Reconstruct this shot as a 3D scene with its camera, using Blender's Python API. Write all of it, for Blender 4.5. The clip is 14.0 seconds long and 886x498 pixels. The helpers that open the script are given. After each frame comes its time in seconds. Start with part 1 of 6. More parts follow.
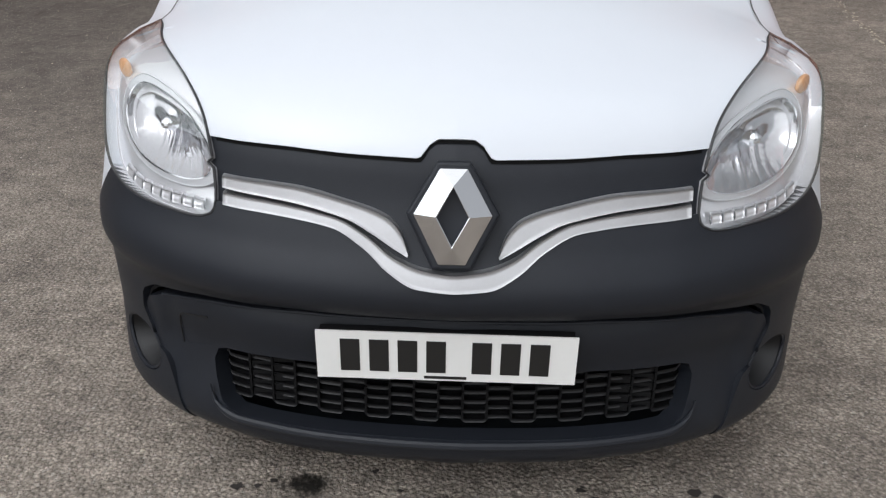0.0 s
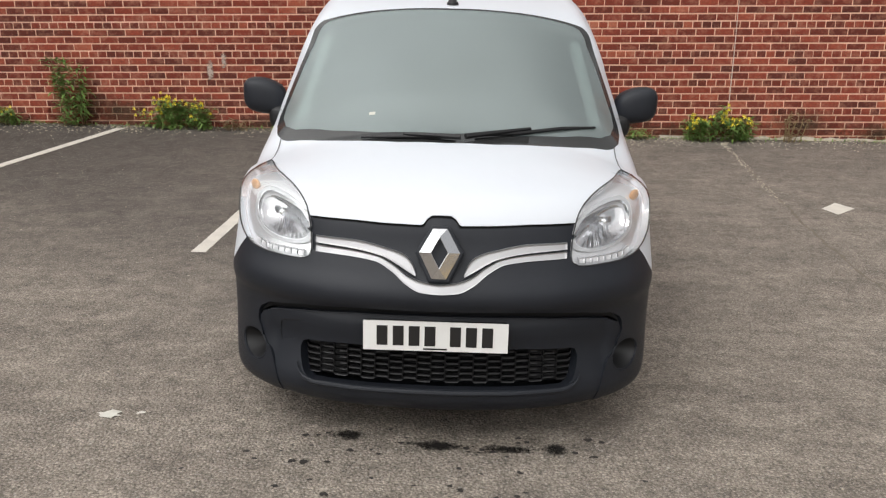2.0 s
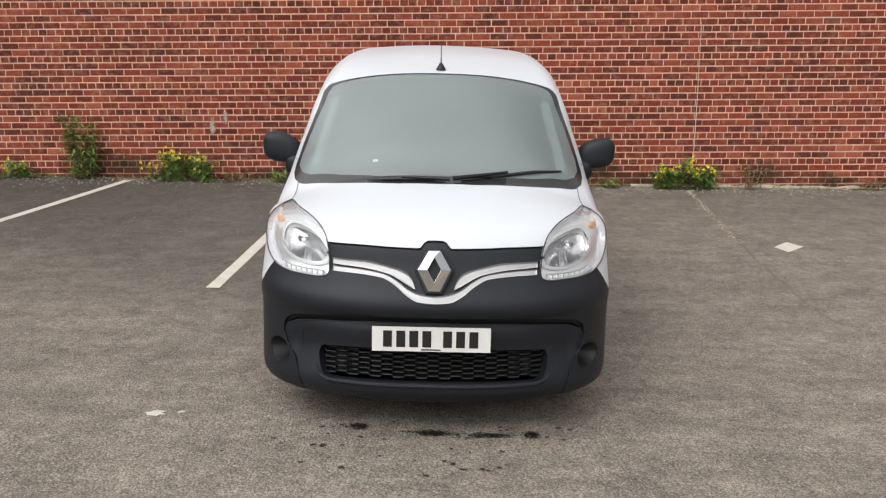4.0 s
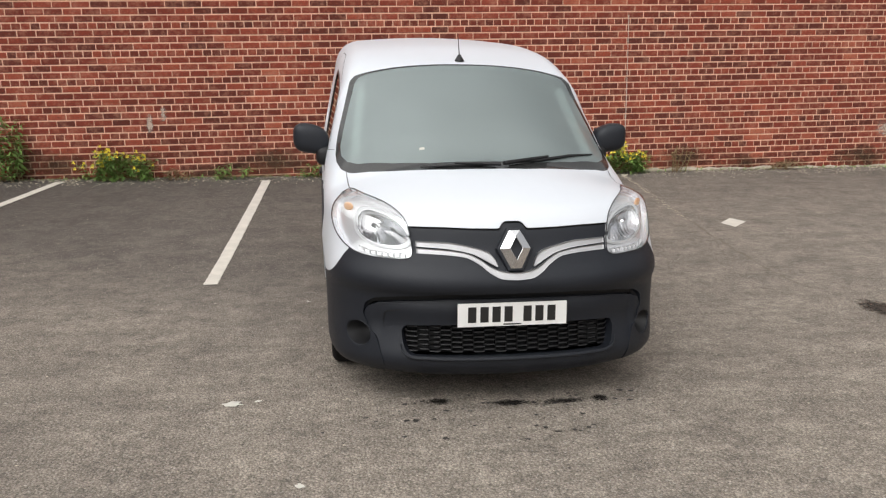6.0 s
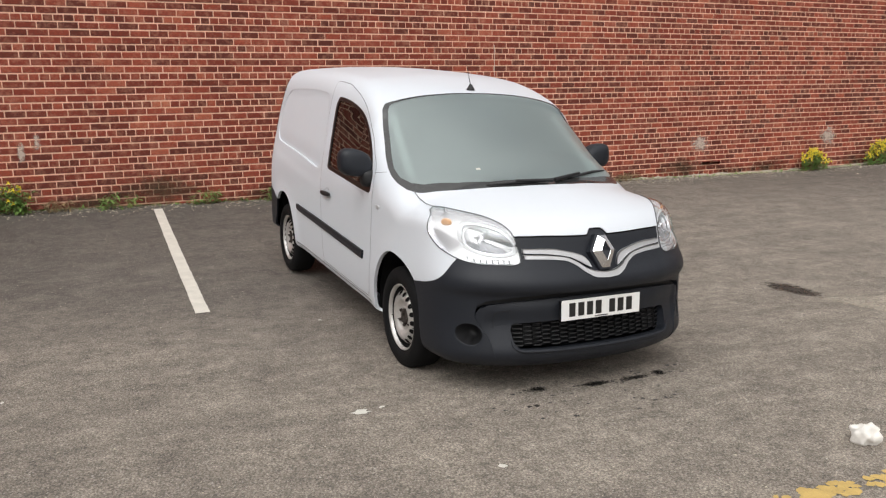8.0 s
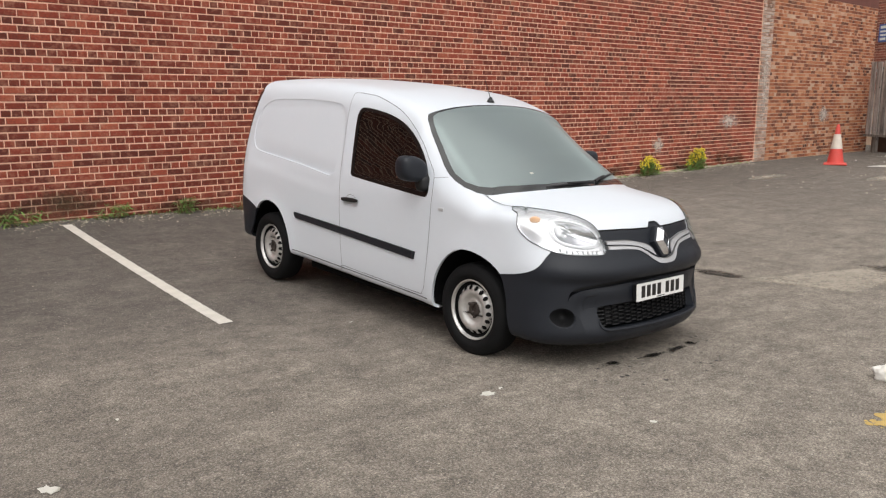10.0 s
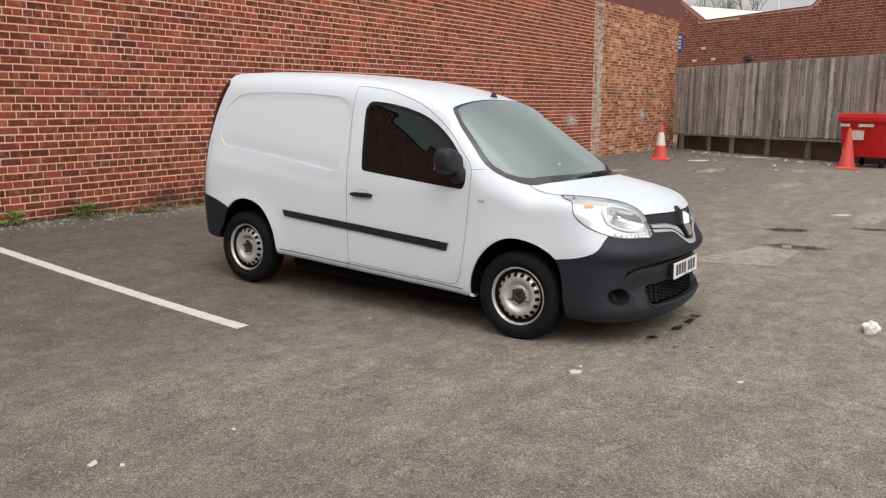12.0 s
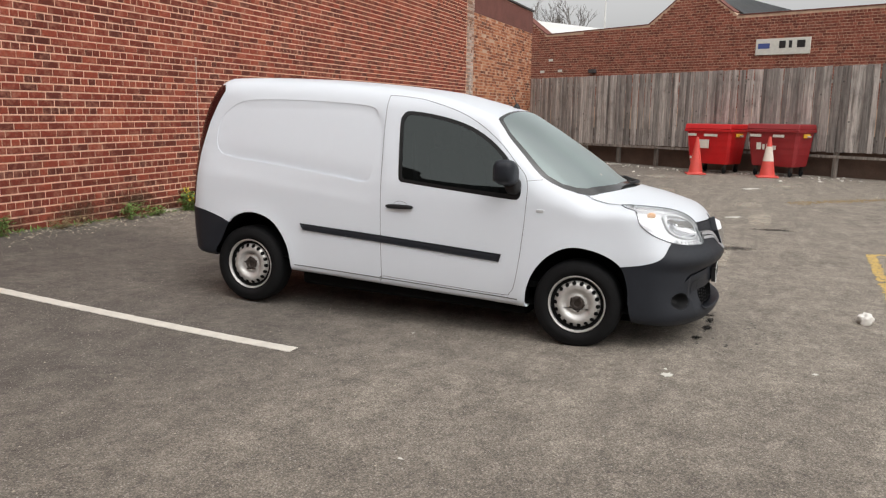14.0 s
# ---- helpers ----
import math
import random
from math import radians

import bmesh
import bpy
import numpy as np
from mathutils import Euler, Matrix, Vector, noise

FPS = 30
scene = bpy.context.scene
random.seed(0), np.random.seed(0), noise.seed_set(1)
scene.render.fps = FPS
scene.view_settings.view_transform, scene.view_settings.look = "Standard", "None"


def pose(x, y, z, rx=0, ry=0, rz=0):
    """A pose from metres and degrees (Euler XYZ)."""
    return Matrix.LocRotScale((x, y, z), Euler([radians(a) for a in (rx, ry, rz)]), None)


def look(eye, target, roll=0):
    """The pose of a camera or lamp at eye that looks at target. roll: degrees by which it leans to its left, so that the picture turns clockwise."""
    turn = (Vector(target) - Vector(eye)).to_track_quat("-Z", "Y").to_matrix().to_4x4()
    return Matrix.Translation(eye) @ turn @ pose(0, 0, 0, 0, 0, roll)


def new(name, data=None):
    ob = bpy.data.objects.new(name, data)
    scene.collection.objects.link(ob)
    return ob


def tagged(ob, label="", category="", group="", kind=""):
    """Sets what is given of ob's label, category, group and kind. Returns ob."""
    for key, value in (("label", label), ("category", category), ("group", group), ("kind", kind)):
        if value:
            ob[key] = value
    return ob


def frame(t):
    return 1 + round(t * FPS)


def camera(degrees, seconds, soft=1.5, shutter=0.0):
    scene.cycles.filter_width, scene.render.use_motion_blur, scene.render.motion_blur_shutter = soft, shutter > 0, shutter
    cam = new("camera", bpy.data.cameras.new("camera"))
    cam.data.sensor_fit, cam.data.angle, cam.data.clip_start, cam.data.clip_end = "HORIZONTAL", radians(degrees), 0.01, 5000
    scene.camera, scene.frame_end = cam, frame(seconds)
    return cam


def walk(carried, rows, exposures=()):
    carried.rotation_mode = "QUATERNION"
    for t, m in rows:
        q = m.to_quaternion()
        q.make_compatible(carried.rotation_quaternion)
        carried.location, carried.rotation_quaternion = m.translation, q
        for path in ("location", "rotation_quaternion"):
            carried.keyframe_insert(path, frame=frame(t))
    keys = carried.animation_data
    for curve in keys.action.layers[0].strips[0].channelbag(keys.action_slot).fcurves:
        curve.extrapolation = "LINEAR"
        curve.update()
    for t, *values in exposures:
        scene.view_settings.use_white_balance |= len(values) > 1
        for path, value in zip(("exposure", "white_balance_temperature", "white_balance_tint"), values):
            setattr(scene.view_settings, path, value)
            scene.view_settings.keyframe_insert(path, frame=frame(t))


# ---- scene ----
cam = camera(59.2, 14.0, 1.25)
PATH = [
    (0, (-0.058, 0.159, 1.366), (-0.153, 1.919, 0.422), -0.8),
    (0.5, (-0.059, -0.202, 1.384), (-0.182, 1.621, 0.57), -0.7),
    (1, (-0.007, -0.539, 1.424), (-0.149, 1.313, 0.682), -0.9),
    (1.5, (-0.021, -0.85, 1.464), (-0.121, 1.039, 0.816), 0.1),
    (2, (-0.007, -1.169, 1.512), (-0.073, 0.752, 0.961), -0.1),
    (2.5, (0.03, -1.476, 1.535), (-0.026, 0.467, 1.064), -0.5),
    (3, (0.019, -1.672, 1.564), (-0.033, 0.278, 1.125), -0.3),
    (5.3, (-0.407, -1.877, 1.511), (-0.287, 0.076, 1.097), -0.2),
    (5.5, (-0.543, -1.889, 1.518), (-0.382, 0.059, 1.095), -0.1),
    (6, (-0.912, -1.978, 1.533), (-0.647, -0.044, 1.097), -1.0),
    (6.5, (-1.283, -2.038, 1.557), (-0.879, -0.131, 1.109), -2.0),
    (7, (-1.73, -2.001, 1.576), (-1.174, -0.129, 1.142), -1.7),
    (7.5, (-2.188, -2.009, 1.599), (-1.496, -0.179, 1.185), -1.5),
    (7.7, (-2.357, -1.997, 1.6), (-1.614, -0.185, 1.195), -1.3),
    (9.8, (-4.205, -1.478, 1.609), (-2.982, 0.062, 1.243), -0.1),
    (10, (-4.337, -1.387, 1.616), (-3.066, 0.113, 1.247), -0.3),
    (10.5, (-4.664, -1.123, 1.59), (-3.286, 0.278, 1.216), -0.9),
    (11, (-4.971, -0.827, 1.593), (-3.509, 0.485, 1.219), -0.9),
    (11.2, (-5.066, -0.719, 1.594), (-3.568, 0.552, 1.223), -0.2),
    (11.5, (-5.305, -0.559, 1.601), (-3.756, 0.653, 1.239), -0.4),
    (12, (-5.535, -0.231, 1.568), (-3.918, 0.887, 1.201), 0.1),
    (12.5, (-5.798, 0.101, 1.563), (-4.118, 1.122, 1.193), 0.7),
    (13, (-5.988, 0.455, 1.561), (-4.251, 1.371, 1.185), 0.5),
    (13.5, (-6.086, 0.877, 1.564), (-4.297, 1.69, 1.196), 0.8),
    (14, (-6.26, 1.265, 1.588), (-4.424, 1.978, 1.239), 0.9),
]
walk(cam, [(t, look(eye, target, roll)) for t, eye, target, roll in PATH],
     [(0.0, -0.02, 6200, 10), (0.8, 0.04, 6350, 10), (2.2, 0.15, 6550, 10), (7.0, 0.17, 6550, 10), (14.0, 0.19, 6550, 10)])

# ---------- world, sun ----------
world = bpy.data.worlds.new("overcast_sky")
scene.world = world
world.use_nodes = True
wn, wl = world.node_tree.nodes, world.node_tree.links
wn.clear()
w_out, w_bg = wn.new("ShaderNodeOutputWorld"), wn.new("ShaderNodeBackground")
w_sky, w_hsv = wn.new("ShaderNodeTexSky"), wn.new("ShaderNodeHueSaturation")
w_sky.sky_type = "NISHITA"
w_sky.sun_disc = False
w_sky.sun_elevation, w_sky.sun_rotation = radians(56), radians(221)
w_sky.dust_density, w_sky.air_density, w_sky.ozone_density = 4.0, 1.0, 1.0
w_hsv.inputs["Saturation"].default_value = 0.05
w_bg.inputs["Strength"].default_value = 0.15
wl.new(w_sky.outputs[0], w_hsv.inputs["Color"])
wl.new(w_hsv.outputs[0], w_bg.inputs["Color"])
wl.new(w_bg.outputs[0], w_out.inputs["Surface"])

sun_data = bpy.data.lights.new("sun", "SUN")
sun_data.energy, sun_data.angle, sun_data.color = 1.5, radians(130), (1.0, 0.98, 0.955)
sun = new("sun", sun_data)
sun.matrix_world = look((-7, -5, 15.5), (0, 3, 0))

# ---------- materials ----------
def mat(name, colour, rough=0.5, metal=0.0, var=0.0, scale=4.0, bump=0.0, bscale=60.0, spec=0.5, coat=0.0):
    """A plain surface with mottling at two scales and a fine relief."""
    m = bpy.data.materials.new(name)
    m.use_nodes = True
    n, l = m.node_tree.nodes, m.node_tree.links
    b = n["Principled BSDF"]
    b.inputs["Base Color"].default_value = (*colour, 1)
    b.inputs["Roughness"].default_value, b.inputs["Metallic"].default_value = rough, metal
    b.inputs["Specular IOR Level"].default_value, b.inputs["Coat Weight"].default_value = spec, coat
    tc = n.new("ShaderNodeTexCoord")
    if var:
        t1, t2, mx, ramp = n.new("ShaderNodeTexNoise"), n.new("ShaderNodeTexNoise"), n.new("ShaderNodeMath"), n.new("ShaderNodeMix")
        t1.inputs["Scale"].default_value, t2.inputs["Scale"].default_value = scale, scale * 9
        t1.inputs["Detail"].default_value = 6
        mx.operation = "ADD"
        mx.use_clamp = True
        half = n.new("ShaderNodeMath")
        half.operation = "MULTIPLY_ADD"
        half.inputs[1].default_value, half.inputs[2].default_value = 0.5, -0.25
        l.new(tc.outputs["Object"], t1.inputs["Vector"]), l.new(tc.outputs["Object"], t2.inputs["Vector"])
        l.new(t2.outputs["Fac"], half.inputs[0]), l.new(t1.outputs["Fac"], mx.inputs[0]), l.new(half.outputs[0], mx.inputs[1])
        ramp.data_type = "RGBA"
        ramp.inputs[6].default_value = (*[c * (1 - var) for c in colour], 1)
        ramp.inputs[7].default_value = (*[min(1, c * (1 + var)) for c in colour], 1)
        l.new(mx.outputs[0], ramp.inputs["Factor"]), l.new(ramp.outputs[2], b.inputs["Base Color"])
    if bump:
        t3, bp = n.new("ShaderNodeTexNoise"), n.new("ShaderNodeBump")
        t3.inputs["Scale"].default_value, t3.inputs["Detail"].default_value = bscale, 4
        bp.inputs["Strength"].default_value, bp.inputs["Distance"].default_value = bump, 0.01
        l.new(tc.outputs["Object"], t3.inputs["Vector"]), l.new(t3.outputs["Fac"], bp.inputs["Height"]), l.new(bp.outputs[0], b.inputs["Normal"])
    return m


WHITE = mat("white_paint", (0.645, 0.675, 0.72), 0.33, var=0.02, scale=2, coat=0.14)
BUMPER = mat("grained_black_plastic", (0.0132, 0.0154, 0.0208), 0.47, var=0.2, scale=5, bump=0.10, bscale=700, spec=0.33)
FRIT = mat("glazed_black_border", (0.028, 0.029, 0.029), 0.14, var=0.1, scale=6, spec=0.8)
GLOSS = mat("window_gasket_black", (0.006, 0.006, 0.006), 0.3, spec=0.3)
TRIM = mat("dark_plastic", (0.010, 0.010, 0.011), 0.5, var=0.1, scale=8, spec=0.4)
RUST = mat("rusty_hub", (0.034, 0.025, 0.020), 0.8, var=0.4, scale=30)
RUBBER = mat("tyre_rubber", (0.0095, 0.0095, 0.010), 0.7, var=0.25, scale=14, bump=0.2, bscale=90, spec=0.10)
DARK = mat("underbody_dark", (0.007, 0.007, 0.007), 0.95, var=0.2, spec=0.1)
CHROME = mat("chrome", (0.82, 0.83, 0.85), 0.12, 1.0)
REFLECTOR = mat("lamp_reflector", (0.62, 0.62, 0.64), 0.16, 1.0)
SATIN = mat("satin_silver", (0.46, 0.46, 0.47), 0.45, 0.5, var=0.08, scale=20)
STEEL = mat("painted_steel_wheel", (0.56, 0.545, 0.525), 0.42, 0.55, var=0.3, scale=22)
AMBER = mat("amber_plastic", (0.68, 0.37, 0.17), 0.3, var=0.3, scale=40)
TAILRED = mat("red_lamp_plastic", (0.030, 0.004, 0.004), 0.25, spec=0.3)
PLATE = mat("plate_white", (0.78, 0.78, 0.76), 0.35, var=0.04, scale=9)
INK = mat("plate_black", (0.012, 0.012, 0.012), 0.4)
CABIN = mat("cabin_grey_plastic", (0.06, 0.062, 0.065), 0.7, var=0.15, scale=7)
CLOTH = mat("seat_cloth", (0.045, 0.047, 0.052), 0.95, var=0.3, scale=30, bump=0.3, bscale=300)
LINING = mat("headlining", (0.35, 0.36, 0.35), 0.95)
MIRROR = mat("mirror_glass", (0.9, 0.9, 0.9), 0.02, 1.0)


def pane_mat(name, tint, haze, ior=1.75, film=(0.43, 0.46, 0.445), rough=0.015):
    """Thin glass: clear through a tint, glossy by Fresnel, with a diffuse film for dust and reflected sky."""
    m = bpy.data.materials.new(name)
    m.use_nodes = True
    n, l = m.node_tree.nodes, m.node_tree.links
    n.clear()
    out, tr, gl, df = n.new("ShaderNodeOutputMaterial"), n.new("ShaderNodeBsdfTransparent"), n.new("ShaderNodeBsdfGlossy"), n.new("ShaderNodeBsdfDiffuse")
    fr, m1, m2, no, tc = n.new("ShaderNodeLayerWeight"), n.new("ShaderNodeMixShader"), n.new("ShaderNodeMixShader"), n.new("ShaderNodeTexNoise"), n.new("ShaderNodeTexCoord")
    mul = n.new("ShaderNodeMath")
    mul.operation = "MULTIPLY_ADD"
    mul.inputs[1].default_value, mul.inputs[2].default_value = haze * 0.3, haze * 0.85
    no.inputs["Scale"].default_value, no.inputs["Detail"].default_value = 2.2, 1
    tr.inputs["Color"].default_value = (*tint, 1)
    df.inputs["Color"].default_value = (*film, 1)
    gl.inputs["Color"].default_value = (0.84, 0.94, 0.93, 1)
    gl.inputs["Roughness"].default_value = rough
    fr.inputs["Blend"].default_value = 0.5
    f0 = 1.8 * ((ior - 1) / (ior + 1)) ** 2
    power, gain = n.new("ShaderNodeMath"), n.new("ShaderNodeMath")
    power.operation, gain.operation = "POWER", "MULTIPLY_ADD"
    power.inputs[1].default_value, gain.inputs[1].default_value, gain.inputs[2].default_value = 4.0, 1 - f0, f0
    l.new(fr.outputs["Facing"], power.inputs[0]), l.new(power.outputs[0], gain.inputs[0])
    l.new(tc.outputs["Object"], no.inputs["Vector"]), l.new(no.outputs["Fac"], mul.inputs[0])
    l.new(mul.outputs[0], m1.inputs[0]), l.new(tr.outputs[0], m1.inputs[1]), l.new(df.outputs[0], m1.inputs[2])
    l.new(gain.outputs[0], m2.inputs[0]), l.new(m1.outputs[0], m2.inputs[1]), l.new(gl.outputs[0], m2.inputs[2])
    l.new(m2.outputs[0], out.inputs["Surface"])
    return m


# the windscreen's thick film paints reflected sky in over its dust
SCREEN = pane_mat("windscreen_glass", (0.58, 0.69, 0.67), 0.31, 1.9, (0.38, 0.445, 0.445), 0.32)
SIDEGLASS = pane_mat("side_glass", (0.05, 0.062, 0.06), 0.006, 1.42)
LENS = pane_mat("lamp_lens", (0.985, 0.985, 0.985), 0.04, 1.45, (0.86, 0.87, 0.88))
HOUSE = mat("lamp_housing_silver", (0.82, 0.82, 0.84), 0.24, 0.55)
BEZEL = mat("lamp_bezel_grey", (0.60, 0.61, 0.63), 0.35, 0.4)
LAMP_GAP = mat("lamp_gasket_black", (0.02, 0.02, 0.022), 0.5)


def nodes_of(m):
    n, l = m.node_tree.nodes, m.node_tree.links
    return n, l, n["Principled BSDF"]


def math_node(n, l, op, a, b=None, clamp=False):
    k = n.new("ShaderNodeMath")
    k.operation, k.use_clamp = op, clamp
    for i, v in enumerate((a, b)):
        if v is None:
            continue
        if isinstance(v, (int, float)):
            k.inputs[i].default_value = v
        else:
            l.new(v, k.inputs[i])
    return k.outputs[0]


def mix_node(n, l, fac, a, b, mode="MIX"):
    k = n.new("ShaderNodeMix")
    k.data_type, k.blend_type = "RGBA", mode
    for i, v in ((0, fac), (6, a), (7, b)):
        if isinstance(v, (int, float)):
            k.inputs[i].default_value = v
        elif isinstance(v, tuple):
            k.inputs[i].default_value = (*v, 1)
        else:
            l.new(v, k.inputs[i])
    return k.outputs[2]


def noise_node(n, l, vec, scale, detail=4, rough=0.55):
    k = n.new("ShaderNodeTexNoise")
    k.inputs["Scale"].default_value, k.inputs["Detail"].default_value, k.inputs["Roughness"].default_value = scale, detail, rough
    l.new(vec, k.inputs["Vector"])
    return k.outputs["Fac"]


def range_node(n, l, v, a, b, c=0.0, d=1.0):
    k = n.new("ShaderNodeMapRange")
    k.inputs[1].default_value, k.inputs[2].default_value, k.inputs[3].default_value, k.inputs[4].default_value = a, b, c, d
    l.new(v, k.inputs[0])
    return k.outputs[0]


def ramp_node(n, l, v, stops):
    k = n.new("ShaderNodeValToRGB")
    e = k.color_ramp.elements
    while len(e) < len(stops):
        e.new(0.5)
    for el, (p, c) in zip(e, stops):
        el.position, el.color = p, (*c, 1)
    l.new(v, k.inputs[0])
    return k.outputs[0]


def asphalt_mat():
    """Old car-park asphalt: pale coarse chippings by the aisle, a darker smoother bay towards the wall."""
    m = bpy.data.materials.new("car_park_asphalt")
    m.use_nodes = True
    n, l, b = nodes_of(m)
    tc, sep = n.new("ShaderNodeTexCoord"), n.new("ShaderNodeSeparateXYZ")
    v = tc.outputs["Object"]
    l.new(v, sep.inputs[0])
    big, mid, small = noise_node(n, l, v, 0.45, 5), noise_node(n, l, v, 3.2, 8, 0.75), noise_node(n, l, v, 22, 4, 0.7)
    edge = math_node(n, l, "ADD", sep.outputs[1], math_node(n, l, "MULTIPLY", math_node(n, l, "SUBTRACT", big, 0.5), 2.4))
    west = math_node(n, l, "MULTIPLY", range_node(n, l, sep.outputs[0], -5.6, -1.6, -1.0, 0.0), 2.4)
    edge = math_node(n, l, "ADD", edge, west)
    bay = range_node(n, l, edge, 2.3, 4.3)
    far = math_node(n, l, "MULTIPLY", range_node(n, l, sep.outputs[0], 0.5, 1.6), range_node(n, l, sep.outputs[0], 6.0, 10.0, 1.0, 0.45))
    bay = math_node(n, l, "MULTIPLY", bay, math_node(n, l, "SUBTRACT", 1.0, math_node(n, l, "MULTIPLY", far, 0.75)))
    tone = mix_node(n, l, bay, (0.292, 0.257, 0.219), (0.160, 0.142, 0.125))
    # tone multiplied down towards the west and the wall, slightly towards the east
    tone_by_place = math_node(n, l, "MULTIPLY", math_node(n, l, "MULTIPLY", range_node(n, l, sep.outputs[0], -4.5, -1.2, 0.70, 1.0), range_node(n, l, sep.outputs[0], 2.0, 5.0, 1.0, 0.96)), range_node(n, l, sep.outputs[1], 5.5, 8.5, 1.0, 0.78))
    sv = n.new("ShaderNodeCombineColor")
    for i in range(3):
        l.new(tone_by_place, sv.inputs[i])
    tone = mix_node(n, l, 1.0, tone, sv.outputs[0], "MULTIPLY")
    mp = n.new("ShaderNodeMapping")
    mp.inputs["Rotation"].default_value, mp.inputs["Scale"].default_value = (0, 0, 0.25), (0.5, 2.6, 1)
    l.new(v, mp.inputs["Vector"])
    streak = noise_node(n, l, mp.outputs[0], 1.7, 6, 0.7)
    tone = mix_node(n, l, range_node(n, l, streak, 0.34, 0.62, 0.34, 0.0), tone, (0.095, 0.083, 0.072))
    tone = mix_node(n, l, range_node(n, l, mid, 0.3, 0.7), mix_node(n, l, 1.0, tone, (0.72, 0.71, 0.71), "MULTIPLY"), mix_node(n, l, 1.0, tone, (1.27, 1.26, 1.23), "MULTIPLY"))
    spots = range_node(n, l, noise_node(n, l, v, 11, 6, 0.8), 0.36, 0.64, 0.80, 1.17)
    pv = n.new("ShaderNodeCombineColor")
    for i in range(3):
        l.new(spots, pv.inputs[i])
    tone = mix_node(n, l, 1.0, tone, pv.outputs[0], "MULTIPLY")
    chips, grit = n.new("ShaderNodeTexVoronoi"), n.new("ShaderNodeTexVoronoi")
    chips.inputs["Scale"].default_value, grit.inputs["Scale"].default_value = 170, 390
    l.new(v, chips.inputs["Vector"]), l.new(v, grit.inputs["Vector"])
    sc, sg = n.new("ShaderNodeSeparateColor"), n.new("ShaderNodeSeparateColor")
    l.new(chips.outputs["Color"], sc.inputs[0]), l.new(grit.outputs["Color"], sg.inputs[0])
    coarse = noise_node(n, l, v, 115, 3, 0.6)
    k1 = math_node(n, l, "MULTIPLY", range_node(n, l, sc.outputs[0], 0, 1, 0.80, 1.20), range_node(n, l, coarse, 0.36, 0.64, 0.74, 1.22))
    k2 = range_node(n, l, sg.outputs[0], 0, 1, 0.82, 1.18)
    # stones of one to two centimetres with dark gaps between them
    stones = n.new("ShaderNodeTexVoronoi")
    stones.inputs["Scale"].default_value = 88
    l.new(v, stones.inputs["Vector"])
    ss = n.new("ShaderNodeSeparateColor")
    l.new(stones.outputs["Color"], ss.inputs[0])
    k3 = math_node(n, l, "MULTIPLY", range_node(n, l, stones.outputs["Distance"], 0.25, 0.70, 1.14, 0.74), range_node(n, l, ss.outputs[0], 0, 1, 0.88, 1.20))
    grain = math_node(n, l, "MULTIPLY", math_node(n, l, "MULTIPLY", k1, k2), k3)
    soft = math_node(n, l, "ADD", math_node(n, l, "MULTIPLY", bay, 0.50), 0.0)
    grain = math_node(n, l, "ADD", math_node(n, l, "MULTIPLY", grain, math_node(n, l, "SUBTRACT", 1.0, soft)), soft)
    gv = n.new("ShaderNodeCombineColor")
    for i in range(3):
        l.new(grain, gv.inputs[i])
    col = mix_node(n, l, 1.0, tone, gv.outputs[0], "MULTIPLY")
    # pale chips, and dark pits that paint the small shadows of the hollows
    pale = math_node(n, l, "GREATER_THAN", sc.outputs[1], 0.965)
    col = mix_node(n, l, math_node(n, l, "MULTIPLY", pale, 0.55), col, (0.42, 0.39, 0.35))
    speck = n.new("ShaderNodeTexVoronoi")
    speck.inputs["Scale"].default_value = 9
    l.new(v, speck.inputs["Vector"])
    col = mix_node(n, l, range_node(n, l, speck.outputs["Distance"], 0.035, 0.055, 0.7, 0.0), col, (0.55, 0.52, 0.47))
    pit_shadow = range_node(n, l, small, 0.30, 0.42, 0.3, 0.0)
    col = mix_node(n, l, pit_shadow, col, (0.05, 0.046, 0.042))
    l.new(col, b.inputs["Base Color"])
    b.inputs["Roughness"].default_value = 0.92
    b.inputs["Specular IOR Level"].default_value = 0.25
    bp = n.new("ShaderNodeBump")
    bp.inputs["Strength"].default_value, bp.inputs["Distance"].default_value = 0.8, 0.008
    h = math_node(n, l, "ADD", math_node(n, l, "MULTIPLY", coarse, 1.0), math_node(n, l, "SUBTRACT", math_node(n, l, "MULTIPLY", small, 0.5), math_node(n, l, "MULTIPLY", stones.outputs["Distance"], 0.9)))
    l.new(h, bp.inputs["Height"]), l.new(bp.outputs[0], b.inputs["Normal"])
    return m


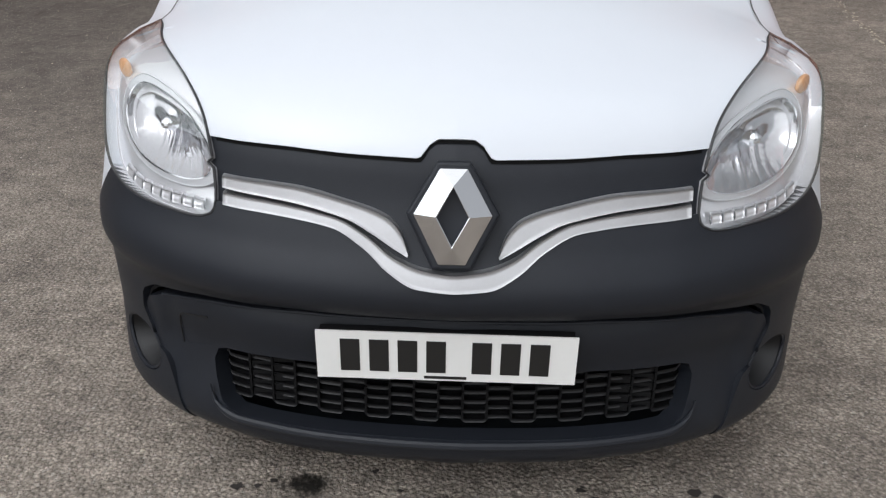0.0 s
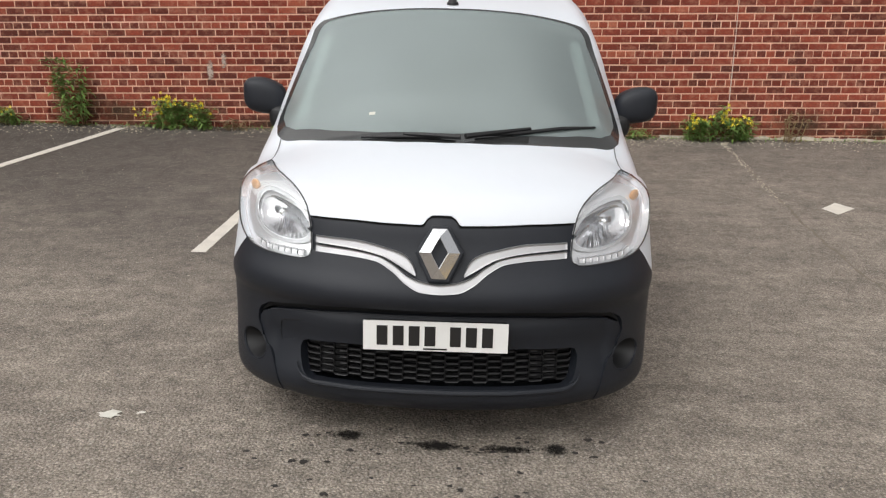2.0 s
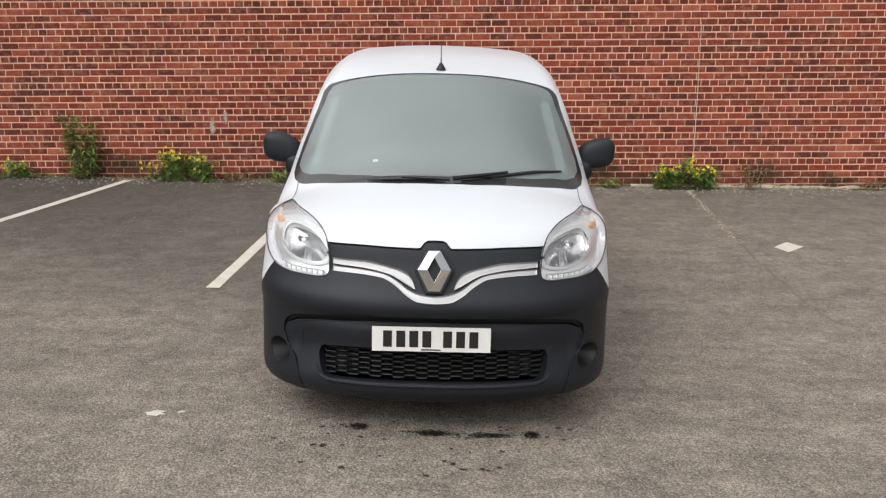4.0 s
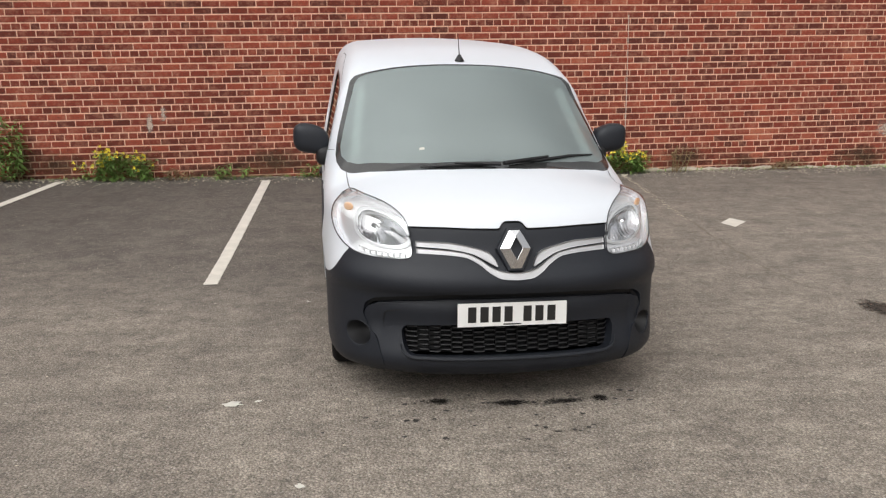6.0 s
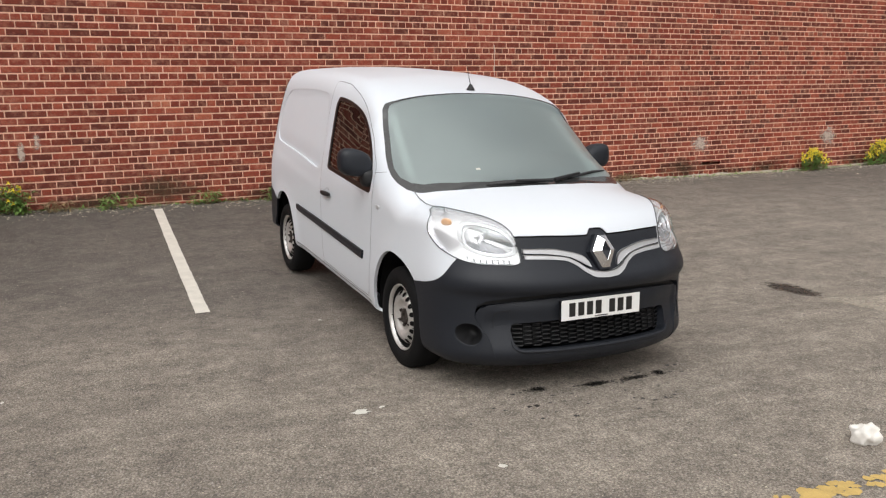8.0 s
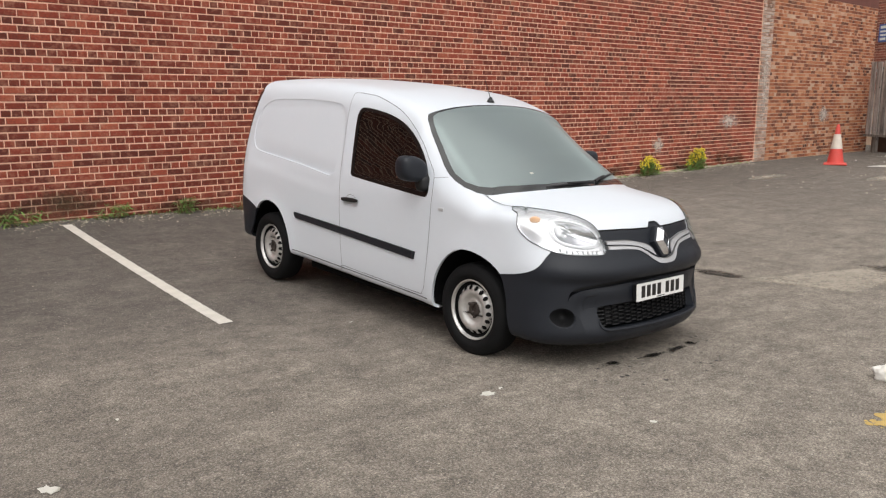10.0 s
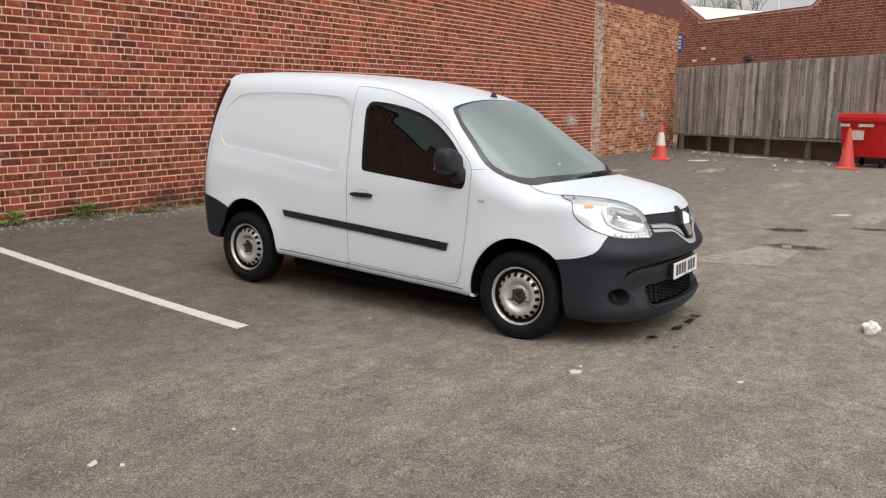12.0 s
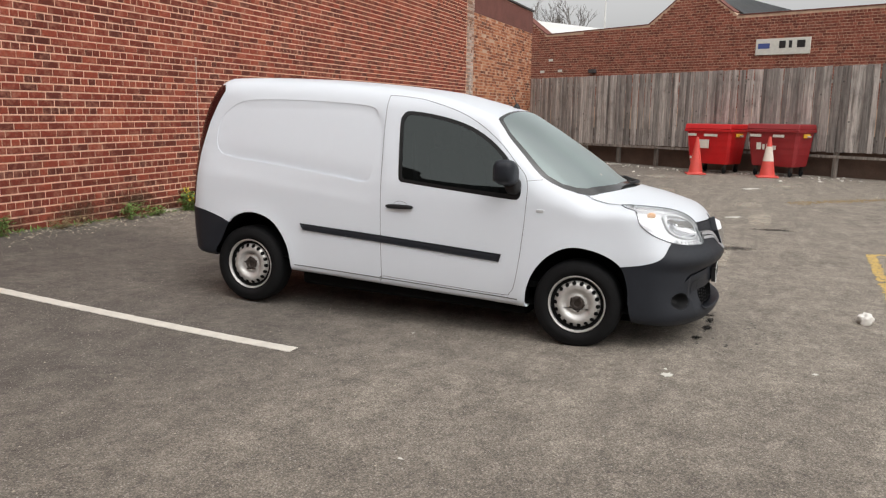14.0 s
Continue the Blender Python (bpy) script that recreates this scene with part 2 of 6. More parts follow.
def coat_mat(name, colour, rough, lo, hi, strength, scale, flat=True, fade=1.0):
    """A stain: soaks the ground unevenly, in specks that thin out towards its edge."""
    m = bpy.data.materials.new(name)
    m.use_nodes = True
    n, l, b = nodes_of(m)
    tc, mp, ln = n.new("ShaderNodeTexCoord"), n.new("ShaderNodeMapping"), n.new("ShaderNodeVectorMath")
    mp.inputs["Location"].default_value = (-1, -1, 0) if flat else (-1, 0, -1)
    mp.inputs["Scale"].default_value = (2, 2, 0) if flat else (2, 0, 2)
    ln.operation = "LENGTH"
    l.new(tc.outputs["Generated"], mp.inputs["Vector"]), l.new(mp.outputs[0], ln.inputs[0])
    fall = range_node(n, l, ln.outputs["Value"], 0.0, 1.0, 0.16 * fade, -0.34 * fade)
    fine = noise_node(n, l, tc.outputs["Object"], scale, 6, 0.75)
    big = noise_node(n, l, tc.outputs["Object"], scale * 0.16, 4, 0.6)
    k = math_node(n, l, "ADD", math_node(n, l, "ADD", fall, math_node(n, l, "MULTIPLY", fine, 0.6)), math_node(n, l, "MULTIPLY", big, 0.4))
    alpha = range_node(n, l, k, lo, hi, 0.0, strength)
    b.inputs["Base Color"].default_value = (*colour, 1)
    b.inputs["Roughness"].default_value, b.inputs["Specular IOR Level"].default_value = rough, 0.3
    l.new(alpha, b.inputs["Alpha"])
    return m


def brick_mat(name, stops, island=True, soot=0.5):
    """Brick faces: each brick its own tone, stained and pitted."""
    m = bpy.data.materials.new(name)
    m.use_nodes = True
    n, l, b = nodes_of(m)
    geo, tc, info = n.new("ShaderNodeNewGeometry"), n.new("ShaderNodeTexCoord"), n.new("ShaderNodeObjectInfo")
    v = tc.outputs["Object"] if island else geo.outputs["Position"]
    rnd = geo.outputs["Random Per Island"] if island else info.outputs["Random"]
    patch = noise_node(n, l, geo.outputs["Position"], 0.9, 5, 0.6)
    key = math_node(n, l, "ADD", math_node(n, l, "MULTIPLY", rnd, 0.86), math_node(n, l, "MULTIPLY", math_node(n, l, "SUBTRACT", patch, 0.46), 0.75), True)
    col = ramp_node(n, l, key, stops)
    fine = noise_node(n, l, geo.outputs["Position"], 34, 5, 0.7)
    col = mix_node(n, l, range_node(n, l, fine, 0.30, 0.72, soot, 0.0), col, (0.045, 0.030, 0.027))
    dust = noise_node(n, l, geo.outputs["Position"], 11, 5, 0.7)
    col = mix_node(n, l, range_node(n, l, dust, 0.48, 0.80, 0.0, 0.55), col, (0.58, 0.29, 0.20))
    l.new(col, b.inputs["Base Color"])
    b.inputs["Roughness"].default_value, b.inputs["Specular IOR Level"].default_value = 0.93, 0.2
    bp = n.new("ShaderNodeBump")
    bp.inputs["Strength"].default_value, bp.inputs["Distance"].default_value = 0.6, 0.008
    l.new(fine, bp.inputs["Height"]), l.new(bp.outputs[0], b.inputs["Normal"])
    return m


def wood_mat(name, dark, pale):
    """Grey weathered softwood: grain along the board, knots, each board its own tone."""
    m = bpy.data.materials.new(name)
    m.use_nodes = True
    n, l, b = nodes_of(m)
    geo, info, mp = n.new("ShaderNodeNewGeometry"), n.new("ShaderNodeObjectInfo"), n.new("ShaderNodeMapping")
    mp.inputs["Scale"].default_value = (1, 1, 0.06)
    l.new(geo.outputs["Position"], mp.inputs["Vector"])
    grain = noise_node(n, l, mp.outputs[0], 60, 5, 0.7)
    blot = noise_node(n, l, geo.outputs["Position"], 2.5, 5, 0.65)
    k = math_node(n, l, "ADD", math_node(n, l, "MULTIPLY", info.outputs["Random"], 0.62), math_node(n, l, "MULTIPLY", grain, 0.45), True)
    col = mix_node(n, l, k, dark, pale)
    seam_noise = noise_node(n, l, mp.outputs[0], 19, 4, 0.7)
    tone = range_node(n, l, seam_noise, 0.34, 0.66, 0.50, 1.22)
    tv = n.new("ShaderNodeCombineColor")
    for i in range(3):
        l.new(tone, tv.inputs[i])
    col = mix_node(n, l, 1.0, col, tv.outputs[0], "MULTIPLY")
    col = mix_node(n, l, range_node(n, l, blot, 0.50, 0.74, 0.0, 0.50), col, (0.07, 0.06, 0.055))
    knots = n.new("ShaderNodeTexVoronoi")
    knots.inputs["Scale"].default_value = 3.4
    l.new(geo.outputs["Position"], knots.inputs["Vector"])
    col = mix_node(n, l, range_node(n, l, knots.outputs["Distance"], 0.06, 0.11, 0.75, 0.0), col, (0.04, 0.034, 0.03))
    l.new(col, b.inputs["Base Color"])
    b.inputs["Roughness"].default_value, b.inputs["Specular IOR Level"].default_value = 0.9, 0.25
    bp = n.new("ShaderNodeBump")
    bp.inputs["Strength"].default_value, bp.inputs["Distance"].default_value = 0.5, 0.006
    l.new(grain, bp.inputs["Height"]), l.new(bp.outputs[0], b.inputs["Normal"])
    return m


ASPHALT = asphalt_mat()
RED_STOPS = [(0.0, (0.120, 0.028, 0.019)), (0.25, (0.186, 0.037, 0.022)), (0.55, (0.270, 0.049, 0.028)), (0.85, (0.380, 0.078, 0.043)), (1.0, (0.54, 0.160, 0.09))]
OLD_STOPS = [(0.0, (0.095, 0.038, 0.026)), (0.2, (0.24, 0.082, 0.046)), (0.5, (0.45, 0.155, 0.072)), (0.78, (0.58, 0.26, 0.135)), (1.0, (0.70, 0.48, 0.35))]
BRICK = brick_mat("red_brick", RED_STOPS)
BRICK_ONE = brick_mat("red_brick_single", RED_STOPS, False)
OLD_BRICK = brick_mat("eroded_orange_brick", OLD_STOPS, True, 0.42)
DULL_BRICK = brick_mat("dull_red_brick", [(0.0, (0.15, 0.043, 0.031)), (0.5, (0.25, 0.070, 0.046)), (1.0, (0.39, 0.120, 0.078))])
PALE_BRICK = brick_mat("limewashed_brick", [(0.0, (0.30, 0.17, 0.12)), (0.4, (0.50, 0.38, 0.31)), (1.0, (0.72, 0.62, 0.54))], True, 0.4)
WOOD = wood_mat("weathered_fence_wood", (0.100, 0.088, 0.081), (0.60, 0.545, 0.50))
POST = wood_mat("pale_fence_post", (0.13, 0.11, 0.095), (0.27, 0.235, 0.205))
MORTAR = mat("pinkish_mortar", (0.76, 0.475, 0.345), 0.95, var=0.25, scale=4, bump=0.5, bscale=90)
MORTAR_OLD = mat("crumbling_mortar", (0.50, 0.34, 0.24), 0.95, var=0.4, scale=3, bump=0.6, bscale=60)
COPING = mat("dark_coping", (0.05, 0.045, 0.045), 0.9, var=0.3)
RENDER_RED = mat("stained_red_brickwork", (0.15, 0.055, 0.042), 0.95, var=0.35, scale=2.5, bump=0.4, bscale=50)
PLINTH = mat("stained_brown_plinth", (0.11, 0.070, 0.052), 0.95, var=0.4, scale=3, bump=0.4, bscale=50)
LINE = mat("worn_white_road_paint", (0.60, 0.565, 0.50), 0.85, var=0.22, scale=10, bump=0.5, bscale=90)
YELLOW = mat("worn_yellow_road_paint", (0.52, 0.36, 0.12), 0.85, var=0.35, scale=14, bump=0.5, bscale=90)
OIL = coat_mat("oil_soaked_asphalt", (0.014, 0.012, 0.010), 0.75, 0.41, 0.59, 0.84, 60)
DRIP = mat("oil_drips", (0.025, 0.021, 0.018), 0.7, var=0.5, scale=30)
DAMP = coat_mat("damp_dark_asphalt", (0.050, 0.042, 0.034), 0.55, 0.38, 0.62, 0.80, 26)
JOINT = mat("crumbling_joint", (0.16, 0.135, 0.105), 0.9, var=0.4, scale=12, bump=0.6, bscale=110)
PATCH = coat_mat("pale_asphalt_repair", (0.45, 0.40, 0.33), 0.92, 0.38, 0.66, 0.6, 34)
REPAIR = coat_mat("pale_asphalt_slab", (0.42, 0.37, 0.305), 0.92, 0.28, 0.56, 0.75, 34, True, 0.12)
LIME_OLD = coat_mat("thick_limewash", (0.66, 0.55, 0.47), 0.95, 0.44, 0.66, 0.60, 14, False, 0.8)
LIME = coat_mat("lime_streak", (0.62, 0.50, 0.42), 0.95, 0.47, 0.62, 0.60, 26, False)
FOAM = mat("white_foam_lump", (0.74, 0.71, 0.66), 0.9, var=0.15, scale=14, bump=0.6, bscale=40)
CRUMB = mat("pale_debris", (0.43, 0.38, 0.30), 0.95, var=0.5, scale=20)
RED = mat("red_bin_plastic", (0.50, 0.011, 0.013), 0.42, var=0.18, scale=4)
DARKRED = mat("faded_dark_red_bin", (0.26, 0.018, 0.021), 0.5, var=0.22, scale=4)
CONE_O = mat("orange_red_cone", (0.62, 0.075, 0.058), 0.55, var=0.2, scale=9)
CONE_W = mat("white_cone_sleeve", (0.66, 0.58, 0.50), 0.5, var=0.2, scale=9)
LABEL_Y = mat("yellow_sticker", (0.70, 0.38, 0.03), 0.5)
LABEL_W = mat("white_sticker", (0.62, 0.60, 0.54), 0.6, var=0.15, scale=12)
BLUE = mat("blue_sign", (0.05, 0.08, 0.25), 0.5)
SLATE = mat("slate_roof", (0.12, 0.125, 0.13), 0.85, var=0.3, scale=3)
PALE_ROOF = mat("pale_sheet_roof", (0.62, 0.62, 0.60), 0.7, var=0.12, scale=1.5)
MOSS = coat_mat("mossy_wall_stain", (0.085, 0.062, 0.036), 0.95, 0.32, 0.70, 0.42, 20, False)
LEAF = mat("weed_leaf", (0.150, 0.255, 0.055), 0.7, var=0.5, scale=9)
LEAF_DRY = mat("dry_weed", (0.24, 0.17, 0.085), 0.85, var=0.35, scale=9)
PETAL = mat("yellow_petal", (0.88, 0.74, 0.08), 0.6)
TWIG = mat("bare_twig", (0.16, 0.14, 0.125), 0.9, var=0.2)

# ---------- small mesh helpers ----------
def mesh_of(name, verts, faces, material=None, smooth=False):
    me = bpy.data.meshes.new(name)
    me.from_pydata([tuple(v) for v in verts], [], [tuple(f) for f in faces])
    me.update()
    if material:
        me.materials.append(material)
    if smooth:
        me.polygons.foreach_set("use_smooth", [True] * len(me.polygons))
    return me


def thing(name, label, category, group="", at=(0, 0, 0), kind=""):
    e = new(name)
    e.empty_display_size = 0.2
    e.location = at
    return tagged(e, label, category, group, kind)


def under(ob, parent):
    ob.parent = parent
    ob.matrix_parent_inverse = Matrix.Translation(-parent.location) if parent.type == "EMPTY" and parent.parent is None else Matrix()
    return ob


def part(name, bm, material, parent, label="", smooth=False):
    """One mesh object under a thing, from a bmesh or a mesh."""
    if isinstance(bm, bmesh.types.BMesh):
        me = bpy.data.meshes.new(name)
        bm.to_mesh(me)
        bm.free()
        if smooth:
            me.polygons.foreach_set("use_smooth", [True] * len(me.polygons))
    else:
        me = bm
    if material and not me.materials:
        me.materials.append(material)
    ob = new(name, me)
    if parent:
        under(ob, parent)
    if label:
        ob["label"] = label
    return ob


def box_bm(x0, x1, y0, y1, z0, z1, bevel=0.0, seg=2, bm=None):
    own = bm or bmesh.new()
    r = bmesh.ops.create_cube(own, size=1, matrix=Matrix.Translation(((x0 + x1) / 2, (y0 + y1) / 2, (z0 + z1) / 2)) @ Matrix.Diagonal((x1 - x0, y1 - y0, z1 - z0, 1)))
    if bevel:
        es = list({e for v in r["verts"] for e in v.link_edges})
        bmesh.ops.bevel(own, geom=es, offset=bevel, segments=seg, affect="EDGES", profile=0.5)
    return own


def lathe_bm(profile, n=48, axis="x", centre=(0, 0, 0), bm=None):
    """Spin a profile of (radius, along) about an axis."""
    own = bm or bmesh.new()
    rings = []
    for r, a in profile:
        ring = []
        for k in range(n):
            c, s = r * math.cos(2 * math.pi * k / n), r * math.sin(2 * math.pi * k / n)
            p = {"x": (a, c, s), "y": (c, a, s), "z": (c, s, a)}[axis]
            ring.append(own.verts.new((p[0] + centre[0], p[1] + centre[1], p[2] + centre[2])))
        rings.append(ring)
    for r0, r1 in zip(rings, rings[1:]):
        for k in range(n):
            own.faces.new((r0[k], r0[(k + 1) % n], r1[(k + 1) % n], r1[k]))
    return own


def tube_bm(points, radius, n=8, bm=None):
    """A round bar along points; radius may be one for each point."""
    own = bm or bmesh.new()
    pts = [Vector(p) for p in points]
    rad = radius if isinstance(radius, (list, tuple)) else [radius] * len(pts)
    rings = []
    for i, p in enumerate(pts):
        d = (pts[min(i + 1, len(pts) - 1)] - pts[max(i - 1, 0)]).normalized()
        q = d.to_track_quat("Z", "Y")
        rings.append([own.verts.new(p + q @ Vector((rad[i] * math.cos(2 * math.pi * k / n), rad[i] * math.sin(2 * math.pi * k / n), 0))) for k in range(n)])
    for a, b in zip(rings, rings[1:]):
        for k in range(n):
            own.faces.new((a[k], a[(k + 1) % n], b[(k + 1) % n], b[k]))
    own.faces.new(rings[0][::-1])
    own.faces.new(rings[-1])
    return own


def blob_bm(centre, size, power=2.6, seg=28, rings=18, bm=None):
    """A rounded box (superellipsoid)."""
    own = bm or bmesh.new()
    sp = lambda c: math.copysign(abs(c) ** (2 / power), c)
    grid = []
    for j in range(rings + 1):
        a = -math.pi / 2 + math.pi * j / rings
        grid.append([own.verts.new((centre[0] + size[0] * sp(math.cos(a)) * sp(math.cos(2 * math.pi * k / seg)), centre[1] + size[1] * sp(math.cos(a)) * sp(math.sin(2 * math.pi * k / seg)), centre[2] + size[2] * sp(math.sin(a)))) for k in range(seg)])
    for a, b in zip(grid, grid[1:]):
        for k in range(seg):
            own.faces.new((a[k], a[(k + 1) % seg], b[(k + 1) % seg], b[k]))
    bmesh.ops.remove_doubles(own, verts=own.verts, dist=1e-5)
    return own


def slab(points, y0, y1, bevel=0.0):
    """A flat plate with its outline in (across, up), from y0 (front) back to y1."""
    bm = bmesh.new()
    a = [bm.verts.new((x, y0, z)) for x, z in points]
    f = bm.faces.new(a)
    r = bmesh.ops.extrude_face_region(bm, geom=[f])
    for v in r["geom"]:
        if isinstance(v, bmesh.types.BMVert):
            v.co.y = y1
    if bevel:
        es = [e for e in bm.edges if all(abs(v.co.y - y0) < 1e-6 for v in e.verts)]
        bmesh.ops.bevel(bm, geom=es, offset=bevel, segments=2, affect="EDGES", profile=0.5)
    bmesh.ops.recalc_face_normals(bm, faces=bm.faces)
    return bm


# ---------- ground ----------
WALL_Y = 8.86
COURSE, LONG = 0.0875, 0.229


def ground_z(x, y):
    base = float(np.interp(y, [-3, 0.8, 1.6, 2.5, 3.2, 4.0], [0.015, 0.012, 0.0, -0.042, -0.040, -0.025]))
    slant = float(np.interp(x, [-8, -1.4, -0.9, 0.7, 3.3, 8, 14], [0.10, 0.0, -0.005, -0.045, -0.085, -0.06, 0.0]))
    rise = float(np.interp(x, [-6, 2, 10, 14, 22], [0.34, 0.17, 0.05, 0.10, 0.08]))
    u = min(1.0, max(0.0, (y - 4.0) / (WALL_Y - 4.0)))
    return base + slant * (1 - u) + rise * u ** 1.2


def sheet(xs, ys):
    verts = [(x, y, ground_z(x, y)) for y in ys for x in xs]
    n = len(xs)
    faces = [(j * n + i, j * n + i + 1, (j + 1) * n + i + 1, (j + 1) * n + i) for j in range(len(ys) - 1) for i in range(n - 1)]
    return verts, faces


gx = [-900, -200, -60, -25] + [-15 + 0.25 * i for i in range(181)] + [45, 90, 250, 900]
gy = [-900, -200, -60, -25] + [-14 + 0.2 * i for i in range(140)] + [25, 60, 250, 900]
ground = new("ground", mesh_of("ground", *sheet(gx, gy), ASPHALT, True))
tagged(ground, "worn grey asphalt of an empty car park", "ground", kind="structure")

# ---------- walls of brick ----------
def brick_run(x0, x1, z0, z1, head=0, seed=1, keep=None, skip=0.0):
    """Places of bricks (x, z, length) in English garden bond: three courses of stretchers, one of headers."""
    rng = random.Random(seed)
    out = []
    j = math.floor((z0 - 1.166) / COURSE)
    while True:
        z = 1.166 + COURSE * j
        if z - COURSE / 2 > z1:
            break
        step = LONG / 2 if (j + head) % 4 == 0 else LONG
        x = x0 - (0.5 * LONG if (j % 2) else 0.0) - (0.25 * LONG if (j + head) % 4 == 0 else 0.0) + rng.uniform(-0.012, 0.012)
        while x < x1:
            a, b = max(x, x0), min(x + step, x1)
            if b - a > 0.05 and rng.random() >= skip:
                out.append((a, z, b - a, step < LONG * 0.8))
            x += step
        j += 1
    return out


def brick_shell(x, z, w, rng, proud=0.005, depth=0.02, gap=0.0145, h=COURSE):
    """Corners of one brick that stands proud of the joint: a front with worn edges and four sides."""
    g = gap / 2
    e = g * 0.62
    x0, x1, z0, z1 = x + e + rng.uniform(0, 0.003), x + w - e - rng.uniform(0, 0.003), z - h / 2 + g + rng.uniform(0, 0.002), z + h / 2 - g - rng.uniform(0, 0.002)
    f, c = -proud - rng.uniform(0, 0.004), 0.005
    t = rng.uniform(-0.0015, 0.0015)
    ring = lambda y, k: [(x0 + k, y - t, z0 + k), (x1 - k, y + t, z0 + k), (x1 - k, y + t, z1 - k), (x0 + k, y - t, z1 - k)]
    v = ring(f, c) + ring(f + c, 0) + ring(depth, 0)
    fs = [(0, 1, 2, 3)] + [(4 + i, 4 + (i + 1) % 4, (i + 1) % 4, i) for i in range(4)] + [(8 + i, 8 + (i + 1) % 4, 4 + (i + 1) % 4, 4 + i) for i in range(4)]
    return v, fs


def joined(name, places, material, seed, **kw):
    rng = random.Random(seed)
    verts, faces = [], []
    for x, z, w, _ in places:
        v, fs = brick_shell(x, z, w, rng, **kw)
        o = len(verts)
        verts += v
        faces += [tuple(i + o for i in f) for f in fs]
    return mesh_of(name, verts, faces, material)


wall = new("wall_north", mesh_of("wall_north", *[[(x, y, z) for x in (-16, 21.8) for y in (WALL_Y, WALL_Y + 0.33) for z in (-0.3, 5.1)], [(0, 1, 3, 2), (4, 6, 7, 5), (0, 4, 5, 1), (2, 3, 7, 6), (1, 5, 7, 3), (0, 2, 6, 4)]], MORTAR))
tagged(wall, "tall wall of weathered red brick with pale joints", "wall", kind="structure")
NEAR = (-4.15, -1.45, 0.25, 1.95)
near_ones, rest = [], []
for p in brick_run(-15.9, 14.85, -0.1, 5.05, 0, 3):
    inside = NEAR[0] < p[0] < NEAR[1] and NEAR[2] < p[1] < NEAR[3]
    (near_ones if inside and len(near_ones) < 300 else rest).append(p)


def on_wall(name, me, label="", kind=""):
    o = new(name, me)
    o.location = (0, WALL_Y, 0)
    o.parent = wall
    return tagged(o, label, kind=kind)


on_wall("brickwork", joined("brickwork", rest, BRICK, 5), "red bricks in garden bond", "stuff")
on_wall("eroded_brickwork", joined("eroded_brickwork", brick_run(15.42, 21.8, -0.1, 4.35, 1, 7, skip=0.03), OLD_BRICK, 8, proud=0.009), "orange eroded bricks", "stuff")
pier_me = joined("pale_pier", brick_run(14.87, 15.40, -0.1, 5.05, 0, 9), PALE_BRICK, 10, proud=0.03, depth=0.03)
on_wall("pale_pier", pier_me, "limewashed pale brick strip", "stuff")
old_bed = part("old_mortar_bed", box_bm(15.42, 21.8, -0.004, -0.001, -0.15, 4.36), MORTAR_OLD, None)
old_bed.location, old_bed.parent = (0, WALL_Y, 0), wall
band = part("stained_band", box_bm(15.42, 21.8, -0.012, 0.0, 4.36, 5.08), RENDER_RED, None)
band.location, band.parent = (0, WALL_Y, 0), wall
cop = part("wall_coping", box_bm(-16, 21.86, -0.05, 0.40, 5.102, 5.17, 0.01), COPING, None)
cop.location, cop.parent = (0, WALL_Y, 0), wall

# ---------- painted lines and marks ----------
def laid(name, outline, material, lift=0.004, fine=0.25):
    """A thin coat that lies on the ground inside an outline."""
    bm = bmesh.new()
    f = bm.faces.new([bm.verts.new((x, y, 0)) for x, y in outline])
    long = [e for e in bm.edges if e.calc_length() > fine]
    if long and len(outline) == 4:
        bmesh.ops.subdivide_edges(bm, edges=long, cuts=int(max(e.calc_length() for e in long) / fine), use_grid_fill=True)
    bmesh.ops.triangulate(bm, faces=bm.faces)
    for v in bm.verts:
        v.co.z = ground_z(v.co.x, v.co.y) + lift
    top = list(bm.faces)
    r = bmesh.ops.extrude_face_region(bm, geom=top)
    for v in r["geom"]:
        if isinstance(v, bmesh.types.BMVert):
            v.co.z += 0.0015
    bmesh.ops.recalc_face_normals(bm, faces=bm.faces)
    me = bpy.data.meshes.new(name)
    bm.to_mesh(me)
    bm.free()
    me.materials.append(material)
    return new(name, me)


def ragged(cx, cy, rx, ry, seed, n=26, rough=0.35, turn=0.0):
    rng = random.Random(seed)
    k = [rng.uniform(1 - rough, 1 + rough) for _ in range(n)]
    c, s = math.cos(turn), math.sin(turn)
    pts = [(rx * k[i] * math.cos(2 * math.pi * i / n), ry * k[i] * math.sin(2 * math.pi * i / n)) for i in range(n)]
    return [(cx + x * c - y * s, cy + x * s + y * c) for x, y in pts]


def stripe(a, b, w, seed, n=180, wob=0.0035):
    """A painted stripe with worn edges."""
    rng = random.Random(seed)
    a, b = Vector((*a, 0)), Vector((*b, 0))
    d = (b - a).normalized()
    s = Vector((-d.y, d.x, 0)) * w / 2
    left = [a + (b - a) * i / n + s * (1 + rng.uniform(-wob, wob) / w * 2) for i in range(n + 1)]
    right = [a + (b - a) * i / n - s * (1 + rng.uniform(-wob, wob) / w * 2) for i in range(n + 1)]
    verts = [(p.x, p.y, ground_z(p.x, p.y) + 0.005) for p in left + right]
    me = mesh_of("stripe", verts + [(x, y, z - 0.006) for x, y, z in verts], [(i, n + 1 + i, n + 2 + i, i + 1) for i in range(n)] + [(i, i + 1, 2 * n + 3 + i, 2 * n + 2 + i) for i in range(n)] + [(n + 1 + i, 3 * n + 3 + i, 3 * n + 4 + i, n + 2 + i) for i in range(n)], None)
    return me


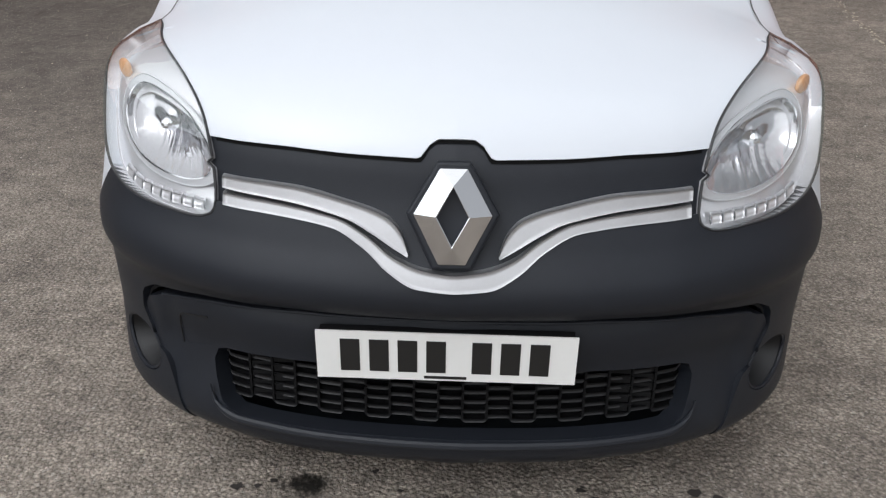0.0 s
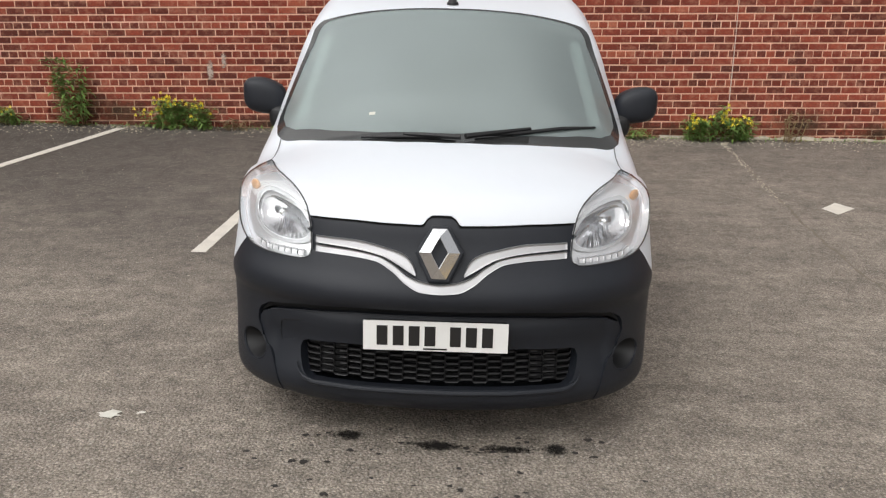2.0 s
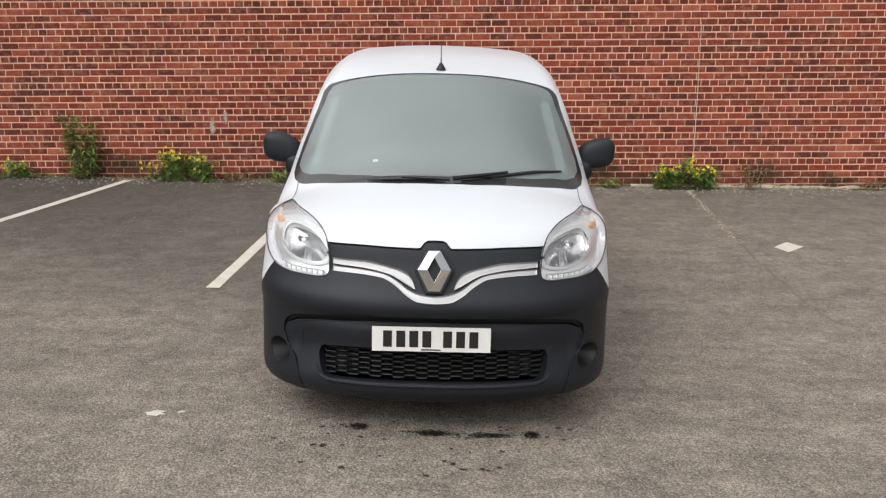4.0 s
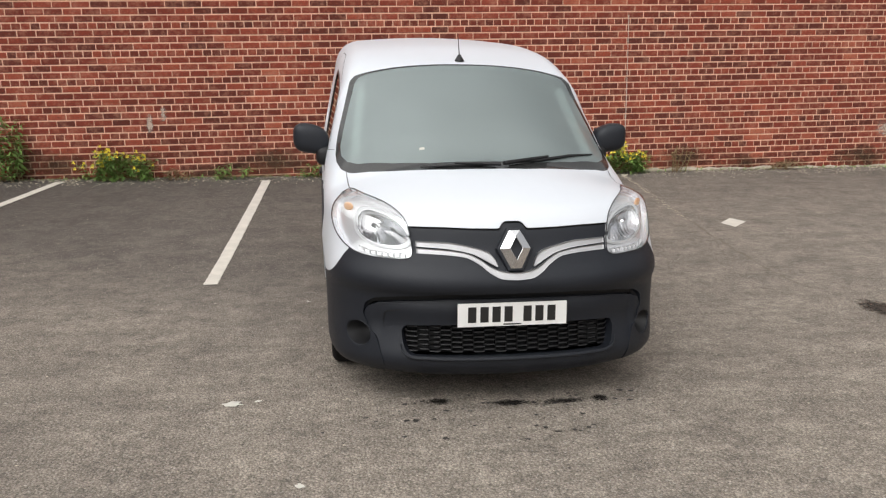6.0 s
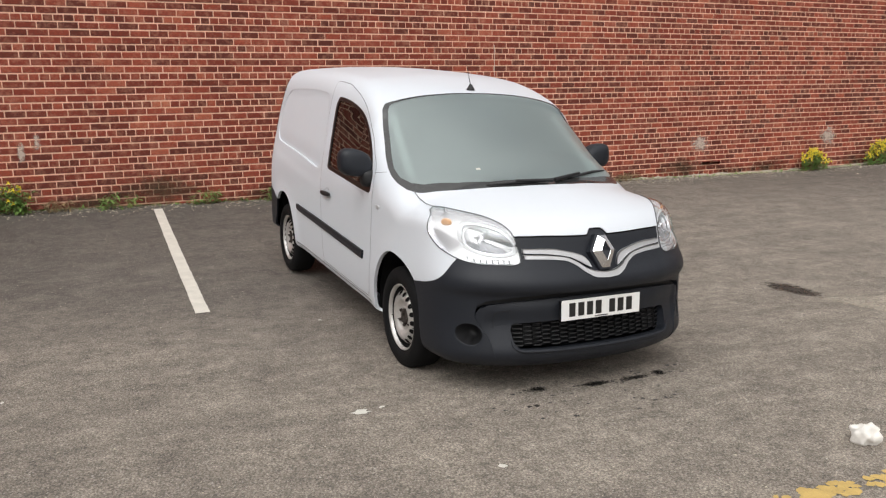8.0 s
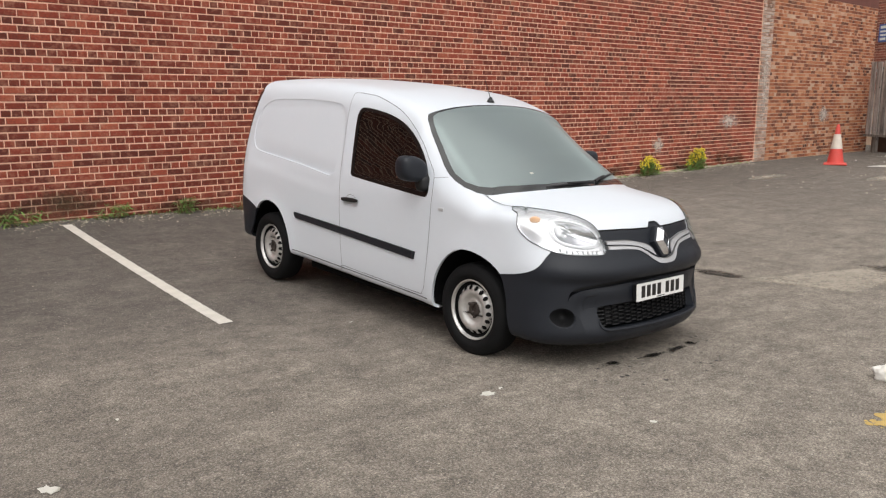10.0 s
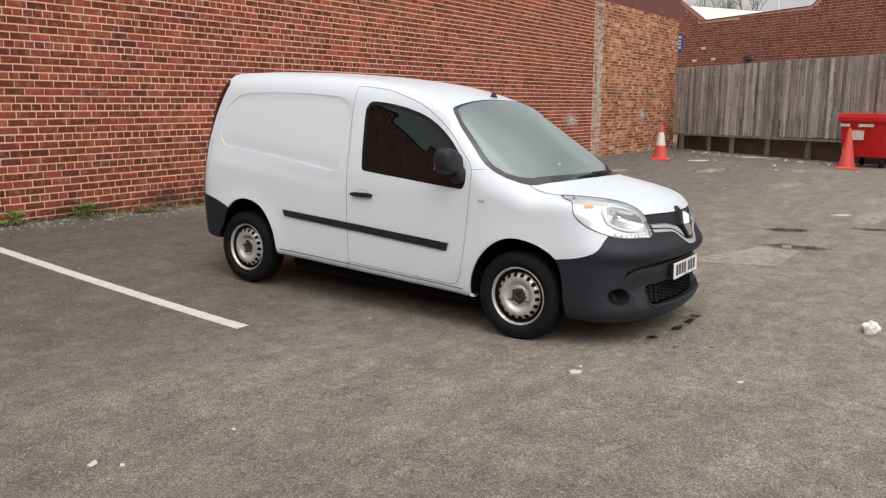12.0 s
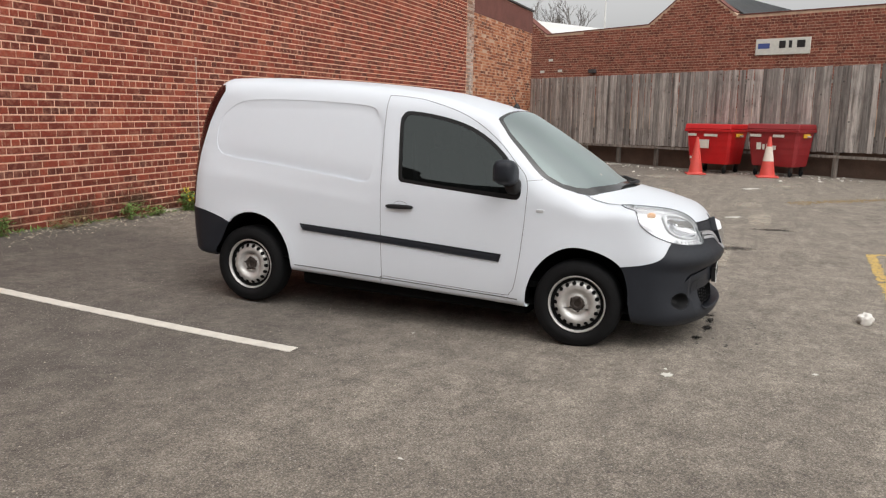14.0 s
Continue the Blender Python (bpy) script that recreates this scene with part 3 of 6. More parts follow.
for a, b, w, seed in (((-1.905, 4.02), (-1.815, 8.52), 0.105, 1), ((-5.22, 4.05), (-4.43, 8.62), 0.105, 2)):
    me = stripe(a, b, w, seed)
    me.materials.append(LINE)
    tagged(new("parking_line", me), "worn white painted parking bay line on asphalt", "road marking", "parking lines", "structure")
def worn_line(a, b, w, seed, gaps=0.35):
    """A worn-out stripe: ragged flakes of paint along a line, as one marking."""
    rng = random.Random(seed)
    a, b = Vector(a), Vector(b)
    verts, faces = [], []
    n = int((b - a).length / 0.035)
    for i in range(n):
        if noise.noise(Vector((i * 0.13, seed, 0))) * 0.5 + 0.5 < gaps:
            continue
        for _ in range(7):
            c = a.lerp(b, (i + rng.random()) / n) + Vector((rng.uniform(-0.5, 0.5), rng.uniform(-0.5, 0.5))) * w
            r = rng.uniform(0.010, 0.030)
            pts = ragged(c.x, c.y, r, r * 0.8, rng.randrange(9999), 9, 0.35)
            o = len(verts)
            verts += [(x, y, ground_z(x, y) + 0.0035 + 0.0004 * rng.random()) for x, y in pts]
            faces.append(tuple(range(o, o + 9)))
    return mesh_of("yellow_line", verts, faces, YELLOW)


for a, b, sd in (((-0.25, 0.05), (4.40, -0.21), 3), ((4.40, -0.26), (4.25, -2.0), 4)):
    tagged(new("yellow_line", worn_line(a, b, 0.10, sd)), "faded broken yellow painted line on asphalt", "road marking", "yellow lines", "structure")
tagged(laid("paint_flake", [(3.08, 5.60), (3.14, 5.41), (3.37, 5.62), (3.28, 5.80)], LINE), "pale square paint mark on asphalt", "road marking", kind="structure")
for cx, cy, rx, ry, sd in ((-0.475, 1.515, 0.13, 0.085, 1), (-0.13, 1.465, 0.22, 0.070, 2), (0.155, 1.455, 0.18, 0.060, 3), (0.325, 1.475, 0.10, 0.095, 4)):
    tagged(laid("oil_stain", ragged(cx, cy, rx, ry, sd, 40, 0.12), OIL, 0.003), "black oil stain soaked into the asphalt", "stain", "oil stains", "structure")
rng = random.Random(12)
sp_v, sp_f = [], []
for k in range(60):
    x, y = rng.gauss(-0.12, 0.36), rng.choice((rng.uniform(1.05, 1.45), rng.uniform(1.38, 1.58)))
    r = rng.uniform(0.004, 0.015)
    pts = ragged(x, y, r, r * rng.uniform(0.5, 1), 100 + k, 10, 0.4)
    o = len(sp_v)
    sp_v += [(px, py, ground_z(px, py) + 0.0035) for px, py in pts]
    sp_f.append(tuple(range(o, o + 10)))
tagged(new("oil_specks", mesh_of("oil_specks", sp_v, sp_f, DRIP)), "small dark oil drips on asphalt", "stain", kind="stuff")
for cx, cy, rx, ry, sd, tn in ((2.84, 2.74, 0.52, 0.17, 21, -1.2), (5.53, 1.81, 0.52, 0.26, 22, -1.13), (4.18, 1.52, 0.66, 0.25, 23, -1.17), (6.02, 0.85, 0.52, 0.20, 24, -1.5)):
    tagged(laid("damp_patch", ragged(cx, cy, rx, ry, sd, 44, 0.10, tn), DAMP, 0.003), "dark damp hollow in the asphalt", "stain", "damp patches", "structure")
for q in ([(6.42, 1.18), (6.54, 0.88), (8.05, 0.86), (7.70, 1.22)], [(2.78, 2.45), (2.82, 1.41), (4.45, 1.37), (4.15, 1.78)]):
    tagged(laid("asphalt_repair", q, REPAIR, 0.0022), "pale square repair in the asphalt", "road patch", "repairs", "structure")
for cx, cy, rx, ry, sd, tn in ((11.5, 3.0, 1.7, 0.5, 51, 0.1), (13.6, 5.2, 1.6, 0.4, 52, -0.3), (9.2, 1.2, 1.0, 0.4, 53, 0.2), (15.0, 3.4, 1.1, 0.45, 54, 0.5), (11.8, 6.9, 1.5, 0.35, 55, 0.0), (13.2, 0.4, 1.3, 0.5, 56, 0.3)):
    tagged(laid("dusty_patch", ragged(cx, cy, rx, ry, sd, 40, 0.15, tn), PATCH, 0.0025), "pale dusty patch on the asphalt", "stain", "dusty patches", "structure")
crack_pts = [(3.10, 8.35), (3.02, 7.6), (2.90, 6.7), (2.82, 5.9), (2.72, 5.0), (2.66, 4.2), (2.62, 3.4)]
cv, cf = [], []
rng = random.Random(31)
for i in range(len(crack_pts) - 1):
    for k in range(10):
        t = k / 10
        x = crack_pts[i][0] * (1 - t) + crack_pts[i + 1][0] * t + rng.uniform(-0.015, 0.015)
        y = crack_pts[i][1] * (1 - t) + crack_pts[i + 1][1] * t
        w = rng.uniform(0.004, 0.016)
        cv += [(x - w, y, ground_z(x, y) + 0.0035), (x + w, y, ground_z(x, y) + 0.0035)]
cf = [(2 * i, 2 * i + 1, 2 * i + 3, 2 * i + 2) for i in range(len(cv) // 2 - 1)]
tagged(new("asphalt_joint", mesh_of("asphalt_joint", cv, cf, JOINT)), "dark crumbling joint in the asphalt", "crack", kind="structure")

# ---------- boarded fence, building and bins in the corner ----------
F0, F1 = Vector((21.3, 8.72, 0)), Vector((15.9, -2.0, 0))
FD = (F1 - F0).normalized()
FM = Matrix.Translation(F0) @ Matrix.Rotation(math.atan2(FD.y, FD.x), 4, "Z")   # x along the fence, -y towards the yard
fence = new("fence")
fence.matrix_world = FM
tagged(fence, "tall close-boarded fence of grey weathered wood on stub posts", "fence")


def fpart(name, bm, material, parent, label=""):
    o = part(name, bm, material, None, label)
    o.parent = parent
    return o


board_meshes = []
rng = random.Random(5)
for k in range(6):
    w = rng.uniform(0.095, 0.128)
    bm = box_bm(0, w, -0.011, 0.011, 0, 2.2, 0.003, 1)
    for v in bm.verts:
        v.co.x += 0.006 * math.sin(3 * v.co.z + k)
    me = bpy.data.meshes.new("board")
    bm.to_mesh(me)
    bm.free()
    me.materials.append(WOOD)
    board_meshes.append((me, w))
x, k = 0.02, 0
while x < 22 and k < 230:
    me, w = board_meshes[rng.randrange(6)]
    o = new("board", me)
    o.parent = fence
    o.matrix_basis = pose(x, -0.03 if k % 2 else 0.004, 0.555 + 0.012 * x + rng.uniform(-0.012, 0.012), 0, rng.uniform(-0.5, 0.5), rng.uniform(-1.2, 1.2))
    x += w - rng.uniform(0.004, 0.018) + (0.016 if rng.random() < 0.25 else 0.004)
    k += 1
for z in (0.74, 2.45):
    fpart("rail", box_bm(0, 22, 0.03, 0.08, z, z + 0.09, 0.004), WOOD, fence)
fpart("gravel_board", box_bm(0, 22, -0.062, -0.044, 0.53, 0.60, 0.004), POST, fence)
for px, lean in ((0.35, 2), (1.55, -14), (2.50, 1), (3.85, 0), (5.26, 1), (7.9, 2), (10.66, 1), (13.4, -1), (16.1, 1), (18.8, 0)):
    b = box_bm(-0.055, 0.055, 0.035, 0.15, -0.12, 2.6, 0.006)
    o = fpart("post", b, POST, fence)
    o.matrix_basis = pose(px, 0, 0, 0, lean if abs(lean) < 5 else 0, 0)
fpart("plinth", box_bm(-0.2, 22, 0.45, 0.65, -0.2, 1.1), PLINTH, fence, "stained brown brick plinth behind the fence")

# brick building beyond the fence
BD0, BD1 = Vector((25.5, 10.5, 0)), Vector((19.0, -4.5, 0))
BDD = (BD1 - BD0).normalized()
BM_ = Matrix.Translation(BD0) @ Matrix.Rotation(math.atan2(BDD.y, BDD.x), 4, "Z")
shop = new("brick_building")
shop.matrix_world = BM_
tagged(shop, "low red brick building with a gable and slate roof", "building")
OUT = [(-3.0, -0.2), (-3.0, 7.0), (-1.6, 6.75), (1.55, 4.60), (6.05, 4.70), (7.75, 5.95), (9.15, 4.92), (9.3, 4.80), (24, 4.76), (24, -0.2)]
wb = bmesh.new()
face = wb.faces.new([wb.verts.new((x, 0, z)) for x, z in OUT])
r = bmesh.ops.extrude_face_region(wb, geom=[face])
for v in r["geom"]:
    if isinstance(v, bmesh.types.BMVert):
        v.co.y = 0.4
bmesh.ops.recalc_face_normals(wb, faces=wb.faces)
fpart("wall", wb, MORTAR_OLD, shop)
inside_out = lambda x, z: z < np.interp(x, [-3, -1.6, 1.55, 6.05, 7.75, 9.15, 9.3, 24], [7.0, 6.75, 4.60, 4.70, 5.95, 4.92, 4.80, 4.76]) - 0.06
far_b = [p for p in brick_run(-3.0, 24, 1.9, 7.0, 0, 41) if inside_out(p[0] + p[2] / 2, p[1])]
bw = fpart("brickwork", joined("brickwork", far_b, DULL_BRICK, 42, gap=0.010), DULL_BRICK, shop, "dull red bricks")
bw["kind"] = "stuff"
for x0, z0, x1, z1 in ((-1.6, 6.75, 1.55, 4.60), (1.55, 4.60, 6.05, 4.70), (6.05, 4.70, 7.75, 5.95), (7.75, 5.95, 9.15, 4.92), (9.3, 4.80, 24, 4.76)):
    fpart("coping", box_bm(0, math.hypot(x1 - x0, z1 - z0), -0.02, 0.42, 0, 0.035), RENDER_RED, shop).matrix_basis = Matrix.Translation((x0, 0, z0)) @ Matrix.Rotation(-math.atan2(z1 - z0, x1 - x0), 4, "Y")
rf = bmesh.new()
rv = [rf.verts.new(p) for p in ((7.75, 0.45, 5.9), (9.3, 0.45, 4.9), (9.3, 9, 4.9), (7.75, 9, 5.9), (6.05, 9, 4.66), (6.05, 0.45, 4.66))]
rf.faces.new((rv[0], rv[1], rv[2], rv[3]))
rf.faces.new((rv[0], rv[3], rv[4], rv[5]))
bmesh.ops.solidify(rf, geom=rf.faces, thickness=0.1)
fpart("roof", rf, SLATE, shop, "grey slate roof")
sg = fpart("sign_board", box_bm(10.0, 11.7, -0.06, -0.002, 3.50, 4.0, 0.01), LABEL_W, shop, "white sign board")
for a, b, z0, z1, mm in ((10.08, 10.45, 3.70, 3.86, BLUE), (10.75, 10.95, 3.70, 3.92, INK), (11.05, 11.15, 3.70, 3.92, INK), (11.3, 11.55, 3.70, 3.92, INK)):
    fpart("sign_bar", box_bm(a, b, -0.066, -0.058, z0, z1), mm, sg)
note = fpart("notice", box_bm(0.42, 0.78, -0.05, 0.0, 3.60, 4.20, 0.005), BLUE, shop, "small blue notice with white lines")
for z0, z1 in ((3.66, 3.74), (3.80, 3.86), (3.92, 3.98), (4.05, 4.14)):
    fpart("notice_bar", box_bm(0.48, 0.72, -0.056, -0.049, z0, z1), LABEL_W, note)
for x0, z0 in ((1.28, 3.14), (1.68, 3.58), (2.15, 3.16)):
    fpart("vent_brick", box_bm(x0, x0 + 0.2, -0.02, 0.0, z0, z0 + 0.09), LABEL_W, shop)
lamp_b = fpart("bulkhead_lamp", box_bm(3.7, 3.95, -0.22, 0.0, 3.08, 3.22, 0.02), COPING, shop)

# pale shed far behind, bare tree and pole
shed = thing("far_shed", "pale sheet-metal shed roof far behind the wall", "building", at=(36, 8, 0))
sb = bmesh.new()
sv = [sb.verts.new(p) for p in ((31.5, 14.2, 4.9), (31.5, 3.0, 3.7), (36.0, 3.0, 5.12), (36.0, 14.2, 6.68))]
sb.faces.new(sv)
r = bmesh.ops.extrude_face_region(sb, geom=list(sb.faces))
for v in r["geom"]:
    if isinstance(v, bmesh.types.BMVert):
        v.co.z -= 0.12
bmesh.ops.recalc_face_normals(sb, faces=sb.faces)
part("roof", sb, PALE_ROOF, shed)
part("shed_wall", box_bm(31.7, 35.8, 3.2, 14.0, -0.3, 3.6), PALE_ROOF, shed)
pole = thing("pole", "thin pale pole standing behind the brick wall", "pole", at=(37.0, 9.0, 0))
part("shaft", tube_bm([(37.0, 9.0, -0.2), (37.0, 9.0, 6.0), (37.0, 9.0, 10.5)], [0.06, 0.05, 0.04], 8), PALE_ROOF, pole)


def bare_tree(x, y, h, seed):
    """A leafless tree: a tapered trunk, limbs and a haze of twigs."""
    rng = random.Random(seed)
    root = thing("bare_tree", "leafless tree far behind the brick wall", "tree", at=(x, y, 0))
    trunk, twigs = bmesh.new(), bmesh.new()
    tube_bm([(x, y, -0.3), (x + 0.1, y, h * 0.3), (x, y + 0.1, h * 0.6)], [0.22, 0.17, 0.10], 8, trunk)

    def grow(p, d, length, r, depth):
        q = p + d * length
        tube_bm([p, p.lerp(q, 0.5) + Vector((rng.uniform(-1, 1), rng.uniform(-1, 1), rng.uniform(-1, 1))) * length * 0.07, q], [r, r * 0.8, r * 0.6], 5 if depth else 3, trunk if depth > 2 else twigs)
        if depth:
            for _ in range(3):
                nd = (d + Vector((rng.uniform(-0.8, 0.8), rng.uniform(-0.8, 0.8), rng.uniform(-0.25, 0.6)))).normalized()
                grow(p.lerp(q, rng.uniform(0.5, 1)), nd, length * rng.uniform(0.6, 0.8), r * 0.58, depth - 1)
    for _ in range(6):
        grow(Vector((x, y, h * rng.uniform(0.3, 0.6))), Vector((rng.uniform(-0.7, 0.7), rng.uniform(-0.7, 0.7), 1)).normalized(), h * 0.2, 0.07, 4)
    part("trunk", trunk, TWIG, root)
    part("brushwood", twigs, TWIG, root, "fine bare twigs")["kind"] = "stuff"


bare_tree(39.5, 13.0, 8.8, 4)
bare_tree(41.0, 12.0, 8.6, 5)

# bins
def wheelie_bin(at, body_m, lid_m, marks):
    root = new("wheeled_bin")
    root.matrix_world = Matrix.Translation(at) @ Matrix.Rotation(math.atan2(FD.y, FD.x), 4, "Z")
    bm = bmesh.new()
    lv = [(0.27, 0.59, 0.39), (0.52, 0.62, 0.42), (0.70, 0.635, 0.44), (0.88, 0.65, 0.46), (1.06, 0.665, 0.48), (1.20, 0.675, 0.49)]
    rings = []
    for i, (z, a, b) in enumerate(lv):
        for dz, grow in ((0.0, 0.0), (0.07, 0.012)) if i < 5 else ((0.0, 0.012),):
            aa, bb_ = a + grow, b + grow
            c = 0.07
            rings.append([bm.verts.new((x, y, z + dz)) for x, y in ((-aa + c, -bb_), (aa - c, -bb_), (aa, -bb_ + c), (aa, bb_ - c), (aa - c, bb_), (-aa + c, bb_), (-aa, bb_ - c), (-aa, -bb_ + c))])
    for a, b in zip(rings, rings[1:]):
        for k in range(8):
            bm.faces.new((a[k], a[(k + 1) % 8], b[(k + 1) % 8], b[k]))
    bm.faces.new(rings[0][::-1])
    bm.faces.new(rings[-1])
    fpart("bin_body", bm, body_m, root)
    lid = box_bm(-0.70, 0.70, -0.53, 0.53, 1.22, 1.36, 0.03, 2)
    for v in lid.verts:
        if v.co.z > 1.3:
            v.co.z += 0.07 * (1 - (v.co.y / 0.53) ** 2)
            v.co.y *= 0.95
    fpart("lid", lid, lid_m, root)
    fpart("rim", box_bm(-0.705, 0.705, -0.535, 0.535, 1.155, 1.225, 0.012), body_m, root)
    for sx in (-1, 1):
        fpart("lifting_pin", lathe_bm([(0.0, 0.0), (0.03, 0.0), (0.03, 0.09), (0.0, 0.09)], 12, "x", (sx * 0.70 - (0.09 if sx < 0 else 0), 0.0, 1.05)), STEEL, root)
        for sy in (-1, 1):
            wheel = fpart("castor", lathe_bm([(0.0, -0.025), (0.08, -0.025), (0.10, -0.012), (0.10, 0.012), (0.08, 0.025), (0.0, 0.025)], 20, "x", (sx * 0.47, sy * 0.32, 0.10)), RUBBER, root)
            fpart("castor_fork", box_bm(sx * 0.47 - 0.045, sx * 0.47 + 0.045, sy * 0.32 - 0.04, sy * 0.32 + 0.05, 0.12, 0.29, 0.01), RUST, wheel)
    for x0, x1, z0, z1, mm in marks:
        fpart("sticker", box_bm(x0, x1, -0.517, -0.503, z0, z1), mm, root)
    fpart("side_sticker", box_bm(0.694, 0.702, -0.22, 0.16, 1.02, 1.12), LABEL_Y, root)
    return root


b1 = wheelie_bin((17.36, 2.17, ground_z(17.3, 2.2)), RED, RED, ((-0.60, -0.34, 1.03, 1.10, LABEL_W), (-0.10, 0.30, 1.03, 1.10, LABEL_W), (-0.26, 0.06, 0.70, 0.94, LABEL_W), (-0.5, -0.3, 0.40, 0.46, LABEL_W)))
tagged(b1, "bright red four-wheeled waste bin with pale stickers beside the fence", "waste bin", "bins by the fence")
b2 = wheelie_bin((16.53, 0.52, ground_z(16.5, 0.5)), DARKRED, DARKRED, ((-0.60, -0.30, 1.03, 1.10, LABEL_W), (0.02, 0.32, 1.03, 1.10, LABEL_W), (-0.40, -0.28, 0.70, 0.88, LABEL_W), (-0.24, -0.18, 0.70, 0.84, LABEL_W), (-0.13, -0.02, 0.70, 0.86, LABEL_W), (0.02, 0.12, 0.70, 0.81, LABEL_W)))
tagged(b2, "dull dark red four-wheeled waste bin with white marks", "waste bin", "bins by the fence")

# cones
def cone(at, label, h=1.0, sleeve=True, turn=0.0, m=CONE_O):
    root = new("traffic_cone")
    root.matrix_world = Matrix.Translation(at) @ Matrix.Rotation(turn, 4, "Z")
    tagged(root, label, "traffic cone", "cones")
    fpart("base", box_bm(-0.26, 0.26, -0.26, 0.26, 0, 0.045, 0.015), m, root)
    fpart("cone_body", lathe_bm([(0.205, 0.045), (0.19, 0.07), (0.035, h - 0.02), (0.025, h), (0.0, h)], 28, "z"), m, root)
    if sleeve:
        lo, hi = 0.40 * h, 0.76 * h
        rr = lambda z: 0.19 + (0.035 - 0.19) * (z - 0.07) / (h - 0.09) + 0.004
        fpart("sleeve", lathe_bm([(rr(lo), lo), (rr(hi), hi)], 28, "z"), CONE_W, root, "white reflective sleeve")
    return root


cone((15.9, 7.23, ground_z(15.9, 7.23)), "orange traffic cone with a white sleeve near the wall corner", turn=0.4)
cone((16.55, 2.63, ground_z(16.5, 2.6)), "plain faded red traffic cone before a red bin", 1.02, False, 0.2)
cone((15.75, 0.80, ground_z(15.8, 0.8)), "red traffic cone with a white sleeve before a bin", 1.05, True, 0.1)

# opposite side of the yard, behind the camera: a plain dark brick building that shows only in the van's windows
back = part("wall_west", box_bm(-24.4, -24.0, -26, 15, -0.3, 9.5), COPING, None)
tagged(back, "plain dark brick building across the yard", "wall", kind="structure")

# ---------- van ----------
# local axes: u across, y lengthways, z up; the van stands a little askew on the falling ground
VAN = Matrix.Translation((-0.531, 3.5, 0.6)) @ pose(0, 0, 0, 0, 1.5, 0.6) @ Matrix.Translation((0.4, -3.5, -0.6))
R_HUB_F, R_HUB_R = (2.32, 0.252), (5.02, 0.316)
TYRE_R = 0.312


def curve(xs, ys):
    """A smooth curve through points (monotone cubic), for numpy arrays."""
    xs, ys = np.array(xs, float), np.array(ys, float)
    h, dl = np.diff(xs), np.diff(ys) / np.diff(xs)
    m = np.zeros(len(xs))
    m[0], m[-1] = dl[0], dl[-1]
    same = dl[:-1] * dl[1:] > 0
    m[1:-1][same] = (2 * dl[:-1] * dl[1:] / np.where(same, dl[:-1] + dl[1:], 1))[same]

    def at(x):
        x = np.asarray(x, float)
        c = np.clip(x, xs[0], xs[-1])
        i = np.clip(np.searchsorted(xs, c, side="right") - 1, 0, len(xs) - 2)
        t = (c - xs[i]) / h[i]
        v = (1 + 2 * t) * (1 - t) ** 2 * ys[i] + t * (1 - t) ** 2 * h[i] * m[i] + t * t * (3 - 2 * t) * ys[i + 1] + t * t * (t - 1) * h[i] * m[i + 1]
        return v + np.where(x < xs[0], m[0] * (x - xs[0]), 0) + np.where(x > xs[-1], m[-1] * (x - xs[-1]), 0)
    return at


TOP = curve([1.30, 1.45, 1.52, 1.60, 1.72, 1.89, 2.09, 2.16, 2.40, 2.65, 2.85, 2.95, 3.10, 3.27, 3.52, 4.05, 4.60, 5.10, 5.60],
            [0.62, 0.82, 0.885, 0.93, 0.975, 1.025, 1.07, 1.09, 1.262, 1.425, 1.545, 1.60, 1.645, 1.69, 1.745, 1.805, 1.84, 1.853, 1.845])
CROWN = curve([1.4, 1.9, 2.3, 2.95, 3.4, 5.6], [0.12, 0.16, 0.20, 0.13, 0.10, 0.09])
WRAP = curve([1.9, 2.1, 2.3, 2.52, 2.63, 2.77, 2.88, 2.95, 3.1, 3.4, 5.6], [0.0, 0.04, 0.20, 0.35, 0.40, 0.37, 0.32, 0.18, 0.06, 0.0, 0.0])
SIDE = curve([0.12, 0.25, 0.45, 0.70, 0.90, 1.02, 1.12, 1.30, 1.50, 1.66, 1.90], [0.81, 0.845, 0.864, 0.869, 0.866, 0.860, 0.845, 0.812, 0.772, 0.735, 0.68])
NOSE = curve([0.08, 0.12, 0.16, 0.22, 0.28, 0.40, 0.50, 0.54, 0.565, 0.590, 0.615, 0.645, 0.675, 0.71, 0.76, 0.84, 0.90, 1.00], [1.585, 1.490, 1.434, 1.399, 1.408, 1.424, 1.424, 1.414, 1.394, 1.386, 1.389, 1.404, 1.424, 1.443, 1.470, 1.500, 1.535, 1.62])
PLAN = curve([0, 0.2, 0.4, 0.5, 0.6, 0.7, 0.77, 0.82, 0.85, 0.88], [0, 0.012, 0.046, 0.080, 0.126, 0.196, 0.27, 0.36, 0.47, 0.72])
TAIL = curve([0.3, 0.75, 1.0, 1.46, 1.8, 1.9], [5.68, 5.72, 5.70, 5.62, 5.46, 5.38])


def smax(a, b, k):
    h = np.clip(0.5 + 0.5 * (a - b) / k, 0, 1)
    return b + (a - b) * h + k * h * (1 - h)


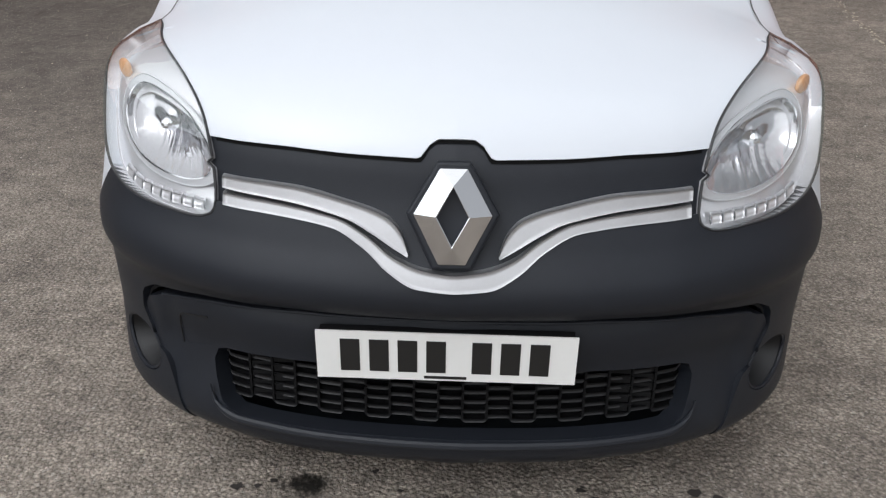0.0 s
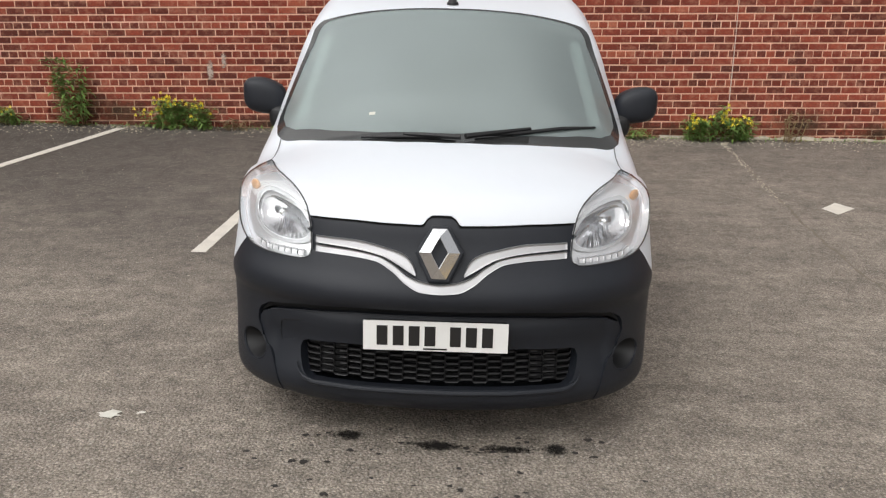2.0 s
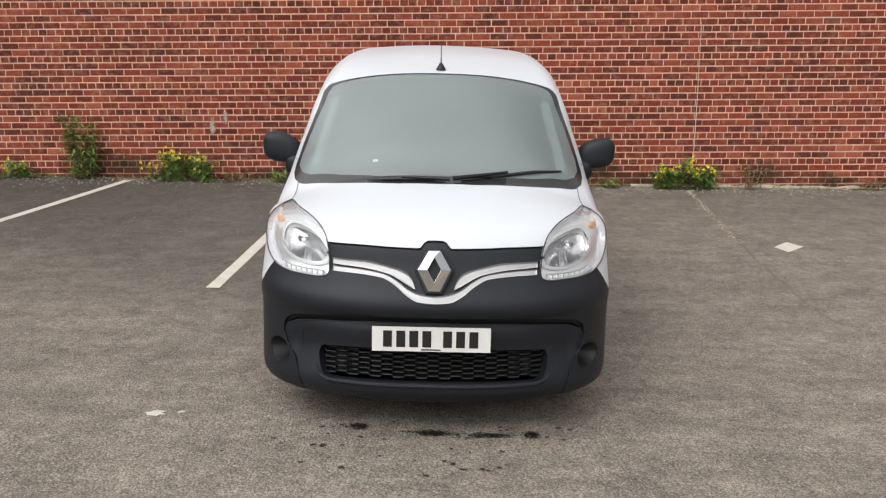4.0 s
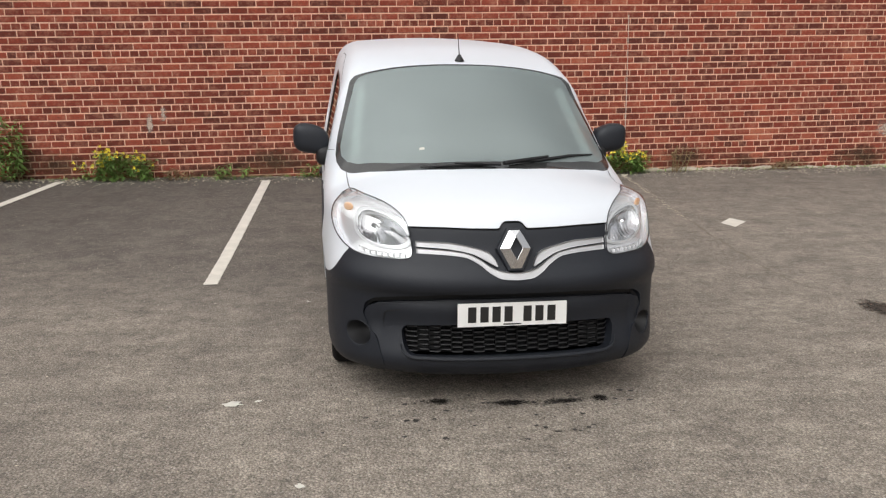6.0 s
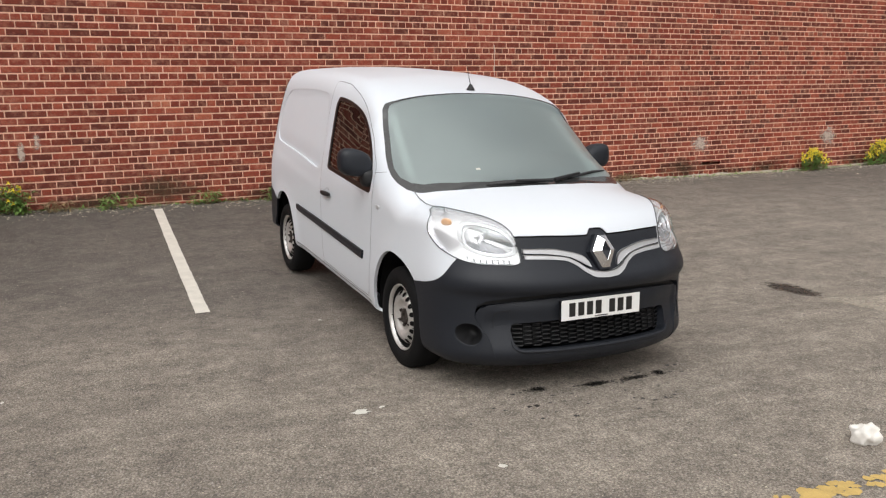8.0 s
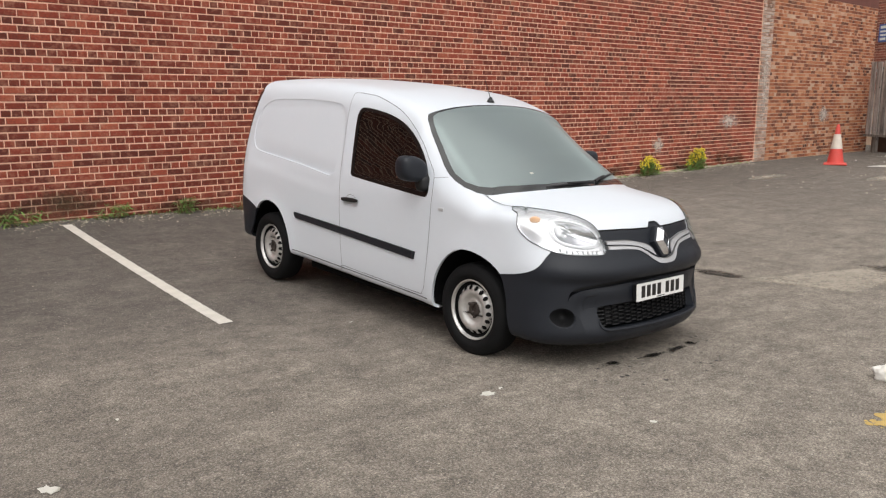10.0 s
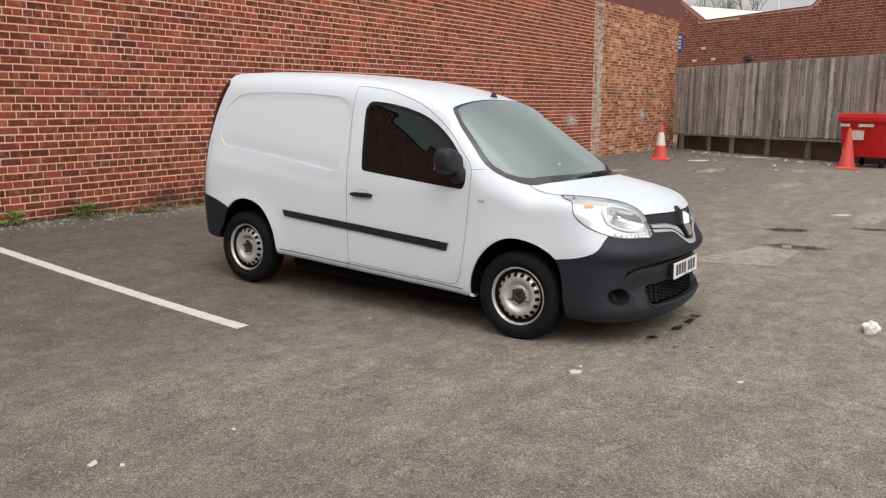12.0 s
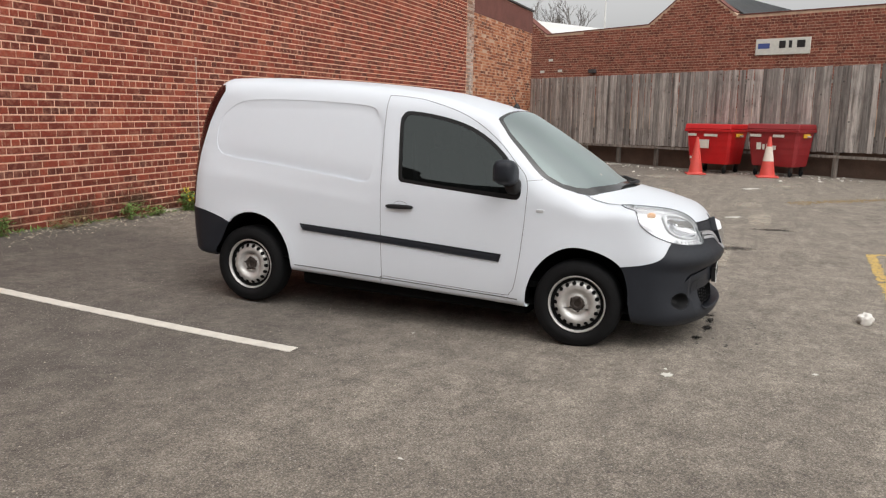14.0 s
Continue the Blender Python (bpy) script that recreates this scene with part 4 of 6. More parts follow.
def body_field(u, y, z):
    """Below zero inside the van's body."""
    u = np.abs(u)
    top = (z - (TOP(y) - CROWN(y) * u * u - WRAP(y) * u ** 4)) * np.interp(y, [1.5, 2.1, 2.3, 2.9, 3.2], [0.85, 0.9, 0.8, 0.83, 0.97])
    slim = np.interp(y, [2.2, 3.1, 3.8, 5.2, 5.7], [0.035, 0.03, 0.0, 0.0, 0.03]) * np.clip((z - 0.95) / 0.5, 0, 1)
    flare = 0.014 * (np.exp(-((np.hypot(y - R_HUB_F[0], z - R_HUB_F[1]) - 0.40) / 0.09) ** 2) + np.exp(-((np.hypot(y - R_HUB_R[0], z - R_HUB_R[1]) - 0.41) / 0.09) ** 2))
    # shallow pressed panel in the load-bay side, soft at its foot
    py, pz = y - 4.58, z - (1.30 + 0.02 * (y - 4.58))
    qy, qz = np.abs(py) - (0.745 - 0.17) - 0.06 * np.clip(-pz, -1, 1), np.abs(pz + 0.10 * np.clip(-py, -1, 1) * (pz < 0)) - (0.31 - 0.17)
    press = np.hypot(np.maximum(qy, 0), np.maximum(qz, 0)) + np.minimum(np.maximum(qy, qz), 0) - 0.17
    flare = flare - 0.006 * np.clip(0.5 - press / np.where(pz < -0.12, 0.10, 0.025), 0, 1) ** 2 * (3 - 2 * np.clip(0.5 - press / np.where(pz < -0.12, 0.10, 0.025), 0, 1))
    flare = flare + 0.016 * np.clip((2.1 - y) / 0.25, 0, 1) * np.clip((1.06 - z) / 0.16, 0, 1)
    side = u - (SIDE(z) - slim + flare)
    front = (NOSE(z) + PLAN(u) * np.interp(z, [0.5, 0.7, 0.95], [1.0, 1.06, 1.12]) - y) * np.interp(u, [0, 0.4, 0.6, 0.75, 0.85], [1, 0.97, 0.8, 0.6, 0.35])
    rear = y - (TAIL(z) - 0.18 * (u / 0.85) ** 4)
    low = np.interp(y, [1.4, 1.7, 2.0, 2.7, 4.6, 5.3, 5.7], [0.115, 0.135, 0.17, 0.195, 0.30, 0.37, 0.40]) - z
    f = smax(side, front, 0.05)
    f = smax(f, top, np.interp(y, [1.6, 2.2, 3.0, 3.6], [0.05, 0.06, 0.08, 0.14]))
    f = smax(f, rear, 0.10)
    return smax(f, low, 0.05)


def body_grid(nu=176, nv=308):
    """Points of the body's skin along rays from a spine, as a closed grid (rows: along, columns: round)."""
    spine0, spine1, zc = 2.35, 4.75, 0.80
    rows = []
    caps = 92
    for k in range(1, caps):
        a = math.pi / 2 * k / caps
        rows.append((spine0, -math.cos(a), math.sin(a)))
    for k in range(nu + 1):
        rows.append((spine0 + (spine1 - spine0) * k / nu, 0.0, 1.0))
    for k in range(1, 34):
        a = math.pi / 2 * k / 34
        rows.append((spine1, math.sin(a), math.cos(a)))
    rows = np.array(rows)
    ang = 2 * math.pi * np.arange(nv) / nv
    oy = np.repeat(rows[:, :1], nv, 1)
    dy = np.repeat(rows[:, 1:2], nv, 1)
    du, dz = rows[:, 2:3] * np.cos(ang), rows[:, 2:3] * np.sin(ang)
    lo, hi = np.zeros_like(dy), np.full_like(dy, 3.0)
    for _ in range(40):
        mid = (lo + hi) / 2
        inside = body_field(mid * du, oy + mid * dy, zc + mid * dz) < 0
        lo, hi = np.where(inside, mid, lo), np.where(inside, hi, mid)
    return np.stack([lo * du, oy + lo * dy, zc + lo * dz], -1)


GRID = body_grid()

# ---------- cutting the skin into panels ----------
class Skin:
    """The body's skin as quads and triangles that outlines cut cleanly into named regions."""

    def __init__(self, grid):
        r, c = grid.shape[:2]
        self.v = grid.reshape(-1, 3).copy()
        j, i = np.meshgrid(np.arange(r - 1), np.arange(c), indexing="ij")
        n = (i + 1) % c
        quads = np.stack([j * c + i, (j + 1) * c + i, (j + 1) * c + n, j * c + n], -1).reshape(-1, 4)
        self.faces = [tuple(q) for q in quads.tolist()]
        self.region = ["body"] * len(self.faces)

    @staticmethod
    def near(poly, p):
        """Signed distance (below zero inside) and nearest point of a closed outline, for rows of points."""
        a, b = poly, np.roll(poly, -1, 0)
        best, spot = np.full(len(p), 1e9), np.zeros_like(p)
        inside = np.zeros(len(p), bool)
        for (ax, ay), (bx, by) in zip(a, b):
            d = np.array([bx - ax, by - ay])
            t = np.clip(((p - (ax, ay)) @ d) / max(d @ d, 1e-12), 0, 1)
            q = np.array([ax, ay]) + t[:, None] * d
            dist = np.hypot(*(p - q).T)
            m = dist < best
            best[m], spot[m] = dist[m], q[m]
            cross = ((ay > p[:, 1]) != (by > p[:, 1])) & (p[:, 0] < (bx - ax) * (p[:, 1] - ay) / (by - ay if by != ay else 1e-12) + ax)
            inside ^= cross
        return np.where(inside, -best, best), spot

    def lift(self, ids, axes):
        """Put moved points back on the skin along the axis that the outline does not use."""
        k = ({0, 1, 2} - set(axes)).pop()
        p = self.v[ids]
        lo, hi = p[:, k] - 0.09, p[:, k] + 0.09
        if k == 2:
            sense = np.ones(len(ids))
        elif k == 1:
            sense = -np.ones(len(ids))
        else:
            sense = np.sign(p[:, 0])
        for _ in range(26):
            mid = (lo + hi) / 2
            q = p.copy()
            q[:, k] = mid
            out = body_field(*q.T) * 1.0 > 0
            up = np.where(sense > 0, out, ~out)
            hi, lo = np.where(up, mid, hi), np.where(up, lo, mid)
        self.v[ids, k] = (lo + hi) / 2

    def cut(self, name, poly, axes, domain, mirror=False, only=None):
        """Give the faces inside the outline (in the two axes) the region name, cutting along it. domain: which points count."""
        poly = np.array(poly, float)
        shapes = [(poly, 1)]
        if mirror:
            m = poly.copy()
            if 0 in axes:
                m[:, list(axes).index(0)] *= -1
            shapes.append((m, -1))
        for shape, sgn in shapes:
            box0, box1 = shape.min(0) - 0.06, shape.max(0) + 0.06
            p = self.v[:, list(axes)]
            ok = domain(self.v, sgn) & (p > box0).all(1) & (p < box1).all(1)
            todo = [k for k, f in enumerate(self.faces) if all(ok[i] for i in f) and (only is None or self.region[k] in only)]
            used = np.array(sorted({i for k in todo for i in self.faces[k]}), int)
            if not len(used):
                continue
            dist = np.full(len(self.v), 1e3)
            dist[used], spot = self.near(shape, self.v[used][:, list(axes)])
            spots = np.zeros((len(self.v), 2))
            spots[used] = spot
            move = set()
            for k in todo:
                f = self.faces[k]
                for a, b in zip(f, f[1:] + f[:1]):
                    if dist[a] * dist[b] < 0 and a not in move and b not in move:
                        move.add(a if abs(dist[a]) < abs(dist[b]) else b)
                    elif dist[a] * dist[b] < 0:
                        pass
            ids = np.array(sorted(move), int)
            if len(ids):
                old = self.v[ids].copy()
                for j, ax in enumerate(axes):
                    self.v[ids, ax] = spots[ids, j]
                self.lift(ids, axes)
                far = np.linalg.norm(self.v[ids] - old, axis=1) > 0.10
                self.v[ids[far]] = old[far]
                dist[ids] = 0
            fresh_f, fresh_r = [], []
            for k in todo:
                f, r = self.faces[k], self.region[k]
                s = [0 if abs(dist[i]) < 1e-9 else (1 if dist[i] > 0 else -1) for i in f]
                if max(s) <= 0:
                    self.region[k] = name
                elif min(s) < 0:
                    if len(f) == 4 and s[0] == 0 and s[2] == 0:
                        pair = ((f[0], f[1], f[2]), s[1]), ((f[0], f[2], f[3]), s[3])
                    elif len(f) == 4 and s[1] == 0 and s[3] == 0:
                        pair = ((f[1], f[2], f[3]), s[2]), ((f[1], f[3], f[0]), s[0])
                    else:
                        if sum(s) < 0:
                            self.region[k] = name
                        continue
                    self.faces[k], self.region[k] = pair[0][0], name if pair[0][1] < 0 else r
                    fresh_f.append(pair[1][0])
                    fresh_r.append(name if pair[1][1] < 0 else r)
            self.faces += fresh_f
            self.region += fresh_r

    def pick(self, test):
        """Rename regions face by face: test(region, centre) gives a new name or None."""
        for k, f in enumerate(self.faces):
            new_name = test(self.region[k], self.v[list(f)].mean(0))
            if new_name:
                self.region[k] = new_name

    def normals(self):
        e = 1e-3
        v = self.v
        g = np.stack([body_field(*(v + d).T) - body_field(*(v - d).T) for d in np.eye(3) * e], -1)
        return g / np.maximum(np.linalg.norm(g, axis=1, keepdims=True), 1e-9)

    def mesh(self, name, regions, material, side=0, push=0.0, wall=0.0, shift=None, below=9.0, drop=()):
        """A mesh of the faces of some regions. push: outwards; wall: how deep its rim turns in; shift: a function that moves points."""
        gone = {f for f, r in zip(self.faces, self.region) if r in drop}
        fs = [f for f, r in zip(self.faces, self.region) if r in regions or r in drop]
        if side:
            fs = [f for f in fs if self.v[list(f), 0].mean() * side > 0]
        fs = [f for f in fs if below > 8 or self.v[list(f), 2].mean() < below]
        ids = sorted({i for f in fs for i in f})
        at = {i: k for k, i in enumerate(ids)}
        nrm = self.nv[ids]
        pts = self.v[ids] + nrm * push
        if shift:
            pts = shift(pts, nrm)
        faces = [tuple(at[i] for i in f) for f in fs]
        verts = list(pts)
        if wall:
            count = {}
            for f in faces:
                for a, b in zip(f, f[1:] + f[:1]):
                    count[(a, b)] = count.get((a, b), 0) + 1
            rim = [(a, b) for a, b in count if (b, a) not in count]
            # the rim has corners of its own, so that its edge stays crisp
            high, low = {}, {}
            for a, b in rim:
                for i in (a, b):
                    if i not in low:
                        high[i], low[i] = len(verts), len(verts) + 1
                        verts += [pts[i], pts[i] - nrm[i] * wall]
            faces += [(high[b], high[a], low[a], low[b]) for a, b in rim]
        if drop:
            lost = {tuple(at[i] for i in f) for f in fs if f in gone}
            faces = [f for f in faces if f not in lost]
        return mesh_of(name, verts, faces, material, True)


def rim_loop(regions, side, push=0.0):
    """The points round the edge of some regions on one side, in order."""
    nxt = {}
    for f, r in zip(SKIN.faces, SKIN.region):
        if r in regions and SKIN.v[list(f), 0].mean() * side > 0:
            for a, b in zip(f, f[1:] + f[:1]):
                nxt[(a, b)] = True
    step = {a: b for a, b in nxt if (b, a) not in nxt}
    best, left = [], set(step)
    while left:
        a = min(left)
        loop = []
        while a in left:
            left.discard(a)
            loop.append(a)
            a = step[a]
        best = loop if len(loop) > len(best) else best
    return SKIN.v[best] + SKIN.nv[best] * push


def split_mesh(me):
    """The separate shells of a mesh, as meshes of their own."""
    link = list(range(len(me.vertices)))

    def root(i):
        while link[i] != i:
            link[i] = link[link[i]]
            i = link[i]
        return i
    spots = {}
    for v in me.vertices:
        key = tuple(round(c, 5) for c in v.co)
        link[v.index] = spots.setdefault(key, v.index)
    for p in me.polygons:
        for i in p.vertices[1:]:
            link[root(i)] = root(p.vertices[0])
    shells = {}
    for p in me.polygons:
        shells.setdefault(root(p.vertices[0]), []).append(p)
    out = []
    for ps in shells.values():
        ids = sorted({i for p in ps for i in p.vertices})
        at = {i: k for k, i in enumerate(ids)}
        if len(ps) > 6:
            out.append(mesh_of(me.name, [me.vertices[i].co for i in ids], [[at[i] for i in p.vertices] for p in ps], me.materials[0], True))
    return out


def rounded(points, steps=6):
    """A closed outline drawn smoothly through points (centripetal spline)."""
    p = np.array(points, float)
    n, out = len(p), []
    for i in range(n):
        a, b, c, d = p[i - 1], p[i], p[(i + 1) % n], p[(i + 2) % n]
        for k in range(steps):
            t = k / steps
            out.append(0.5 * (2 * b + (c - a) * t + (2 * a - 5 * b + 4 * c - d) * t * t + (3 * b - a - 3 * c + d) * t ** 3))
    return np.array(out)


def mirrored(half):
    """A closed outline from its half with u >= 0, run from top to foot."""
    return [(u, b) for u, b in half] + [(-u, b) for u, b in reversed(half) if u > 1e-6]
SKIN = Skin(GRID)
on_side = lambda v, s: (np.abs(v[:, 0]) > 0.55) & (v[:, 0] * s > 0)
on_front = lambda v, s: (v[:, 1] < 2.12) & (v[:, 2] > 0.1)
on_top = lambda v, s: (v[:, 2] > 0.78)

# windscreen with its black border, and the clear glass inside it (across, lengthways)
WS_OUT = mirrored([(0, 2.963), (0.30, 2.97), (0.62, 2.985), (0.664, 2.985), (0.695, 2.955), (0.724, 2.87), (0.746, 2.79), (0.762, 2.735), (0.778, 2.68), (0.789, 2.62), (0.796, 2.54), (0.792, 2.45), (0.772, 2.355), (0.735, 2.29), (0.70, 2.255), (0.55, 2.175), (0.40, 2.105), (0.20, 2.045), (0, 2.03)])
WS_GLASS = mirrored([(0, 2.945), (0.30, 2.95), (0.60, 2.962), (0.642, 2.955), (0.670, 2.92), (0.700, 2.83), (0.722, 2.75), (0.748, 2.66), (0.768, 2.57), (0.766, 2.47), (0.736, 2.375), (0.682, 2.312), (0.50, 2.225), (0.30, 2.165), (0, 2.135)])
# bonnet: lamp corner back to the windscreen
BONNET = mirrored([(0, 2.40), (0.60, 2.40), (0.742, 2.33), (0.738, 2.15), (0.728, 1.98), (0.66, 1.87), (0.575, 1.735), (0.51, 1.63), (0.48, 1.575), (0.479, 1.50), (0.30, 1.40), (0, 1.40)])
LAMP = rounded([(0.738, 0.958), (0.660, 0.953), (0.570, 0.930), (0.508, 0.888), (0.480, 0.830), (0.469, 0.755), (0.472, 0.716), (0.506, 0.700), (0.585, 0.700), (0.675, 0.703), (0.748, 0.722), (0.806, 0.772), (0.828, 0.848), (0.806, 0.915)], 4)
# everything of the nose below the bonnet's edge, and below the lamps
FACE = mirrored([(0, 0.872), (0.034, 0.871), (0.050, 0.862), (0.068, 0.840), (0.20, 0.842), (0.32, 0.846), (0.50, 0.846), (0.50, 0.74), (0.74, 0.735), (0.775, 0.692), (0.828, 0.607), (0.868, 0.545), (0.95, 0.50), (0.95, -0.2), (0, -0.2)])
BUMPER_TOP = mirrored([(0, 0.624), (0.07, 0.628), (0.122, 0.652), (0.170, 0.689), (0.232, 0.719), (0.33, 0.729), (0.452, 0.732), (0.50, 0.735), (0.74, 0.735), (0.775, 0.692), (0.828, 0.607), (0.868, 0.545), (0.95, 0.50), (0.95, -0.2), (0, -0.2)])
INSERT = mirrored([(0, 0.556), (0.30, 0.552), (0.52, 0.532), (0.640, 0.510), (0.685, 0.480), (0.695, 0.42), (0.675, 0.37), (0.640, 0.32), (0.62, 0.25), (0.60, 0.17), (0.60, -0.1), (0, -0.1)])
INTAKE = mirrored([(0, 0.392), (0.30, 0.390), (0.500, 0.382), (0.520, 0.368), (0.518, 0.32), (0.505, 0.268), (0.478, 0.248), (0.25, 0.250), (0, 0.252)])
TOWCAP = [(-0.595, 0.445), (-0.525, 0.456), (-0.525, 0.380), (-0.598, 0.362)]
INSERT_IN = mirrored([(0, 0.514), (0.30, 0.510), (0.52, 0.496), (0.636, 0.478), (0.680, 0.460), (0.692, 0.42), (0.672, 0.37), (0.637, 0.32), (0.617, 0.25), (0.597, 0.17), (0.597, -0.1), (0, -0.1)])
FOG = [(0.716 + 0.060 * math.cos(a * math.pi / 12), 0.322 + 0.064 * math.sin(a * math.pi / 12)) for a in range(24)]
BOWL = rounded([(0.702, 0.826), (0.694, 0.868), (0.662, 0.890), (0.602, 0.884), (0.545, 0.862), (0.508, 0.828), (0.496, 0.795), (0.508, 0.770), (0.545, 0.759), (0.602, 0.760), (0.655, 0.772), (0.690, 0.796)], 4)
BOWL = np.array([0.606, 0.824]) + (BOWL - np.array([0.606, 0.824])) * np.array([1.10, 1.13])
PANEL = rounded([(5.335, 1.39), (5.30, 1.51), (5.18, 1.606), (5.01, 1.643), (4.56, 1.643), (4.19, 1.626), (3.98, 1.605), (3.910, 1.572), (3.890, 1.50), (3.90, 1.28), (3.922, 1.085), (3.96, 1.045), (4.05, 1.043), (4.36, 1.088), (4.80, 1.140), (5.12, 1.176), (5.27, 1.205), (5.325, 1.27)], 4)
ARCH_F = [(2.705, -0.1), (2.692, 0.20), (2.675, 0.354), (2.606, 0.503), (2.487, 0.615), (2.345, 0.661), (2.171, 0.633), (2.035, 0.557), (1.985, 0.45), (1.965, 0.30), (1.96, -0.1)]
ARCH_R = [(4.585, -0.1), (4.602, 0.30), (4.646, 0.522), (4.778, 0.695), (4.973, 0.752), (5.148, 0.692), (5.265, 0.50), (5.33, 0.36), (5.35, -0.1)]
ARCH_F = [tuple(p) for p in rounded(ARCH_F, 5)[5:50]]
ARCH_R = [tuple(p) for p in rounded(ARCH_R, 5)[5:40]]
DOOR = [tuple(p) for p in rounded([(3.805, 1.688), (3.65, 1.675), (3.496, 1.648), (3.208, 1.552), (2.970, 1.398), (2.799, 1.222), (2.709, 1.105), (2.703, 0.910), (2.731, 0.590), (2.765, 0.364), (2.800, 0.295), (2.867, 0.277), (3.350, 0.303), (3.790, 0.330), (3.812, 0.35), (3.830, 1.054), (3.835, 1.474), (3.828, 1.66)], 4)]
WIN = rounded([(3.690, 1.10), (3.712, 1.470), (3.695, 1.545), (3.632, 1.573), (3.382, 1.538), (3.153, 1.468), (2.964, 1.352), (2.817, 1.200), (2.748, 1.050), (2.755, 0.985), (2.801, 0.966), (3.228, 1.006), (3.62, 1.046), (3.668, 1.058)], 4)
WIN_IN = rounded([(3.664, 1.11), (3.686, 1.465), (3.672, 1.525), (3.622, 1.548), (3.385, 1.512), (3.165, 1.444), (2.982, 1.330), (2.842, 1.182), (2.790, 1.06), (2.795, 1.015), (2.825, 1.004), (3.228, 1.032), (3.61, 1.070), (3.65, 1.08)], 4)
REAR_B = [(5.05, 0.600), (5.16, 0.655), (5.27, 0.700), (5.40, 0.738), (5.48, 0.756), (5.60, 0.765), (6.1, 0.77), (6.1, 0.0), (5.20, 0.0)]

SKIN.cut("bonnet", BONNET, (0, 1), on_top)
SKIN.cut("frit", WS_OUT, (0, 1), lambda v, s: (v[:, 2] > 0.95))
SKIN.cut("windscreen", WS_GLASS, (0, 1), lambda v, s: (v[:, 2] > 0.95), only=("frit",))
SKIN.cut("grille", FACE, (0, 2), lambda v, s: (v[:, 1] < 2.04), only=("body", "bonnet"))
SKIN.cut("bumper", BUMPER_TOP, (0, 2), lambda v, s: (v[:, 1] < 2.04), only=("grille", "body"))
SKIN.cut("lamp", LAMP, (0, 2), on_front, mirror=True)
SKIN.cut("bowl", BOWL, (0, 2), on_front, mirror=True, only=("lamp",))
SKIN.cut("groove", INSERT, (0, 2), lambda v, s: (v[:, 1] < 1.8), only=("bumper",))
SKIN.cut("insert", INSERT_IN, (0, 2), lambda v, s: (v[:, 1] < 1.8), only=("groove",))
SKIN.cut("intake", INTAKE, (0, 2), lambda v, s: (v[:, 1] < 1.7), only=("insert",))
SKIN.cut("tow", TOWCAP, (0, 2), lambda v, s: (v[:, 1] < 1.7), only=("insert",))
SKIN.cut("fog", FOG, (0, 2), lambda v, s: (v[:, 1] < 1.9), mirror=True, only=("bumper", "insert", "groove"))
SKIN.cut("door", DOOR, (1, 2), on_side, mirror=True, only=("body",))
SKIN.cut("panel", PANEL, (1, 2), on_side, mirror=True, only=("body",))
SKIN.cut("winframe", WIN, (1, 2), on_side, mirror=True, only=("door", "body"))
SKIN.cut("window", WIN_IN, (1, 2), on_side, mirror=True, only=("winframe",))
SKIN.cut("rear", REAR_B, (1, 2), lambda v, s: (v[:, 1] > 4.9) & (v[:, 0] * s > 0.3), mirror=True, only=("body",))
TAIL_LAMP = [(5.285, 1.76), (5.36, 1.62), (5.425, 1.46), (5.495, 1.20), (5.525, 1.0), (5.55, 0.775), (6.0, 0.775), (6.0, 1.76)]
SKIN.cut("tail_lamp", TAIL_LAMP, (1, 2), lambda v, s: (v[:, 1] > 5.1) & (v[:, 0] * s > 0.62), mirror=True, only=("body",))
SKIN.cut("arch", ARCH_F, (1, 2), lambda v, s: (np.abs(v[:, 0]) > 0.45) & (v[:, 0] * s > 0), mirror=True)
SKIN.cut("arch", ARCH_R, (1, 2), lambda v, s: (np.abs(v[:, 0]) > 0.45) & (v[:, 0] * s > 0), mirror=True)
SKIN.pick(lambda r, c: "rear" if r == "body" and c[1] > 5.47 and c[2] < 0.755 else None)
SKIN.nv = SKIN.normals()
SKIN.pick(lambda r, c: "floor" if r in ("body", "bumper", "rear", "door", "groove") and abs(c[0]) < 0.72 and c[2] < np.interp(c[1], [1.4, 1.6, 2.0, 2.7, 4.6, 5.3, 5.7], [0.06, 0.13, 0.178, 0.205, 0.31, 0.38, 0.41]) else None)

van = new("van")
van.matrix_world = VAN @ Matrix.Translation((0, 3.5, 0))
tagged(van, "small white panel van with unpainted dark grey bumpers and steel wheels", "van")
OFF = Matrix.Translation((0, -3.5, 0))


def vpart(name, me, parent=None, label="", material=None):
    """A part of the van (or of one of its parts), drawn in the van's own axes."""
    ob = part(name, me, material, None, label)
    ob.parent = parent or van
    ob.matrix_parent_inverse = OFF if parent is None else Matrix()
    return ob


vbody = vpart("body_shell", SKIN.mesh("body_shell", ("body",), WHITE, wall=0.022), None, "white painted steel body")
for s in (-1, 1):
    foot = lambda y: np.interp(y, [3.96, 4.36, 4.8, 5.12, 5.32], [1.04, 1.088, 1.14, 1.176, 1.23])
    step = lambda p, nr: p - nr * (0.0042 + 0.014 * np.clip(1 - (p[:, 2:3] - foot(p[:, 1:2])) / 0.16, 0, 1) ** 2 * np.clip((5.33 - p[:, 1:2]) / 0.25, 0, 1))
    vpart("side_panel", SKIN.mesh("side_panel", ("panel",), WHITE, side=s, shift=step), None, "white pressed load-bay panel")
vpart("bonnet", SKIN.mesh("bonnet", ("bonnet",), WHITE, wall=0.012, push=0.0015), None, "white bonnet, closed")
